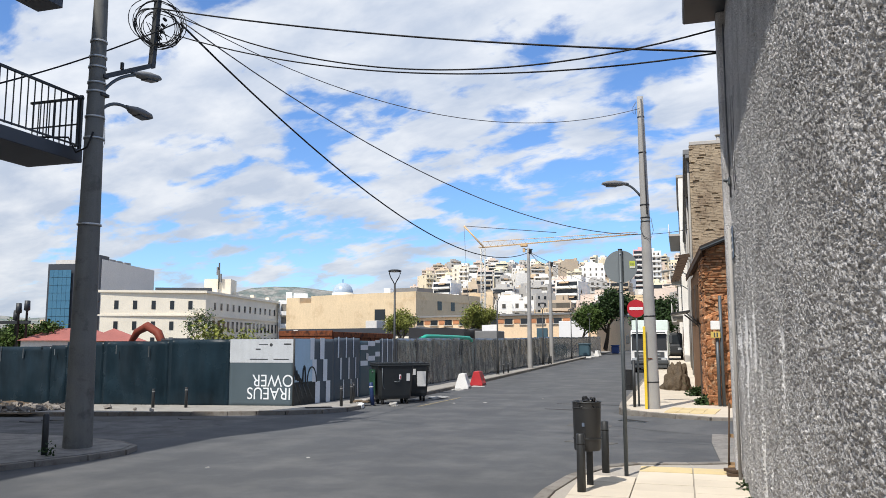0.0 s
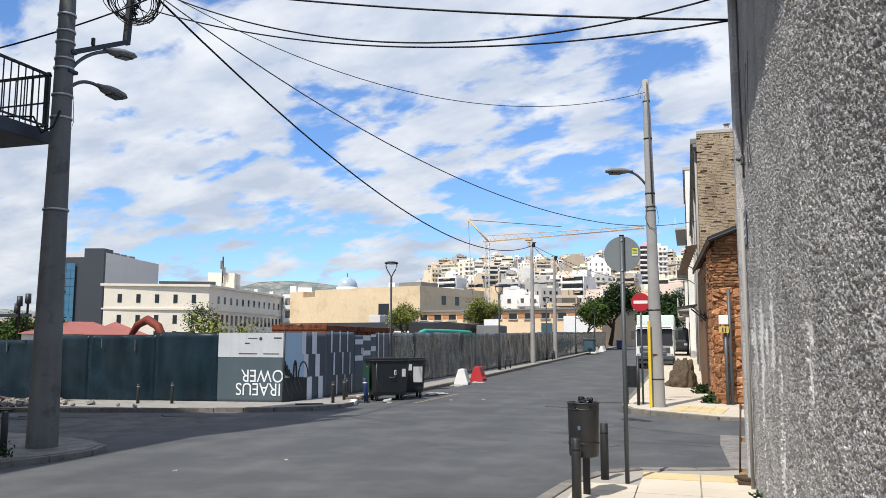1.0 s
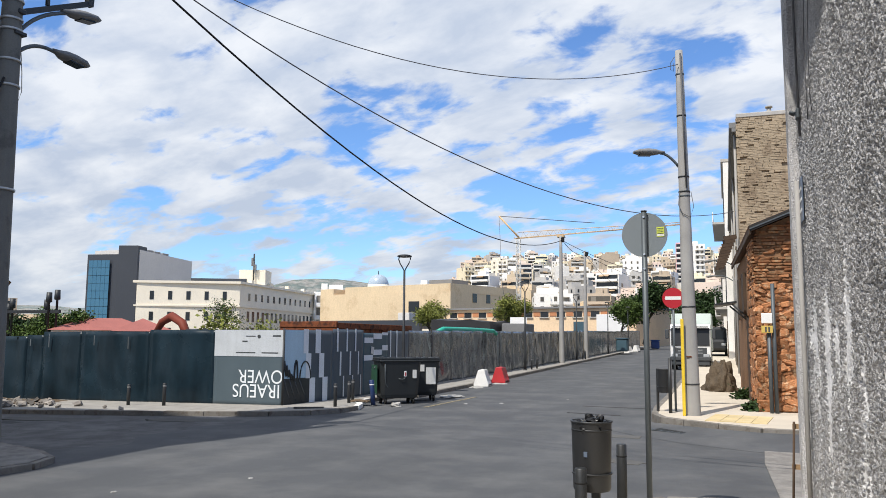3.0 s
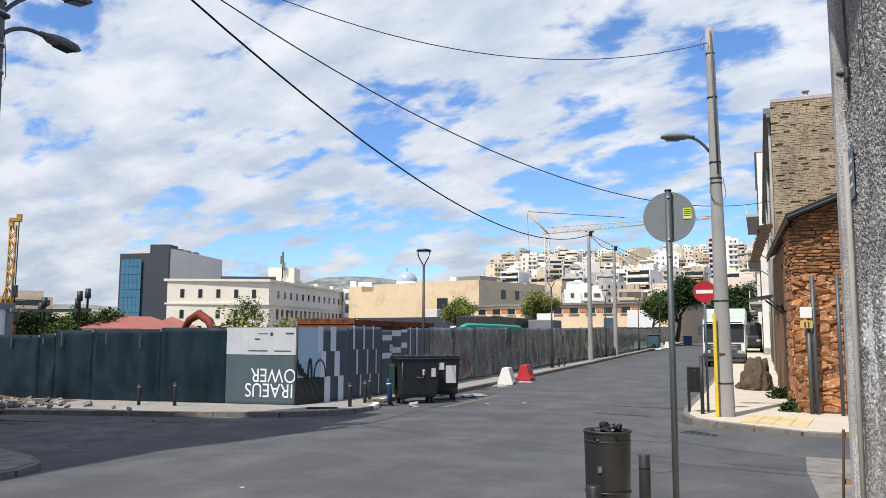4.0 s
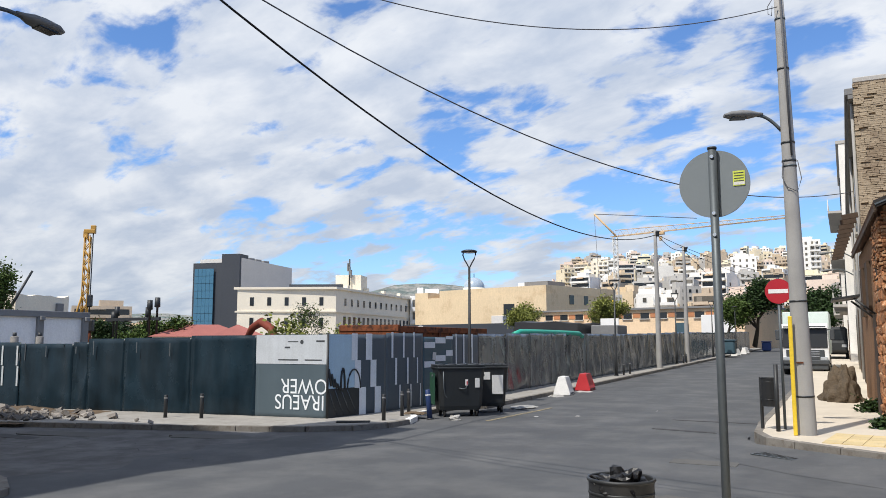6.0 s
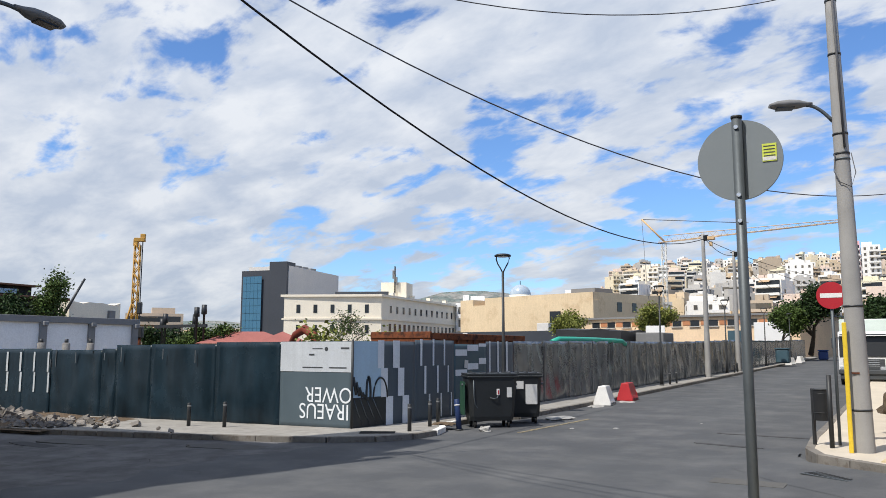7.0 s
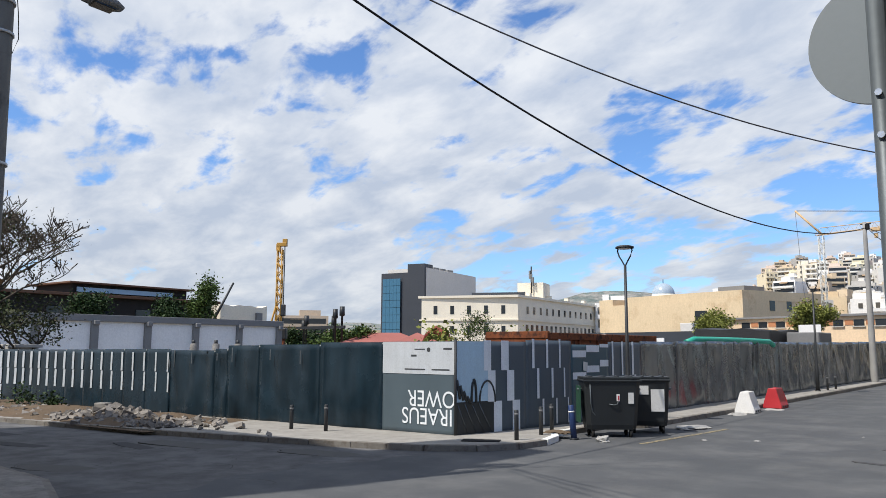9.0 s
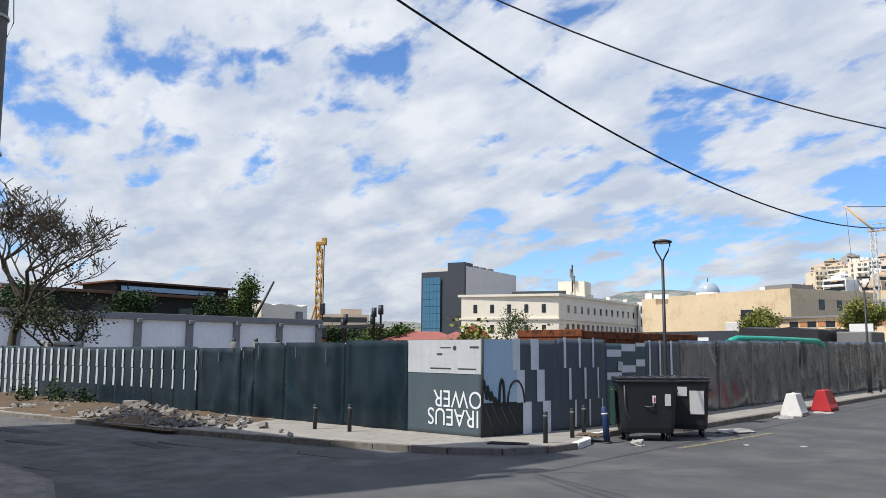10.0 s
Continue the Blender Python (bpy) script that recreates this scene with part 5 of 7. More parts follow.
def road_patch(loc, w, d, rz, seed, material, label):
    """A thin patch of asphalt with a ragged outline."""
    rnd = random.Random(seed)
    pts = []
    for k in range(26):
        a = 2 * math.pi * k / 26
        c, sn = math.cos(a), math.sin(a)
        q = max(abs(c), abs(sn)) ** 0.6
        f = 1 + rnd.uniform(-0.13, 0.1)
        pts.append((c / q * w / 2 * f, sn / q * d / 2 * f))
    ob = finish("road_patch", prism(bmesh.new(), pts, -0.02, 0.0085), M[material], loc=loc, rz=rz)
    return tagged(ob, label, "road patch", kind="structure")


for x, y, w, d, rz, m in ((-19.5, 14.6, 3.4, 0.5, 8, "patch"), (-16.5, 14.0, 2.6, 0.4, 12, "patch"), (-14.5, 15.3, 2.0, 0.35, -6, "patch"), (-22.0, 13.9, 1.8, 0.5, 5, "patch"), (-12.6, 12.9, 1.5, 0.6, 20, "worn"),
                       (-2.4, 22.0, 1.4, 0.16, -12, "patch"), (-1.9, 24.2, 2.2, 0.14, -4, "patch"), (-0.9, 14.4, 1.0, 0.4, -14, "worn"),
                       (-13.5, 16.2, 3.5, 0.7, 10, "worn"), (-10.6, 16.9, 2.2, 0.6, 14, "worn")):
    road_patch((x, y, gz(x)), w, d, rz, int(abs(x * 37 + y)), m, "dark patch of newer asphalt in the road" if m == "patch" else "dusty pale patch on the asphalt")

# rubble and soil in front of the hoarding
bm = bmesh.new()
rnd = random.Random(21)
NX, NY = 90, 22
grid = []
for i in range(NX + 1):
    row = []
    for j in range(NY + 1):
        x = -38 + 21.6 * i / NX
        y0, y1 = 15.35 + 0.055 * (x + 38), 19.85
        f = j / NY
        y = y0 + (y1 - y0) * f
        taper = min(1, (x + 38) / 2) * min(1, (-16.4 - x) / 3.0) * min(1, f * 4) * (0.5 + 0.5 * min(1, (1 - f) * 4))
        h = max(0, taper) * (0.10 + 0.16 * noise.noise(Vector((x * 0.6, y * 0.8, 3))) + 0.07 * noise.noise(Vector((x * 3, y * 3, 7))))
        row.append(bm.verts.new((x, y, gz(x) + 0.085 + max(0.0, h))))
    grid.append(row)
for i in range(NX):
    for j in range(NY):
        bm.faces.new((grid[i][j], grid[i + 1][j], grid[i + 1][j + 1], grid[i][j + 1])).smooth = True
tagged(finish("soil_bank", bm, M["soil"]), "low bank of brown soil before a hoarding", "soil", kind="stuff")
bm = bmesh.new()
for k in range(900):
    t = rnd.random()
    x = rnd.gauss(-20.2, 2.0) if k < 480 else rnd.uniform(-29, -16.5)
    y = rnd.gauss(17.9, 0.5) if k < 480 else rnd.uniform(16.8, 19.0)
    pile = math.exp(-((x + 20.4) / 1.6) ** 2 - ((y - 18.0) / 0.6) ** 2)
    r = rnd.choice((0.02, 0.03, 0.04, 0.05, 0.07, 0.09, 0.12)) * (1.0 + 0.5 * pile)
    z = gz(x) + 0.13 + rnd.random() * 0.28 * pile + r * 0.2
    m = Matrix.Translation((x, y, z)) @ Euler((rnd.uniform(-0.7, 0.7), rnd.uniform(-0.7, 0.7), rnd.uniform(0, 6))).to_matrix().to_4x4()
    for v in slab(bm, (0, 0, 0), (r * 1.6, r * 1.2, r * 0.75), m):
        v.co += Vector((rnd.uniform(-0.25, 0.25), rnd.uniform(-0.25, 0.25), rnd.uniform(-0.2, 0.2))) * r
tagged(finish("rubble", bm, M["rubble"]), "heap of broken pale concrete before a hoarding", "rubble", kind="stuff")
tagged(finish("concrete_block", quick((0, 0, 0.16), (0.42, 0.3, 0.34), 0.02), M["dirty_concrete"], loc=(-22.2, 18.4, -0.02), rz=20), "yellowish concrete block among rubble", "block")


# ---- plants ----
def leaf_cloud(rnd, centres, per, spread, size):
    """Vertices and faces of many small bent leaves round the given centres."""
    vs, fs = [], []
    for c in centres:
        for _ in range(per):
            p = Vector(c) + Vector((rnd.gauss(0, spread), rnd.gauss(0, spread), rnd.gauss(0, spread * 0.75)))
            d = Vector((rnd.gauss(0, 1), rnd.gauss(0, 1), rnd.gauss(-0.2, 0.6))).normalized()
            e = d.cross(Vector((rnd.gauss(0, 1), rnd.gauss(0, 1), rnd.gauss(0, 1)))).normalized()
            s = size * rnd.uniform(0.6, 1.3)
            k = len(vs)
            vs += [tuple(p), tuple(p + d * s * 0.5 + e * s * 0.32), tuple(p + d * s), tuple(p + d * s * 0.5 - e * s * 0.32)]
            fs += [(k, k + 1, k + 2), (k, k + 2, k + 3)]
    return vs, fs


def tree(loc, height, spread, label, seed, leaf="leaf", per=26, leaf_size=0.12, depth=4, bare=0.0, trunk=0.12, low=0.3, name="tree", clump=0.3):
    rnd = random.Random(seed)
    t = thing(name, loc, label, "tree" if name == "tree" else "bush", "")
    bm = bmesh.new()
    tips = []

    def grow(p, d, length, r, level):
        pts, rad = [p], [r]
        q = p
        for k in range(3):
            d = (d + Vector((rnd.gauss(0, 0.16), rnd.gauss(0, 0.16), rnd.gauss(0.05, 0.1)))).normalized()
            q = q + d * length / 3
            pts.append(q)
            rad.append(max(0.006, r * (1 - 0.13 * (k + 1))))
        tube(bm, pts, rad, 6 if level < 2 else 4, caps=False)
        if level >= 2:
            tips.append(q)
            tips.append((pts[1] + pts[2]) / 2)
        if level < depth:
            for _ in range(3 if level else 5):
                side = Vector((rnd.gauss(0, 1), rnd.gauss(0, 1), 0)).normalized()
                nd = (d * 0.55 + side * 0.95 * rnd.uniform(0.6, 1.2) + Vector((0, 0, 0.25))).normalized()
                grow(pts[-1] if rnd.random() < 0.6 else pts[2], nd, length * rnd.uniform(0.55, 0.8), rad[-1] * 0.82, level + 1)

    grow(Vector((0, 0, -0.1)), Vector((0, 0, 1)), height * low, trunk, 0)
    top = max(v.z for v in tips)
    reach = max(math.hypot(v.x, v.y) for v in tips)
    grow_by = Vector((spread / 2 / reach, spread / 2 / reach, height / top))
    for v in bm.verts:
        v.co = Vector(a * b for a, b in zip(v.co, grow_by))
    tips = [Vector(a * b for a, b in zip(v, grow_by)) for v in tips]
    part("trunk", bm, M["bark"], t)
    chosen = [v for v in tips if rnd.random() > bare and v.z > height * low * 0.7]
    vs, fs = leaf_cloud(rnd, chosen, per, clump, leaf_size)
    crown = new("crown", raw_mesh("crown", vs, fs, M[leaf]))
    crown.parent = t
    return t


# weeds by the walls
def weed(loc, r, label, seed, leaf="leaf_dark", n=60, size=0.14):
    rnd = random.Random(seed)
    vs, fs = leaf_cloud(rnd, [(rnd.gauss(0, r * 0.5), rnd.gauss(0, r * 0.4), abs(rnd.gauss(r * 0.6, r * 0.35))) for _ in range(n)], 5, r * 0.18, size)
    return tagged(new("weed", raw_mesh("weed", vs, fs, M[leaf])), label, "plant", kind="stuff")


for x, y, r, s in ((1.35, 22.2, 0.17, 1), (1.25, 26.2, 0.24, 2), (-28.5, 18.7, 0.55, 3), (-30.5, 18.3, 0.5, 4), (-26.8, 18.9, 0.35, 5), (1.5, 9.2, 0.08, 6), (1.5, 8.4, 0.06, 7), (-9.0, 9.35, 0.12, 8)):
    w = weed((x, y, 0), r, "dark green weeds at the foot of a wall" if x > 0 else "straggling weeds on the footway", s, n=70 if r > 0.15 else 14, size=0.11 if r > 0.15 else 0.05)
    w.location = (x, y, gz(x) + (NE_LEVEL if y > 20 and x > 0 else 0.1))

# ---- things behind the hoarding ----
cont = thing("rusty_container", (-11.9, 29.2, 0.0), "rusty open steel container behind a hoarding", "container", rz=0)
part("beam", quick((-0.9, -3.2, 2.28), (2.2, 0.12, 0.2), 0.01), M["rust"], cont)
part("beam", quick((0.15, 0.2, 2.24), (0.12, 6.8, 0.2), 0.01), M["rust"], cont)
part("beam", quick((-2.0, 0.2, 2.24), (0.12, 6.8, 0.2), 0.01), M["rust"], cont)
part("side_wall", quick((0.12, 0.2, 1.15), (0.06, 6.8, 2.1)), M["rust"], cont)
part("side_wall", quick((-2.0, 0.2, 1.15), (0.06, 6.8, 2.1)), M["rust"], cont)
part("end_wall", quick((-0.9, -3.2, 1.15), (2.2, 0.06, 2.1)), M["rust"], cont)
for k in range(6):
    part("rib", quick((0.17, -2.6 + 1.1 * k, 1.15), (0.08, 0.1, 2.0)), M["rust"], cont)
part("floor", quick((-0.9, 0.2, 0.1), (2.2, 6.8, 0.1)), M["rust"], cont)
hose_pts = [(-9.95, 31.2, 2.02), (-9.85, 31.6, 2.13), (-9.75, 33.0, 2.14), (-9.68, 35.0, 2.14), (-9.65, 37.0, 2.13), (-9.62, 38.0, 2.12), (-9.6, 38.4, 2.0)]
hose = tagged(finish("green_hose", tube(bmesh.new(), [Vector(p) - Vector(hose_pts[0]) for p in hose_pts], 0.1, 12), M["green_hose"], loc=Vector(hose_pts[0]) + Vector((0, 0, 0.1))), "thick green hose lying along the top of a hoarding", "hose")
tent = thing("covered_container", (-13.0, 45.5, 0.0), "container under a sagging black tarpaulin", "container")
bm = bmesh.new()
slab(bm, (0, 0, 1.3), (3.4, 4.6, 2.6))
bmesh.ops.subdivide_edges(bm, edges=list(bm.edges), cuts=5, use_grid_fill=True)
for v in bm.verts:
    if v.co.z > 2.2:
        v.co.z += 0.16 * noise.noise(v.co * 0.9) + 0.06 * noise.noise(v.co * 3)
part("tarpaulin", bm, M["tarp"], tent)
part("side_box", quick((2.6, 0.4, 1.25), (1.4, 2.0, 2.5), 0.04), M["grey_frame"], tent)
signb = thing("site_board", (-10.6, 46.8, 0.0), "pale blank site board on a post", "sign")
part("post", rod((0, 0, 0), (0, 0, 2.2), 0.04), M["galv"], signb)
part("panel", quick((0, -0.05, 2.5), (1.0, 0.04, 0.75), 0.01), M["sign_white"], signb)
digger = thing("excavator", (-45.5, 62.0, -0.5), "red-orange excavator with a folded boom", "excavator", rz=-20)
digger.scale = (1.2, 1.2, 1.15)
part("cab", quick((1.6, 0, 1.9), (1.6, 1.6, 1.5), 0.12), M["window_dark"], digger)
part("house", quick((-0.2, 0, 1.75), (2.6, 2.3, 1.1), 0.12), M["excavator"], digger)
part("track", quick((0, -1.0, 0.45), (3.6, 0.55, 0.9), 0.2), M["rubber"], digger)
part("track", quick((0, 1.0, 0.45), (3.6, 0.55, 0.9), 0.2), M["rubber"], digger)
part("boom", tube(bmesh.new(), [(1.2, -0.6, 1.8), (0.2, -0.6, 3.1), (-1.2, -0.6, 3.65), (-2.6, -0.6, 3.2), (-3.6, -0.6, 2.2)], [0.28, 0.34, 0.36, 0.3, 0.2], 8), M["excavator"], digger)
part("stick", tube(bmesh.new(), [(-3.6, -0.6, 2.3), (-2.4, -0.6, 1.0)], [0.2, 0.14], 8), M["excavator"], digger)
part("bucket", quick((-2.3, -0.6, 0.7), (0.9, 0.8, 0.6), 0.1), M["dark_iron"], digger)

rig = thing("drilling_rig", (-87.2, 74.7, -0.4), "yellow drilling rig with a tall lattice mast", "drilling rig", rz=35)
rig.scale = (0.8, 0.8, 1.0)
bm = bmesh.new()
for sx in (-0.42, 0.42):
    for sy in (-0.42, 0.42):
        tube(bm, [(sx, sy, 1.0), (sx, sy, 16.0)], 0.09, 6)
for k in range(15):
    z = 1.2 + k
    s = 1 if k % 2 else -1
    for sy in (-0.42, 0.42):
        tube(bm, [(-0.42 * s, sy, z), (0.42 * s, sy, z + 1)], 0.08, 5)
        tube(bm, [(sy, -0.42 * s, z), (sy, 0.42 * s, z + 1)], 0.08, 5)
part("mast", bm, M["rig_yellow"], rig, "yellow lattice mast")
bm = bmesh.new()
slab(bm, (0.3, 0, 16.7), (1.7, 0.9, 0.5))
slab(bm, (0.8, 0, 17.2), (0.8, 0.5, 0.6))
slab(bm, (-0.3, 0, 16.3), (0.7, 0.8, 0.9))
part("mast_head", chamfer(bm, 0.05), M["rig_yellow"], rig)
part("kelly_bar", rod((0.8, 0, 0.5), (0.8, 0, 17.0), 0.09, n=8), M["dark_iron"], rig)
part("drill_drive", quick((0.75, 0, 7.6), (0.8, 0.9, 1.6), 0.1), M["dark_iron"], rig)
part("drill_drive", quick((0.9, 0, 4.4), (1.3, 1.2, 1.5), 0.1), M["dark_iron"], rig)
part("auger", rod((0.8, 0, 0.2), (0.8, 0, 3.8), 0.45, n=10), M["rust"], rig)
part("machine_body", quick((-2.8, 0, 2.0), (4.2, 2.6, 2.4), 0.2), M["rig_yellow"], rig)
part("track", quick((-2.0, -1.3, 0.5), (5.0, 0.7, 1.0), 0.2), M["rubber"], rig)
part("track", quick((-2.0, 1.3, 0.5), (5.0, 0.7, 1.0), 0.2), M["rubber"], rig)
part("brace", rod((-2.2, 0, 3.0), (-0.4, 0, 8.5), 0.16, n=8), M["rig_yellow"], rig)
for k in range(3):
    tank = thing("site_cylinder", (-79.5 + 0.8 * k, 57.0 + 2.4 * k, -1.2), "dark steel cylinder with a pipe top", "tank")
    part("drum", tube(bmesh.new(), [(0, 0, 0), (0, 0, 3.6), (0, 0, 3.7)], [0.4, 0.4, 0.3], 14), M["dirty_concrete"], tank)
    part("neck", rod((0, 0, 3.6), (0, 0, 4.1), 0.2), M["dark_iron"], tank)
rack = thing("pipe_rack", (-72.5, 72.0, -0.4), "dark steel drill tools standing upright", "pipe rack")
for k, (x, h) in enumerate(((0, 7.2), (0.9, 7.5), (-0.9, 6.4), (-6.5, 6.6), (-7.4, 6.0))):
    pp = part("drill_rod", tube(bmesh.new(), [(x, 0.3 * k, 0), (x, 0.3 * k, h - 1.2), (x, 0.3 * k, h - 1.1), (x, 0.3 * k, h)], [0.13, 0.13, 0.34, 0.3], 8), M["dark_iron"], rack)
part("cross_bar", quick((-3, 0.2, 5.0), (9, 0.3, 0.35)), M["dark_iron"], rack)


# ---- old brick house on the north-eastern corner ----
HX, HY = 1.5, 22.0
brick_house = thing("brick_house", (HX, HY, NE_LEVEL), "old brick and rubble-stone house with a low roof", "house", rz=2.0)


def gable_top(x):
    return 4.30 + 0.40 * min(x, 8.4 - x)


bm = bmesh.new()
poly = [(0.06, 0.0), (8.4, 0.0), (8.4, gable_top(8.4)), (4.2, gable_top(4.2)), (0.06, gable_top(0.06))]
a = [bm.verts.new((x, 0.075, z)) for x, z in poly]
b = [bm.verts.new((x, 0.5, z)) for x, z in poly]
bm.faces.new(a)
bm.faces.new(b[::-1])
for k in range(5):
    j = (k + 1) % 5
    bm.faces.new((a[k], a[j], b[j], b[k]))
gable = part("gable_wall", bm, M["mortar"], brick_house, "gable of thin brick courses over rubble stone")
west_wall = part("street_wall", quick((0.25, 4.8, 2.1), (0.38, 8.8, 4.2)), M["mortar"], brick_house)
part("roof_slope", quick((0, 0, 0), (4.6, 9.9, 0.1), 0.01, pose(2.03, 4.65, gable_top(2.03) + 0.09, 0, -21.8, 0)), M["roof_tile"], brick_house)
part("roof_slope", quick((0, 0, 0), (4.75, 9.9, 0.1), 0.01, pose(6.44, 4.65, gable_top(1.96) + 0.09, 0, 21.8, 0)), M["roof_tile"], brick_house)
part("verge_board", quick((0, 0, 0), (4.6, 0.05, 0.14), 0.005, pose(2.03, -0.32, gable_top(2.03) + 0.06, 0, -21.8, 0)), M["dark_shed"], brick_house)
part("verge_flashing", quick((0, 0, 0), (4.6, 0.02, 0.03), 0, pose(2.03, -0.355, gable_top(2.03) + 0.05, 0, -21.8, 0)), M["galv"], brick_house, "thin pale metal verge strip")
part("eave_board", quick((-0.09, 4.65, 4.25), (0.05, 9.9, 0.12), 0.005), M["old_wood"], brick_house)
for k in range(12):
    part("rafter", quick((0.06, 0.1 + 0.8 * k, 4.2), (0.3, 0.08, 0.1), 0, pose(0, 0, 0, 0, -8, 0)), M["old_wood"], brick_house)
door = part("street_door", quick((0.03, 3.2, 1.15), (0.08, 1.1, 2.3)), M["old_wood"], brick_house, "weathered dark wooden door")
for y, z, h in ((1.7, 3.1, 1.2), (4.9, 3.0, 1.3), (7.2, 3.0, 1.3)):
    win = part("window", quick((0.02, y, z), (0.1, 0.9, h)), M["old_wood"], brick_house, "dark shuttered window")
canopy = part("canopy", quick((-0.20, 3.6, 2.74), (0.58, 1.5, 0.05), 0, pose(0, 0, 0, 0, -8, 0)), M["dark_iron"], brick_house, "small dark wooden canopy over a door")
for y in (2.9, 4.3):
    part("strut", rod((0.05, y, 2.25), (-0.42, y, 2.66), 0.025), M["dark_iron"], canopy)
part("vent", rod((1.05, 0.1, 4.28), (1.05, -0.06, 4.28), 0.075, n=14), M["dark_iron"], brick_house)

# two dark posts with a meter box before the gable
posts = thing("meter_post", (1.8, 21.75, NE_LEVEL), "galvanised posts with a small yellow meter box", "post")
for x, h in ((-0.05, 2.0), (0.06, 3.0)):
    part("post", rod((x, 0, 0), (x, 0, h), 0.045, n=12), M["galv"], posts)
box = part("meter_box", quick((-0.09, -0.07, 1.93), (0.25, 0.1, 0.17), 0.01), M["meter"], posts)
for k in range(2):
    part("mark_bar", quick((-0.12 + 0.07 * k, -0.123, 1.93), (0.035, 0.006, 0.12)), M["dark_text"], box)
part("upper_box", quick((-0.09, -0.06, 2.19), (0.24, 0.09, 0.24), 0.01), M["sign_white"], posts)
post_b = tagged(finish("steel_post", rod((0, 0, 0), (0, 0, 3.0), 0.04, n=12), M["galv"], loc=(2.34, 21.6, NE_LEVEL)), "plain galvanised post before a stone wall", "post")

# ---- tall old building beyond it, and the facades along the street ----
old_block = thing("old_building", (1.38, 31.5, NE_LEVEL), "tall old building with a pale brick gable", "building")
part("core", quick((4.5, 14.5, 4.8), (8.9, 28.6, 9.6)), M["plaster_ochre"], old_block)
part("parapet", quick((4.5, 0.25, 9.68), (9.0, 0.6, 0.16), 0.02), M["concrete"], old_block)
part("lower_render", quick((0.03, 14.5, 2.6), (0.06, 28.6, 5.2)), M["plaster_white"], old_block, "white rendered ground floor")
part("cornice", quick((-0.1, 14.4, 9.35), (0.3, 28.8, 0.22), 0.02), M["grey_frame"], old_block)
part("soffit_board", quick((-0.08, 14.4, 9.18), (0.16, 28.8, 0.12)), M["grey_frame"], old_block)
for k in range(6):
    w = part("window", quick((0.03, 3.0 + 4.4 * k, 6.9), (0.08, 1.2, 2.2)), M["window_dark"], old_block)
    part("sill", quick((-0.02, 3.0 + 4.4 * k, 5.72), (0.12, 1.4, 0.08)), M["concrete"], w)
    d = part("doorway", quick((-0.01, 2.2 + 4.4 * k, 1.6), (0.1, 1.5, 3.0)), M["old_wood"], old_block)
for y in (0.5, 9.0, 18.0):
    part("downpipe", rod((-0.06, y, 0), (-0.06, y, 9.2), 0.05, n=8), M["pole"], old_block)
part("roof_flue", rod((1.2, 1.5, 9.6), (1.2, 1.5, 10.3), 0.08, n=12), M["pole"], old_block)
part("flue_cap", rod((1.2, 1.5, 10.3), (1.2, 1.5, 10.36), 0.13, n=12), M["pole"], old_block)
part("cistern", rod((2.7, 1.8, 10.0), (3.5, 1.8, 10.0), 0.28, n=14), M["cable"], old_block)
part("roof_glass", quick((1.9, 2.0, 10.1), (1.0, 0.05, 0.8), 0, pose(0, 0, 0, 0, 12, 0)), M["print_blue"], old_block)
bm = bmesh.new()
rnd = random.Random(77)
z = 3.9
row = 0
while z < 9.55:
    h = rnd.uniform(0.048, 0.07)
    x = -0.02 - (0.12 if row % 2 else 0)
    while x < 5.4:
        w = rnd.uniform(0.15, 0.28)
        if rnd.random() > 0.05:
            x0 = max(x, -0.02)
            for v in slab(bm, ((x0 + x + w) / 2, -0.01 - rnd.random() * 0.016, z + h / 2), (x + w - x0 - 0.009, 0.11, h - 0.008)):
                v.co += Vector((rnd.uniform(-0.008, 0.008), 0, rnd.uniform(-0.01, 0.01)))
        x += w
    z += h
    row += 1
bricks = part("pale_bricks", bm, M["pale_brick"], old_block, "uneven courses of pale worn brick")
bricks["kind"] = "stuff"
part("gable_face", quick((4.5, 0.1, 4.85), (8.96, 0.2, 9.7)), M["pale_mortar"], old_block)

facade_defs = ((0.95, 60.5, 15.5, 14.0, "plaster_white", "white rendered apartment house with balconies on the street"), (1.2, 75.0, 15.0, 9.0, "plaster_ochre", "ochre house along the street"), (0.6, 90.5, 20.0, 7.5, "plaster_white", "low white building along the street"))
for x, y, length, h, m, label in facade_defs:
    fac = thing("street_house", (x, y, NE_LEVEL - 0.05), label, "house")
    part("wall", quick((4.5, length / 2, h / 2), (9.0, length, h), 0.02), M[m], fac)
    part("parapet", quick((4.45, length / 2, h + 0.1), (9.2, length + 0.1, 0.2)), M["concrete"], fac)
    for lv in range(int(h // 3.1) - 1):
        for k in range(3):
            w = part("window", quick((-0.01, 2.2 + 4.6 * k, 4.9 + 3.1 * lv), (0.1, 1.3, 1.9)), M["window_dark"], fac)
        bal = part("balcony", quick((-0.42, length / 2 - 0.5, 3.65 + 3.1 * lv), (0.85, length * 0.7, 0.16)), M["concrete"], fac)
        part("balcony_front", quick((-0.82, length / 2 - 0.5, 4.1 + 3.1 * lv), (0.05, length * 0.7, 0.8)), M["balcony_white"], bal)
    part("doorway", quick((-0.01, 3.0, 1.4), (0.1, 1.6, 2.6)), M["old_wood"], fac)
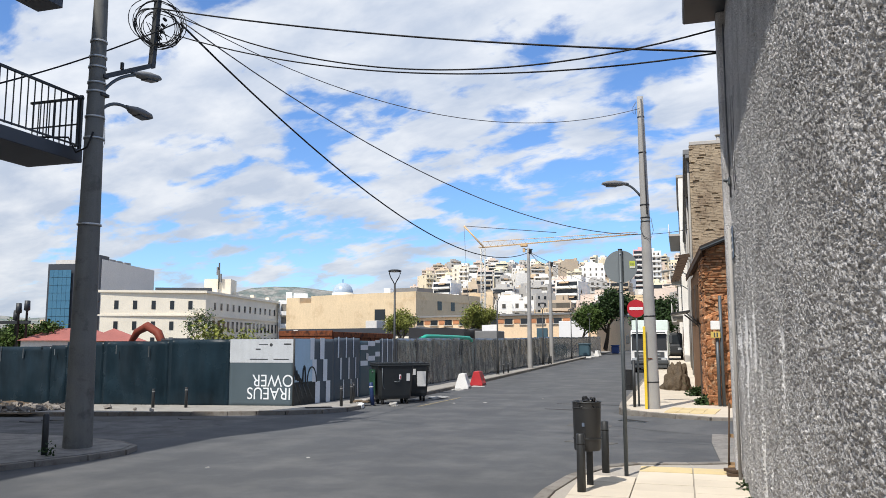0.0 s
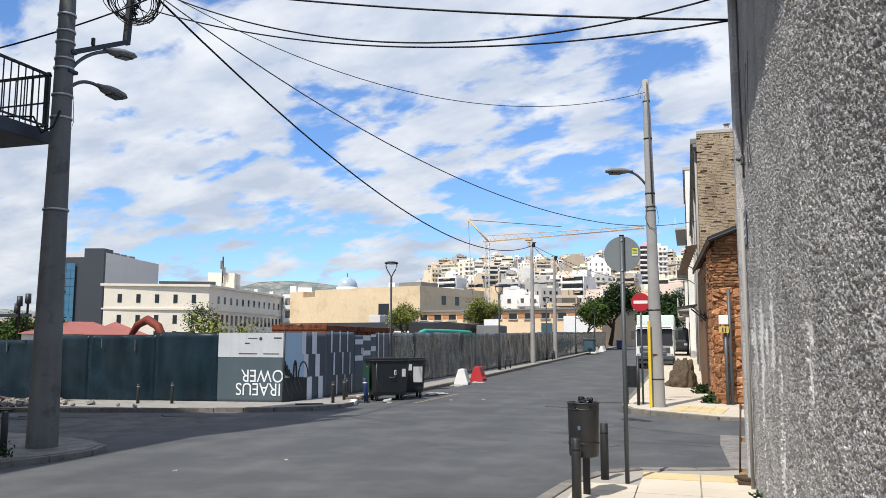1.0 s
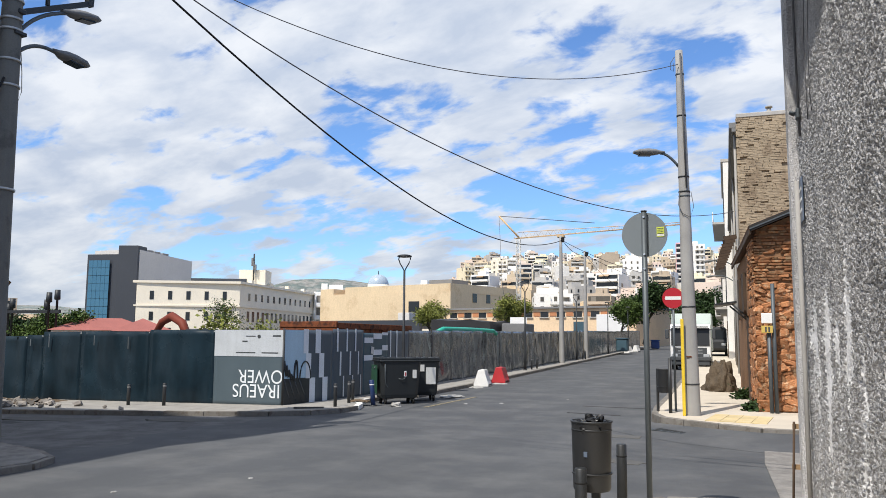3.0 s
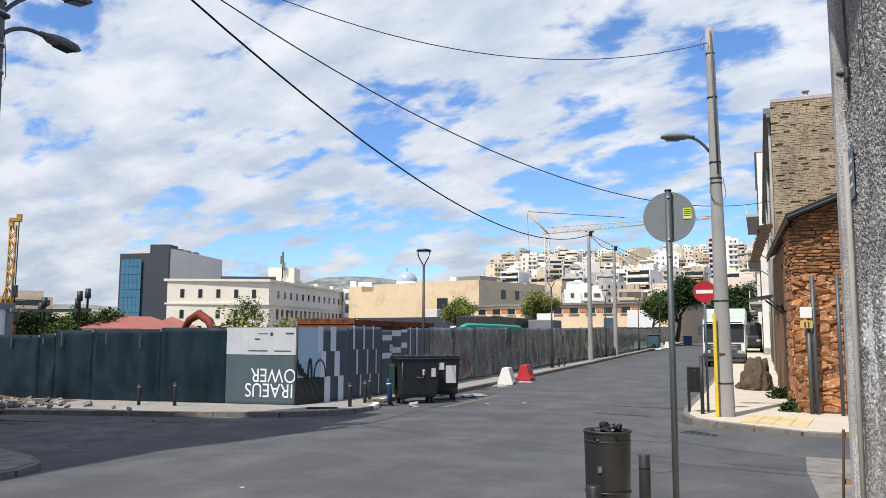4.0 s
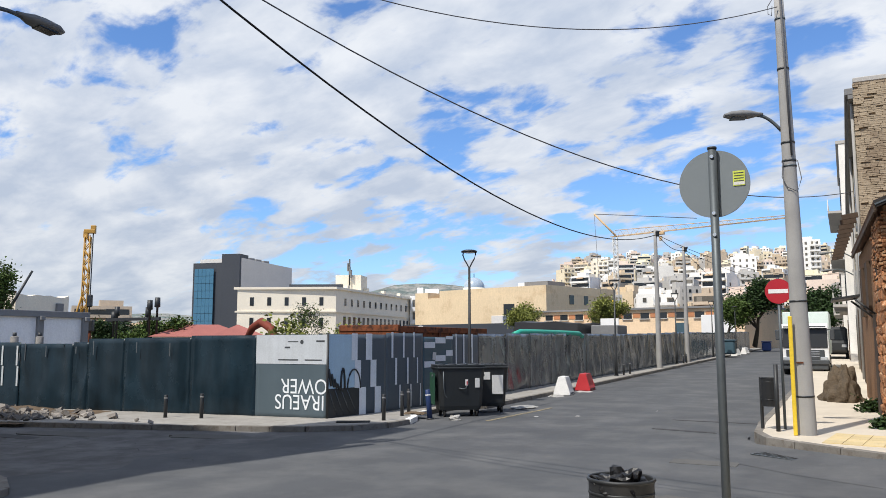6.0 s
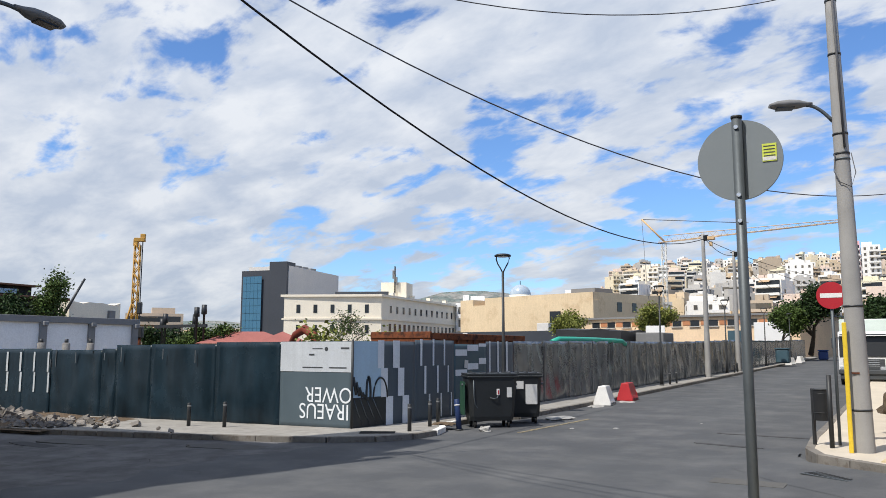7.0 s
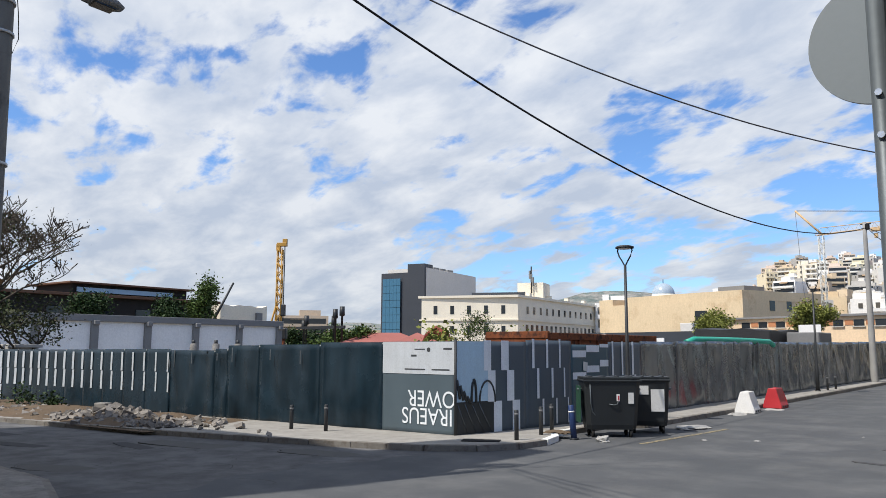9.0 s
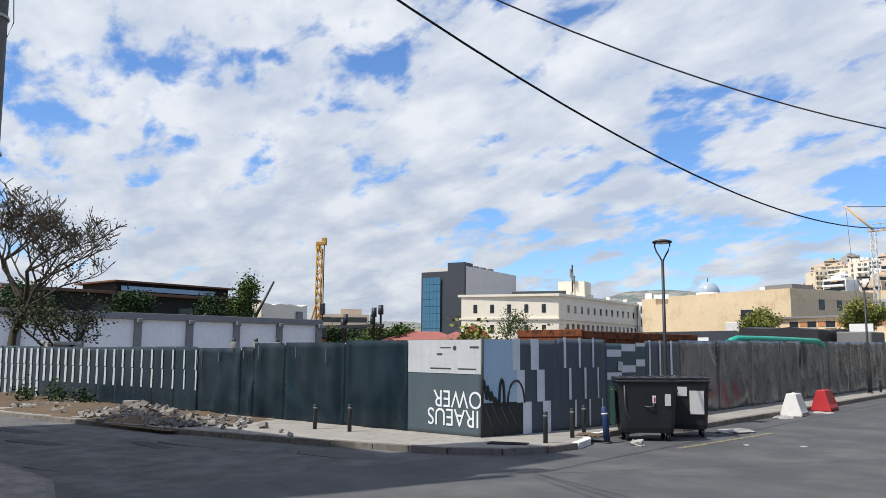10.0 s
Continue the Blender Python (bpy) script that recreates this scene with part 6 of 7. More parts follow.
for y, z, s in ((52.0, 6.0, 1.0), (57.0, 5.4, 1.0)):
    arm = thing("wall_lamp", (1.35, y, z), "curved street lamp fixed to an old facade", "street lamp", "facade lamps")
    street_lamp_arm(arm, (0, 0, 0), (-0.6, 0, 0.5), (-1.1, 0, 0.35))


# ---- lorry, van, heap ----
lorry = thing("lorry", (-1.05, 47.0, 0.0), "white box lorry parked facing the camera", "lorry")
bm = bmesh.new()
prof = [(0.0, 0.55), (-0.02, 1.3), (0.22, 2.35), (0.35, 2.5), (1.7, 2.5), (1.7, 0.55)]
a = [bm.verts.new((-1.05, y, z)) for y, z in prof]
b = [bm.verts.new((1.05, y, z)) for y, z in prof]
bm.faces.new(a)
bm.faces.new(b[::-1])
for k in range(len(prof)):
    j = (k + 1) % len(prof)
    bm.faces.new((a[k], a[j], b[j], b[k]))
chamfer(bm, 0.05, 2)
cab = part("cab", bm, M["truck_white"], lorry)
part("windscreen", quick((0, 0, 0), (2.0, 0.03, 0.98), 0.01, pose(0, 0.055, 1.80, -12.8, 0, 0)), M["black_glass"], cab)
part("grille", quick((0, -0.02, 0.98), (1.7, 0.06, 0.48), 0.01), M["dark_text"], cab)
for k in range(4):
    part("grille_bar", quick((0, -0.055, 0.9 + 0.08 * k), (1.26, 0.02, 0.02)), M["chrome"], cab)
part("bumper", quick((0, -0.05, 0.62), (2.12, 0.24, 0.24), 0.05), M["dark_text"], lorry)
part("skirt", quick((0, 0.0, 0.4), (2.0, 0.2, 0.26), 0.04), M["dark_text"], lorry)
for sx in (-1, 1):
    part("headlamp", quick((sx * 0.82, -0.03, 0.78), (0.34, 0.1, 0.2), 0.03), M["chrome"], lorry)
    part("mirror", quick((sx * 1.22, 0.1, 1.95), (0.2, 0.1, 0.5), 0.03), M["dark_text"], lorry)
    part("mirror_arm", rod((sx * 1.0, 0.15, 2.2), (sx * 1.22, 0.1, 2.2), 0.02), M["dark_text"], lorry)
    for y in (0.9, 5.2):
        wheel = part("wheel", rod((sx * 0.75, y, 0.45), (sx * 1.03, y, 0.45), 0.45, n=20), M["rubber"], lorry)
        part("rim", rod((sx * 0.9, y, 0.45), (sx * 1.04, y, 0.45), 0.24, n=16), M["chrome"], wheel)
part("cargo_box", quick((0, 4.3, 2.05), (2.16, 4.8, 2.15), 0.03), M["truck_box"], lorry, "pale green cargo box")
part("chassis", quick((0, 3.6, 0.75), (0.9, 6.0, 0.25)), M["dark_text"], lorry)
part("sun_visor", quick((0, -0.02, 2.34), (1.9, 0.22, 0.06), 0.01), M["dark_text"], cab)
for k in range(2):
    part("wiper", rod((-0.5 + 0.8 * k, -0.02, 1.38), (-0.1 + 0.8 * k, 0.02, 1.6), 0.012), M["dark_text"], cab)
van = thing("van", (-0.05, 66.0, 0.1), "dark van parked close to the facades", "van")
bm = quick((0, 2.3, 1.35), (1.8, 4.6, 1.9), 0.15)
part("body", bm, M["dark_iron"], van)
part("hood", quick((0, -0.2, 0.95), (1.75, 0.9, 0.8), 0.15), M["dark_iron"], van)
part("windscreen", quick((0, 0.02, 1.75), (1.5, 0.06, 0.7), 0.02), M["window_dark"], van)
for sx in (-1, 1):
    part("headlamp", quick((sx * 0.65, -0.63, 1.0), (0.3, 0.06, 0.2), 0.02), M["chrome"], van)
    for y in (0.4, 3.6):
        part("wheel", rod((sx * 0.72, y, 0.33), (sx * 0.92, y, 0.33), 0.33, n=18), M["rubber"], van)
far_car = thing("car", (-3.4, 92.0, 0.0), "dark car far down the street", "car")
part("body", quick((0, 0, 0.65), (1.7, 4.0, 0.7), 0.2), M["dark_iron"], far_car)
part("cabin", quick((0, 0.2, 1.2), (1.45, 2.2, 0.55), 0.2), M["window_dark"], far_car)
blue_bin = thing("blue_container", (-6.9, 96.0, 0.0), "bright blue wheeled bin far down the street", "waste container")
part("body", quick((0, 0, 0.5), (0.9, 0.8, 0.9), 0.1), M["blue_post"], blue_bin)
part("lid", quick((0, 0, 1.0), (1.0, 0.9, 0.12), 0.03), M["blue_post"], blue_bin)
green_bin = thing("green_container", (-8.0, 74.5, 0.0), "blue-green wheeled bin by the kerb", "waste container")
part("body", quick((0, 0, 0.8), (1.0, 1.3, 1.1), 0.1), M["print_teal"], green_bin)
part("lid", quick((0, 0, 1.4), (1.1, 1.4, 0.12), 0.03), M["print_teal"], green_bin)

bm = bmesh.new()
bmesh.ops.create_icosphere(bm, subdivisions=5, radius=1)
for v in bm.verts:
    n = 0.30 * noise.noise(v.co * 1.6 + Vector((4, 2, 1))) + 0.24 * noise.noise(v.co * 3.6) + 0.1 * noise.noise(v.co * 9)
    z = max(-0.05, v.co.z) * (1 + n)
    wide = 1.0 - 0.42 * max(0, v.co.z)
    v.co = Vector((v.co.x * (1 + n) * 0.58 * wide, v.co.y * (1 + n) * 1.0 * wide, z * 0.95))
for f in bm.faces:
    f.smooth = True
heap = tagged(finish("soil_mound", bm, M["heap"], loc=(0.62, 29.6, NE_LEVEL + rise(29.6))), "steep heap of brown excavated soil on a footway", "soil heap")


# ---- middle distance: buildings beyond the site ----
def wall_block(bm, plan, low, high):
    return prism(bm, plan, low, high)


def face_windows(parent, p, q, rows, n, w, h, material="window_dark", inset_ends=0.06, name="window", sill=True, shift=0.0):
    """Windows in the face from p to q (seen from outside, left to right), a row at each level."""
    p, q = Vector((*p, 0)), Vector((*q, 0))
    d = q - p
    length = d.length
    ang = math.atan2(d.y, d.x)
    bmw = quick((0, 0.02, 0), (w, 0.16, h))
    mesh = bpy.data.meshes.new("window")
    bmesh.ops.recalc_face_normals(bmw, faces=bmw.faces)
    bmw.to_mesh(mesh)
    bmw.free()
    mesh.materials.append(M[material])
    sill_mesh = unit_mesh("sill", 0, M["concrete"]) if sill else None
    for z in rows:
        for k in range(n):
            f = inset_ends + (1 - 2 * inset_ends) * (k + 0.5) / n + shift
            o = piece(name, mesh, parent, tuple(p + d * f + Vector((0, 0, z))), (0, 0, ang))
            if sill:
                piece("sill", sill_mesh, o, (0, -0.1, -h / 2 - 0.06), (0, 0, 0), (w + 0.3, 0.2, 0.12))


# long cream building with a flat cornice
cream = thing("cream_building", (0.9, 0, 0.45), "long cream three-storey building with small windows", "building")
C, L, R = (-86.9, 129.8), (-104.0, 121.5), (-93.5, 173.5)
back = (-112.0, 166.0)
part("wall", prism(bmesh.new(), [L, C, R, back], -0.5, 11.5), M["cream"], cream)
for z, t, g in ((11.4, 0.45, 0.5), (7.0, 0.3, 0.3)):
    part("cornice", prism(bmesh.new(), [(L[0] - g, L[1] - g), (C[0] + g, C[1] - g), (R[0] + g, R[1] + g), (back[0] - g, back[1] + g)], z, z + t), M["cream"], cream)
face_windows(cream, L, C, (9.1, 5.2, 2.2), 5, 0.75, 1.6, sill=False)
face_windows(cream, C, R, (9.1,), 13, 0.8, 1.4, sill=False)
face_windows(cream, C, R, (5.3, 2.2), 17, 1.0, 2.0, sill=False)
part("rooftop_tower", prism(bmesh.new(), [(-94.5, 140.5), (-89.5, 142.5), (-91.5, 148.0), (-96.5, 146)], 11.5, 15.2), M["cream"], cream, "square cream rooftop tower")
part("rooftop_shed", prism(bmesh.new(), [(-103.0, 136.0), (-93.0, 141), (-95.0, 146.0), (-105, 141)], 11.6, 13.3), M["tower_dark"], cream, "dark rooftop shed")
part("aerial_mast", rod((-91.5, 141.2, 13), (-91.5, 141.2, 18.5), 0.16), M["dark_iron"], cream)
for k in range(3):
    part("aerial", quick((-91.5 + 0.4 * (k - 1), 141.2, 16.8 - 0.7 * k), (0.3, 0.3, 1.7)), M["grey_frame"], cream)
for k in range(4):
    part("chimney", quick((-88.6 - 1.2 * k, 136 + 9 * k, 12.1), (0.9, 0.9, 0.9)), M["cream"], cream)

# dark and grey office block with a blue glass front
office = thing("office_block", (0.9, 0, 0.3), "grey and charcoal office block with a blue glass front", "building")
OC, OR, OL = (-127.1, 148.6), (-133.5, 176.0), (-139.2, 145.4)
OM = (-131.2, 147.5)
part("rear_wing", prism(bmesh.new(), [OC, OR, (-146.0, 173.0), (-139.0, 147.4)], -0.5, 21.4), M["tower_grey"], office, "plain warm grey wing")
part("stair_shaft", prism(bmesh.new(), [(-131.4, 146.6), (-127.0, 147.8), (-128.0, 152.0), (-132.4, 151.0)], -0.5, 22.3), M["tower_dark"], office, "charcoal vertical shaft")
part("front_frame", prism(bmesh.new(), [OL, (-131.4, 146.8), (-132.5, 151.5), (-140.5, 150.0)], -0.5, 20.3), M["tower_dark"], office, "charcoal frame round the glass")
p, q = Vector((-138.4, 145.2, 0)), Vector((-133.2, 146.1, 0))
ang = math.atan2((q - p).y, (q - p).x)
pane = unit_mesh("pane", 0.0, M["curtain_glass"])
for i in range(5):
    for j in range(10):
        c = p.lerp(q, (i + 0.5) / 5)
        piece("pane", pane, office, (c.x, c.y - 0.12, 2.0 + 1.78 * j), (0.012 * math.sin(3 * i + j), 0, ang + 0.01 * math.sin(i * 5 + 2 * j)), (1.0, 0.1, 1.7))
for k, y in enumerate((150.5, 154.0, 158)):
    part("roof_plant", quick((-131.5 - 0.8 * k, y + 6, 21.8), (1.6, 2.2, 0.9), 0.1), M["grey_frame"], office)

# tan blank-walled building with a dome behind it
tanb = thing("tan_building", (-0.8, 0, 0.45), "blank tan rendered building with a stepped roofline", "building")
part("wall", prism(bmesh.new(), [(-72.8, 138.7), (-43.0, 130.3), (-36.0, 150.0), (-66.0, 160)], -0.5, 9.6), M["tan"], tanb)
part("upper_wall", prism(bmesh.new(), [(-66.6, 137.0), (-43.05, 130.4), (-36.1, 149.0), (-60.0, 157)], 9.4, 10.9), M["tan"], tanb)
part("corner_wall", prism(bmesh.new(), [(-72.8, 138.72), (-69.5, 137.8), (-66.0, 147.0), (-69.0, 148)], 9.4, 10.7), M["tan"], tanb)
part("roof_penthouse", prism(bmesh.new(), [(-51.0, 141.0), (-46.0, 139.6), (-44.5, 145.0), (-49.5, 146.4)], 10.8, 12.3), M["grey_frame"], tanb)
face_windows(tanb, (-41.6, 134.0), (-37.0, 147.5), (8.6,), 3, 1.2, 1.6, sill=False)
dl = part("window", quick((-50.5, 132.2, 6.4), (2.0, 0.4, 3.0), 0.02, None), M["window_dark"], tanb, "dark barred window")
low = thing("low_cafe", (-47.0, 108.0, -0.9), "low dark building with a round sign and white boards", "building", rz=-14)
part("wall", quick((0, 0, 2.6), (20.0, 8.0, 5.2)), M["tower_dark"], low)
part("round_sign", rod((-6.6, -4.05, 4.2), (-6.6, -4.15, 4.2), 0.9, n=28), M["tower_grey"], low)
part("white_board", quick((-2.2, -4.1, 4.3), (4.2, 0.15, 0.75)), M["sign_white"], low)
part("white_board", quick((3.0, -4.1, 3.9), (1.8, 0.15, 1.0)), M["sign_white"], low)
part("white_wing", quick((13.5, 0.5, 2.0), (7.0, 8.0, 4.0)), M["cream"], low)
part("window_band", quick((13.5, -3.55, 2.9), (5.0, 0.15, 1.1)), M["window_dark"], low)
for k in range(2):
    part("roof_plant", quick((5.0 + 3.4 * k, 0, 5.7), (2.0, 2.0, 1.3), 0.05), M["tower_grey"], low)
dome = thing("domed_church", (-80.0, 180.0, 1.9), "pale grey-blue dome behind a tan building", "church")
bm = bmesh.new()
bmesh.ops.create_uvsphere(bm, u_segments=24, v_segments=12, radius=2.6)
for f in bm.faces:
    f.smooth = True
part("dome", bm, M["dome_glass"], dome, "", (0, 0, 13.0))
part("drum", rod((0, 0, -2.0), (0, 0, 13.0), 2.65, n=24), M["cream"], dome)
part("finial", rod((0, 0, 15.5), (0, 0, 16.5), 0.1), M["dark_iron"], dome)

# ochre warehouse across the end of the view
shed = thing("ochre_warehouse", (0, 0, 0.5), "long ochre warehouse with small high windows", "warehouse")
SL, SR = (-40.0, 113.0), (-10.0, 105.5)
part("wall", prism(bmesh.new(), [SL, SR, (-6.0, 122.0), (-36.0, 128)], -0.3, 5.5), M["ochre_shed"], shed)
part("eave", prism(bmesh.new(), [(-40.3, 112.6), (-9.7, 105.0), (-5.6, 122.4), (-36.2, 128.5)], 5.5, 5.75), M["grey_frame"], shed)
face_windows(shed, SL, SR, (4.7,), 11, 1.2, 0.75, sill=True)
face_windows(shed, SL, SR, (4.75,), 11, 1.0, 0.6, "terracotta", name="brick_panel", sill=False, shift=0.042)
part("big_window", quick((-17.6, 107.2, 2.75), (1.5, 0.25, 1.9), 0.02), M["print_teal"], shed, "green-framed window")
part("white_shopfront", quick((-13.0, 106.0, 2.9), (4.2, 0.4, 3.4), 0.03), M["sign_white"], shed, "white panelled shopfront")
part("shop_sign", quick((-13.0, 105.7, 2.0), (3.6, 0.2, 0.8)), M["dark_text"], shed)
part("low_white_wall", quick((-19.5, 107.2, 0.9), (6.0, 0.3, 1.8)), M["cream"], shed)
# whitewashed yard wall with grey columns
yard = thing("yard_warehouse", (0, 0, 0), "whitewashed warehouse wall with grey concrete columns", "warehouse")
part("wall", quick((-86.0, 50.0, 2.4), (0.5, 48.0, 5.2)), M["white_wall"], yard)
part("ring_beam", quick((-85.8, 50.0, 5.25), (0.9, 48.4, 0.75), 0.03), M["grey_frame"], yard)
for k in range(8):
    col = part("column", quick((-85.6, 29.5 + 6.3 * k, 2.4), (0.5, 0.8, 5.2), 0.02), M["grey_frame"], yard)
    part("corbel", quick((-85.2, 29.5 + 6.3 * k, 4.75), (0.5, 0.6, 0.5), 0.05), M["grey_frame"], col)
dark = thing("dark_shed", (-106.0, 55.0, 0), "long dark timber building with a low roof", "shed", rz=4)
part("wall", quick((0, 0, 4.2), (14.0, 34.0, 8.4)), M["dark_shed"], dark)
part("roof", quick((0, 0, 8.6), (16.0, 36.0, 0.35), 0.02), M["roof_tile"], dark)
part("glass_rail", quick((6.4, 4.0, 9.35), (0.1, 14.0, 0.6)), M["print_blue"], dark, "pale glazed roof rail")
part("concrete_end", quick((3.0, -15.5, 8.2), (8.0, 5.5, 1.6)), M["concrete"], dark)
part("upper_storey", quick((1.5, 5.0, 9.4), (9.0, 17.0, 1.4), 0.02), M["dark_shed"], dark)
part("upper_roof", quick((1.5, 5.0, 10.2), (11.0, 18.5, 0.22), 0.02), M["roof_tile"], dark)
for k in range(5):
    part("window", quick((7.05, -12 + 6 * k, 6.4), (0.12, 2.2, 1.3)), M["window_dark"], dark)
ruin = thing("ruined_wall", (-104.5, 80.5, 0), "pale broken wall of a half-demolished building", "ruin", rz=10)
bm = bmesh.new()
slab(bm, (0, 0, 4.3), (2.0, 10.0, 8.6))
bmesh.ops.subdivide_edges(bm, edges=list(bm.edges), cuts=7, use_grid_fill=True)
for v in bm.verts:
    if v.co.z > 7.0:
        v.co.z += 0.9 * noise.noise(Vector((3, v.co.y * 0.5, 2)))
part("wall", bm, M["cream"], ruin)
part("concrete_frame", quick((1.2, 3.0, 3.8), (0.4, 1.2, 7.6)), M["grey_frame"], ruin)
tri_pole = tagged(finish("crane_boom", tube(bmesh.new(), [(0, 0, 0), (1.6, 2.6, 6.4)], [0.26, 0.16], 6), M["dark_iron"], loc=(-98.0, 71.0, 5.0)), "dark slanted boom behind trees", "boom")
slabx = thing("precast_trough", (-41.6, 23.4, -0.3), "grey precast concrete trough behind a hoarding", "precast block")
part("trough", quick((0, 0, 1.2), (1.2, 1.2, 2.4), 0.05), M["concrete"], slabx)
part("ledge", quick((1.0, 0, 2.3), (1.0, 1.3, 0.16), 0.02), M["concrete"], slabx)
for k in range(2):
    part("lifting_loop", tube(bmesh.new(), [(-0.4 + 0.6 * k, 0, 2.4), (-0.38 + 0.6 * k, 0, 2.65), (-0.26 + 0.6 * k, 0, 2.65), (-0.24 + 0.6 * k, 0, 2.4)], 0.025, 6), M["dark_iron"], slabx)

# red-roofed low houses
for x, y, w, d, h, rz in ((-70.0, 78.0, 11.0, 7.0, 2.9, 43), (-62.5, 76.0, 6.0, 6.0, 2.8, 43)):
    rh = thing("red_roof_house", (x, y, -0.4), "low house with a faded red roof", "house", "low red-roofed houses", rz=rz)
    part("wall", quick((0, 0, h / 2), (w, d, h)), M["terracotta"] if w < 10 else M["cream"], rh)
    bm = bmesh.new()
    e = 0.4
    v = [bm.verts.new(c) for c in ((-w / 2 - e, -d / 2 - e, h), (w / 2 + e, -d / 2 - e, h), (w / 2 + e, d / 2 + e, h), (-w / 2 - e, d / 2 + e, h), (-w / 2 + d / 2, 0, h + 1.5), (w / 2 - d / 2, 0, h + 1.5))]
    for f in ((0, 1, 5, 4), (1, 2, 5), (2, 3, 4, 5), (3, 0, 4), (0, 3, 2, 1)):
        bm.faces.new([v[k] for k in f])
    part("roof", bm, M["red_roof"], rh)
    for k in range(2):
        part("window", quick((-w / 4 + w / 2 * k, -d / 2 - 0.02, h * 0.6), (1.2, 0.1, 1.0)), M["window_dark"], rh)

# ---- tower crane ----
crane = thing("tower_crane", (-27.1, 112.0, 0.5), "slim pale tower crane with an orange jib", "crane")
bm = bmesh.new()
for sx in (-0.28, 0.28):
    for sy in (-0.28, 0.28):
        tube(bm, [(sx, sy, 0), (sx, sy, 15.8)], 0.05, 5)
for k in range(26):
    s = 1 if k % 2 else -1
    for sy in (-0.28, 0.28):
        tube(bm, [(-0.28 * s, sy, 0.6 * k), (0.28 * s, sy, 0.6 * k + 0.6)], 0.028, 4)
        tube(bm, [(sy, -0.28 * s, 0.6 * k), (sy, 0.28 * s, 0.6 * k + 0.6)], 0.028, 4)
part("mast", bm, M["mast_white"], crane, "pale lattice mast")
bm = bmesh.new()
for y in (-0.35, 0.35):
    tube(bm, [(-0.6, y, 15.8), (22.5, y, 16.9)], 0.05, 5)
tube(bm, [(0, 0, 16.7), (22.5, 0, 17.2)], 0.05, 5)
for k in range(26):
    f = k / 26
    x, z0, z1 = -0.6 + 23.1 * f, 15.8 + 1.1 * f, 16.7 + 0.5 * f
    s = 1 if k % 2 else -1
    tube(bm, [(x, 0.35 * s, z0), (x + 0.45, 0, z1), (x + 0.9, 0.35 * s, z0)], 0.025, 4)
part("jib", bm, M["crane_paint"], crane, "orange lattice jib")
part("strut", tube(bmesh.new(), [(0.2, 0, 15.8), (-2.9, 0, 19.2)], 0.14, 6), M["crane_paint"], crane)
part("tie_rope", tube(bmesh.new(), [(-2.9, 0, 19.2), (11.0, 0, 17.6)], 0.05, 5), M["cable_grey"], crane)
part("tie_rope", tube(bmesh.new(), [(-2.9, 0, 19.2), (-2.4, 0, 9.0), (-1.0, 0, 1.0)], 0.03, 5), M["cable_grey"], crane)
part("trolley", quick((6.2, 0, 15.9), (1.0, 0.8, 0.35), 0.05), M["crane_paint"], crane)
part("hook_block", quick((6.2, 0, 15.2), (0.4, 0.3, 0.6), 0.05), M["crane_paint"], crane)
part("ballast", quick((-1.0, 0, 1.2), (3.0, 2.4, 2.0), 0.1), M["concrete"], crane)
part("back_leg", tube(bmesh.new(), [(-2.2, -0.3, 0.5), (-0.4, -0.3, 7.0)], 0.16, 6), M["yellow"], crane, "yellow slanted leg")

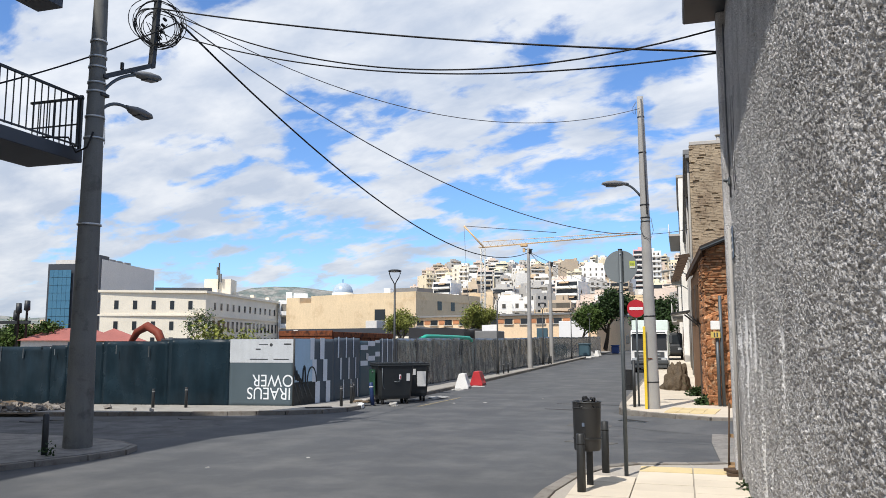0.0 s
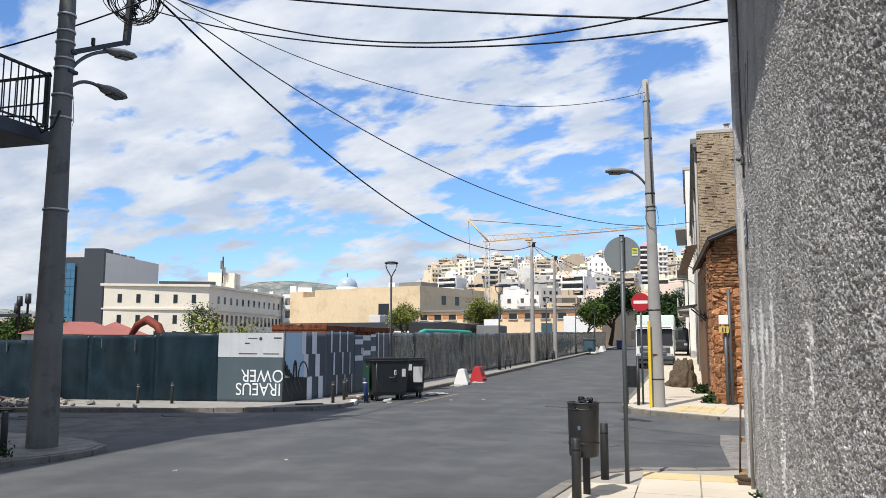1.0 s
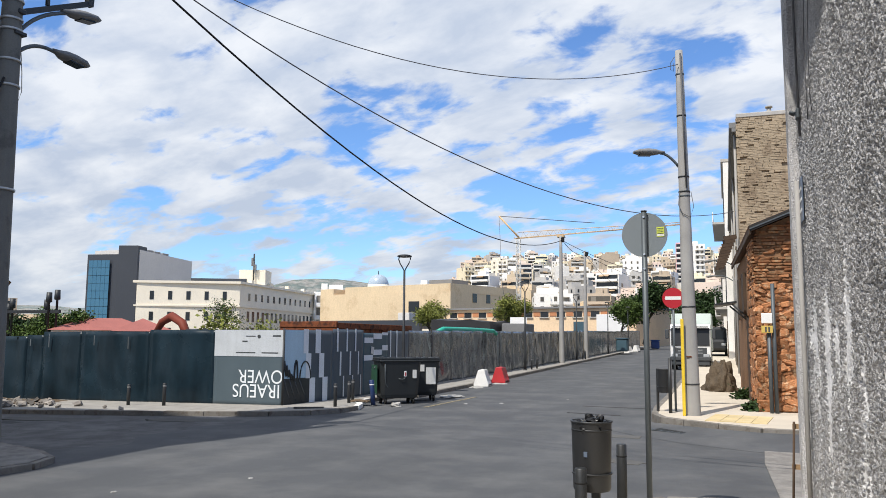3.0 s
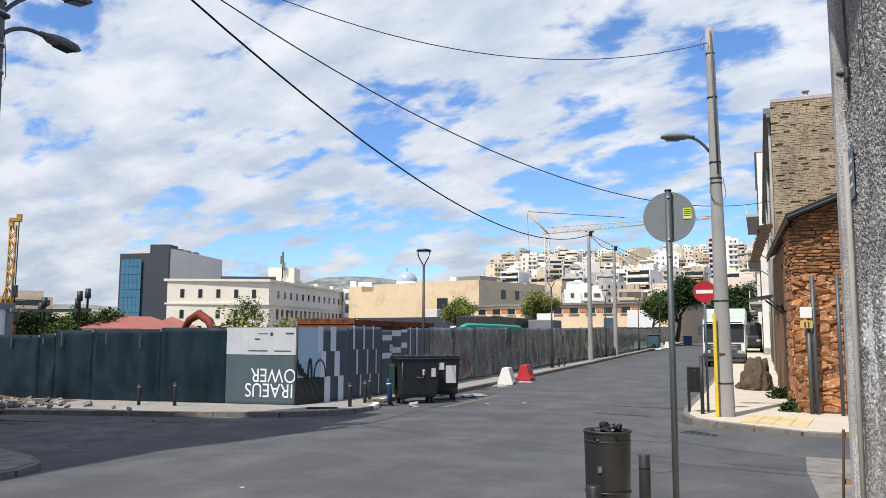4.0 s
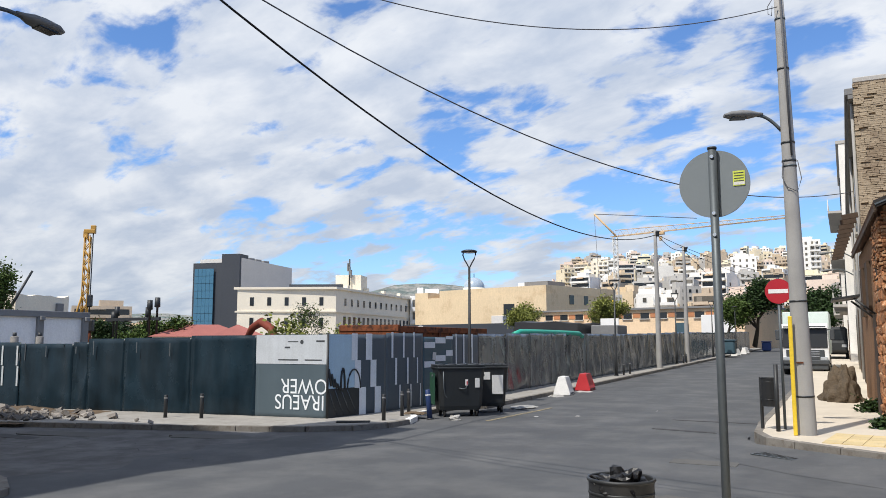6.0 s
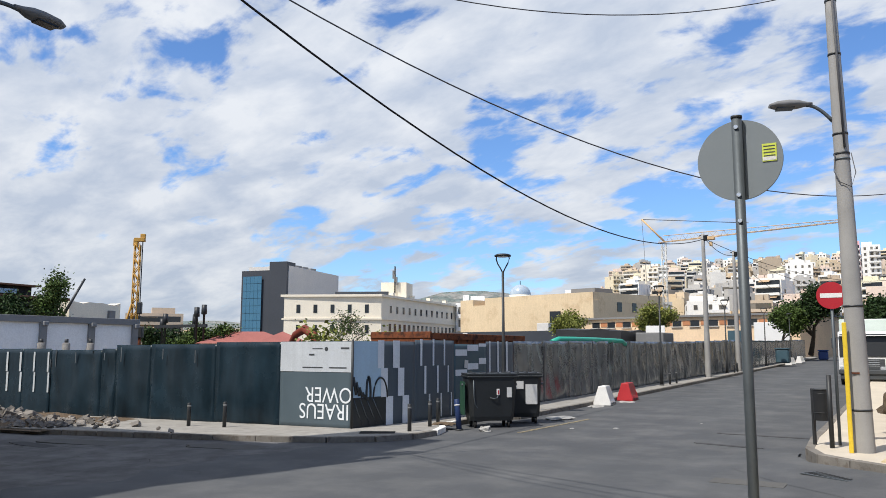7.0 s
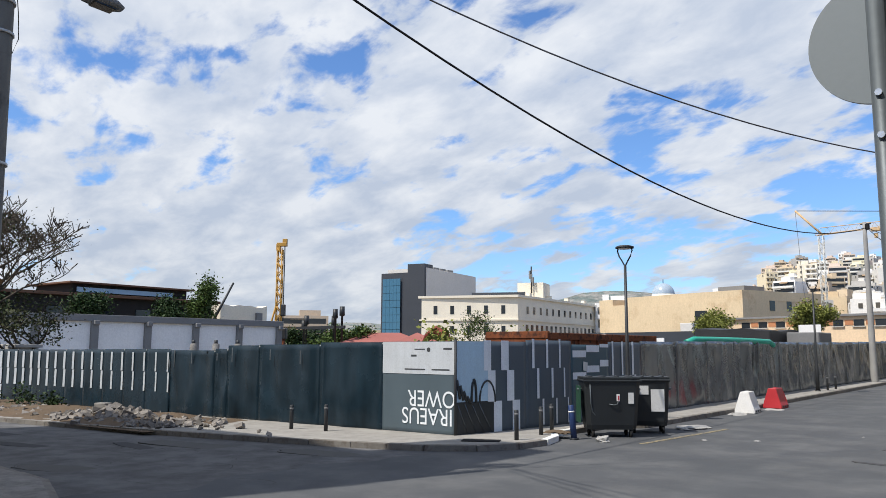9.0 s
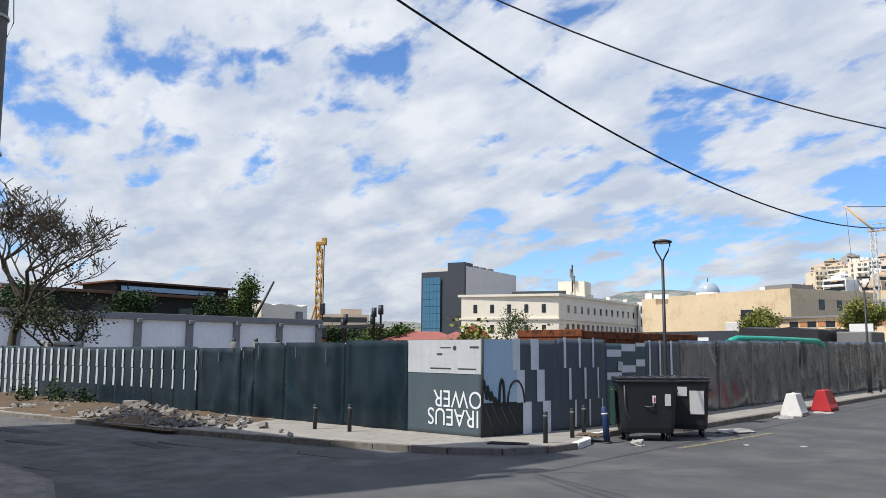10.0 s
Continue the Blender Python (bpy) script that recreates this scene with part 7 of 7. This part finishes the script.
# ---- apartment blocks up the hill ----
def apartment(x, y, z, w, d, floors, material, rnd, rz, label="pale apartment block with stacked balconies on the hill", group="apartment blocks on the hill"):
    """A flat-roofed block; its windows, loggia shade strips and balcony fronts are small pieces in the far view."""
    ob = thing("apartment_block", (x, y, z), label, "apartment block", group, rz=rz)
    h = floors * 3.0
    wall, panes_and_shade, fronts = bmesh.new(), bmesh.new(), bmesh.new()
    slab(wall, (0, 0, h / 2 - 3), (w, d, h + 6))
    slab(wall, (rnd.uniform(-0.25, 0.25) * w, 0.1 * d, h + 1.3), (w * rnd.uniform(0.2, 0.6), d * rnd.uniform(0.3, 0.6), 2.7))
    slab(wall, (0, -d / 2 + 0.1, h + 0.35), (w, 0.2, 0.7))
    for k in range(rnd.choice((0, 1, 2, 3))):
        slab(wall, (rnd.uniform(-0.4, 0.4) * w, rnd.uniform(-0.3, 0.3) * d, h + 1.0), (rnd.uniform(0.8, 2.0), rnd.uniform(0.8, 2.0), rnd.uniform(1.5, 3.6)))
    style = rnd.random()
    side = rnd.choice((-1, 1))
    blank = style > 0.88
    for f in range(floors):
        zz = 3.0 * f + 1.6
        if style < 0.74:
            bw = w * (0.94 if style < 0.56 else 0.56)
            bx = 0 if style < 0.56 else side * w * 0.19
            slab(fronts, (bx, -d / 2 - 0.75, zz - 1.05), (bw, 1.5, 0.95))
            # a full-width dark strip stands for the loggia's glass and the shade in it
            if style < 0.5:
                slab(panes_and_shade, (bx, -d / 2 - 0.01, zz + 0.3), (bw * 0.96, 0.16, 1.75))
            n = max(2, int(bw / 2.6))
            for k in range(n):
                slab(panes_and_shade, (bx - bw / 2 + bw * (k + 0.5) / n, -d / 2 - 0.02, zz + 0.25), (bw / n * rnd.uniform(0.3, 0.6), 0.2, 1.6))
            if rnd.random() < 0.4:
                slab(fronts, (bx + bw * rnd.uniform(-0.3, 0.3), -d / 2 - 0.9, zz + 0.9), (bw * 0.3, 1.2, 0.1), None)
            if rnd.random() < 0.5:
                slab(fronts, (bx + bw * rnd.choice((-0.5, 0.5, 0.0)), -d / 2 - 0.6, zz), (0.15, 1.2, 2.4))
            if style >= 0.56:
                slab(panes_and_shade, (-side * w * 0.3, -d / 2 - 0.02, zz + 0.2), (1.1, 0.2, 1.4))
        elif not blank:
            n = max(2, int(w / 2.7))
            for k in range(n):
                slab(panes_and_shade, (-w / 2 + w * (k + 0.5) / n, -d / 2 - 0.02, zz + 0.1), (rnd.uniform(0.7, 1.2), 0.2, 1.3))
        else:
            if rnd.random() < 0.4:
                slab(panes_and_shade, (side * w * 0.3, -d / 2 - 0.02, zz), (0.7, 0.2, 0.7))
        for s in (-1, 1):
            if rnd.random() < 0.55:
                slab(panes_and_shade, (s * w / 2, -d * 0.2, zz + 0.1), (0.2, 1.2, 1.4))
    part("wall", wall, material, ob)
    part("window_band", panes_and_shade, M["shutter"] if rnd.random() < 0.6 else M["window_dark"], ob)["kind"] = "stuff"
    if style < 0.5 and rnd.random() < 0.6:
        shades = bmesh.new()
        for f in range(floors):
            if rnd.random() < 0.6:
                slab(shades, (0, 0, 0), (w * rnd.uniform(0.2, 0.45), 1.5, 0.08), pose(rnd.uniform(-0.22, 0.22) * w, -d / 2 - 1.1, 3.0 * f + 2.5, 32, 0, 0))
        part("awning", shades, M["awning"], ob)["kind"] = "stuff"
    if style < 0.74:
        part("balcony_front", fronts, M["balcony_white"] if rnd.random() < 0.6 else material, ob)["kind"] = "stuff"
    else:
        fronts.free()
    return ob


rnd = random.Random(5)
for k in range(17):
    d0 = 262 + 35 * k
    az = -2.5
    az1 = 21.5 - 0.22 * k
    while az < az1:
        w = rnd.uniform(6.5, 12.5)
        stepa = math.degrees(w / d0) * rnd.uniform(1.05, 1.7)
        a = radians(az + stepa / 2)
        dd = d0 + rnd.uniform(-14, 14)
        x, y = -dd * math.sin(a), dd * math.cos(a)
        nf = 4 + rnd.choice((-1, 0, 0, 1, 1, 2)) + (2 if rnd.random() < 0.07 else 0)
        apartment(x, y, hill_level(x, y), w, rnd.uniform(9, 13), nf, rnd.choice(APARTMENTS), rnd, math.degrees(a) + rnd.uniform(-30, 30))
        az += stepa


def at_az(az, d):
    return 0.4 - d * math.sin(radians(az)), 7.8 + d * math.cos(radians(az))


x, y = at_az(2.75, 470)
apartment(x, y, 30, 6.5, 10.0, 9, M["pink"], random.Random(2), 4, "tall pink apartment tower on the hill")
x, y = at_az(1.75, 471)
apartment(x, y, 29, 9.0, 10.0, 9, APARTMENTS[3], random.Random(1), 4, "tall white apartment tower with stacked balconies")
x, y = at_az(6.0, 450)
apartment(x, y, 28, 13.0, 10.0, 6, APARTMENTS[3], random.Random(3), 6, "tall white apartment tower with stacked balconies")
x, y = at_az(15.7, 520)
apartment(x, y, 38, 11.0, 9.0, 5, M["cream"], random.Random(14), 12, "plain cream apartment tower on the hill")
x, y = at_az(18.2, 215)
apartment(x, y, 0, 5.5, 8.0, 3, M["terracotta"], random.Random(11), 14, "terracotta-sided house among pale blocks", "houses below the hill")
x, y = at_az(17.0, 222)
apartment(x, y, 0, 9.0, 8.0, 3, APARTMENTS[1], random.Random(19), 14, "pale balconied house below the hill", "houses below the hill")
x, y = at_az(14.0, 230)
apartment(x, y, 0, 11.0, 8.0, 3, APARTMENTS[2], random.Random(29), 10, "blank beige house below the hill", "houses below the hill")
x, y = at_az(9.0, 232)
apartment(x, y, 0, 10.0, 8.0, 3, APARTMENTS[3], random.Random(39), 8, "white house below the hill", "houses below the hill")
x, y = at_az(3.6, 250)
apartment(x, y, 0, 22.0, 10.0, 5, M["tan"], random.Random(37), 3, "large blank tan wall of an apartment block", "houses below the hill")
# taller houses standing right behind the long shed
row_rnd = random.Random(61)
az = 2.2
while az < 20.5:
    w = row_rnd.uniform(7.0, 12.0)
    dd = row_rnd.uniform(235, 300)
    stepa = math.degrees(w / dd) * row_rnd.uniform(1.0, 1.25)
    x, y = at_az(az + stepa / 2, dd)
    apartment(x, y, hill_level(x, y), w, 9.0, row_rnd.choice((3, 4, 4, 5, 5)), row_rnd.choice((APARTMENTS[0], APARTMENTS[2], APARTMENTS[4], APARTMENTS[5], APARTMENTS[2], APARTMENTS[6], APARTMENTS[1], M["tan"])), row_rnd, az + row_rnd.uniform(-14, 14), "beige apartment house behind a long ochre shed", "houses below the hill")
    az += stepa
# lower town along the horizon
for k in range(60):
    az = rnd.uniform(22, 76)
    dd = rnd.uniform(260, 480) if az < 66 else rnd.uniform(300, 420)
    x, y = at_az(az, dd)
    block = apartment(x, y, 0, rnd.uniform(9, 20), rnd.uniform(9, 14), rnd.choice((2, 3, 3, 4)) if az > 36 else rnd.choice((3, 4, 5)), rnd.choice(APARTMENTS), rnd, az + rnd.uniform(-20, 20), "pale low block in the distant town", "distant town blocks")
x, y = at_az(27.6, 190)
apartment(x, y, 0, 14.0, 10.0, 4, APARTMENTS[3], random.Random(4), 27, "white apartment block behind a tan building")

# far ridge
rv, rf = [], []
N = 70
for k in range(N + 1):
    az = -15 + 110 * k / N
    ridge = 2.75 + 1.35 * math.exp(-((az - 29) / 5.5) ** 2) + 0.7 * math.exp(-((az - 20) / 9) ** 2) + 0.16 * noise.noise(Vector((az * 0.35, 1, 5))) + 0.06 * noise.noise(Vector((az * 1.5, 4, 5)))
    ridge = ridge - 0.75 * min(1.0, max(0.0, (az - 34) / 10))
    for d, f in ((1300, 0.0), (1450, 0.6), (1600, 1.0), (2000, 0.6)):
        x, y = at_az(az, d)
        rv.append((x, y, 1600 * math.tan(radians(ridge)) * f - 2))
for k in range(N):
    for j in range(3):
        a = k * 4 + j
        rf.append((a, a + 1, a + 5, a + 4))
tagged(new("far_ridge", raw_mesh("far_ridge", rv, rf, M["far_hill"], True)), "long low grey-green ridge on the horizon", "hill", kind="structure")

# ---- trees ----
tree((-42.0, 21.4, -0.3), 10.8, 12.0, "half-bare tree with a few olive leaves behind a hoarding", 12, "leaf_olive", per=3, leaf_size=0.15, depth=6, bare=0.88, trunk=0.085, low=0.12, clump=0.3)
tree((-41.0, 23.0, -0.3), 5.2, 6.0, "leafy olive shrub under a half-bare tree", 13, "leaf_olive", per=12, leaf_size=0.17, depth=4, bare=0.45, trunk=0.1, low=0.25, name="shrub")
x, y = at_az(24.8, 62)
tree((-28.5, 80.0, 0), 5.7, 5.4, "round yellow-green tree behind a hoarding", 21, "leaf_yellow", per=22, leaf_size=0.2, low=0.2, trunk=0.12, clump=0.26)
tree((-20.6, 80.0, 0), 6.4, 5.4, "leafy yellow-green tree behind a hoarding", 22, "leaf_yellow", per=22, leaf_size=0.2, low=0.2, trunk=0.12, clump=0.26)
tree((-8.0, 95.0, 0.7), 6.8, 6.4, "dense dark green street tree", 23, "leaf_dark", per=34, leaf_size=0.28, low=0.24, trunk=0.2, clump=0.42)
tree((-10.4, 92.0, 0.6), 4.6, 4.0, "small green street tree", 24, "leaf", per=30, leaf_size=0.25, low=0.3, trunk=0.1, clump=0.4)
tree((-35.5, 53.0, -0.3), 5.0, 3.4, "slender young tree with thin leaves", 26, "leaf", per=6, leaf_size=0.15, low=0.25, trunk=0.05, bare=0.45, clump=0.3)
for k, (az, d, h, w, leaf, label) in enumerate(((65.5, 100, 8.4, 6.0, "leaf_dark", "dark bushy tree behind a yard wall"), (60.2, 105, 8.8, 6, "leaf_dark", "dark bushy tree behind a yard wall"), (48.6, 117, 4.3, 5, "leaf_dark", "dark bushy tree behind a yard wall"), (58.2, 107, 11.8, 5.0, "leaf", "taller green tree behind a yard wall"),
                                                (51.0, 120, 4.9, 7, "leaf_dark", "dark tree behind a drilling site"), (49.2, 100, 4.8, 6, "leaf", "green bush beside red roofs"), (46.6, 100, 4.6, 4, "leaf", "green bush beside red roofs"), (71.9, 95, 8.6, 8, "leaf_dark", "dark bushy tree behind a yard wall"), (1.0, 105, 8.5, 8, "leaf_dark", "dark tree behind lorries"))):
    x, y = at_az(az, d)
    tree((x, y, -0.4), h, w, label, 40 + k, leaf, per=24, leaf_size=0.36, low=0.34, trunk=0.16, clump=0.55, bare=0.6 if h > 11 else 0.0)
for x, y, r, s in ((-20.0, 31.0, 0.9, 31), (-26.0, 44.0, 1.0, 32)):
    w = weed((0, 0, 0), r, "yellow-green shrub tip above a hoarding", s, "leaf_yellow", 90, 0.2)
    w.location = (x, y, 1.6)

# ---- stones and bricks of the old gable, one by one ----
brick_shapes = [unit_mesh("brick", 0.12, M["brick"], 0.17, 60 + k) for k in range(9)]
stone_shapes = [unit_mesh("stone", 0.17, M["stone"], 0.2, 70 + k) for k in range(8)]
rnd = random.Random(9)
z, row = 2.95, 0
count = 0
while z < 5.3:
    h = rnd.uniform(0.055, 0.085)
    x = 0.0 - rnd.uniform(0, 0.2)
    while x < 2.3:
        w = rnd.uniform(0.12, 0.4)
        x0 = max(x, 0.0)
        if z + h < gable_top((x0 + x + w) / 2) - 0.05 and rnd.random() > 0.09 and count < 300:
            piece("brick", rnd.choice(brick_shapes), gable, ((x0 + x + w) / 2, 0.105 - rnd.random() * 0.025, z + h / 2), (rnd.uniform(-0.03, 0.03), rnd.uniform(-0.025, 0.025), rnd.uniform(-0.04, 0.04)), (x + w - x0 - 0.014, 0.13, h - 0.014))
            count += 1
        x += w
    z += h
    row += 1
z, row = 0.02, 0
while z < 2.93:
    h = rnd.uniform(0.09, 0.17)
    x = 0.0 - rnd.uniform(0, 0.25)
    while x < 2.4:
        w = rnd.choice((rnd.uniform(0.1, 0.22), rnd.uniform(0.16, 0.36)))
        if rnd.random() < 0.07:
            x += w * 0.5
            continue
        x0 = max(x, -0.02)
        piece("stone", rnd.choice(stone_shapes), gable, ((x0 + x + w) / 2, 0.125 - rnd.random() * 0.045, z + h / 2), (rnd.uniform(-0.15, 0.15), rnd.uniform(-0.4, 0.4), rnd.uniform(-0.15, 0.15)), (x + w - x0 + 0.015, rnd.uniform(0.13, 0.19), h * rnd.uniform(0.85, 1.35)))
        x += w
    z += h * 0.97
    row += 1
# street side of the corner: stone quoins and brick courses
z, row = 0.02, 0
while z < 4.1:
    h = rnd.uniform(0.16, 0.26) if z < 2.9 else rnd.uniform(0.08, 0.10)
    y = 0.1
    while y < 2.2:
        w = rnd.uniform(0.25, 0.5)
        piece("stone" if z < 2.9 else "brick", rnd.choice(stone_shapes if z < 2.9 else brick_shapes), west_wall, (0.05 - rnd.random() * 0.03, y + w / 2, z + h / 2), (rnd.uniform(-0.05, 0.05), 0, rnd.uniform(-0.05, 0.05)), (0.15, w - 0.02, h - 0.016))
        y += w
    z += h
    row += 1
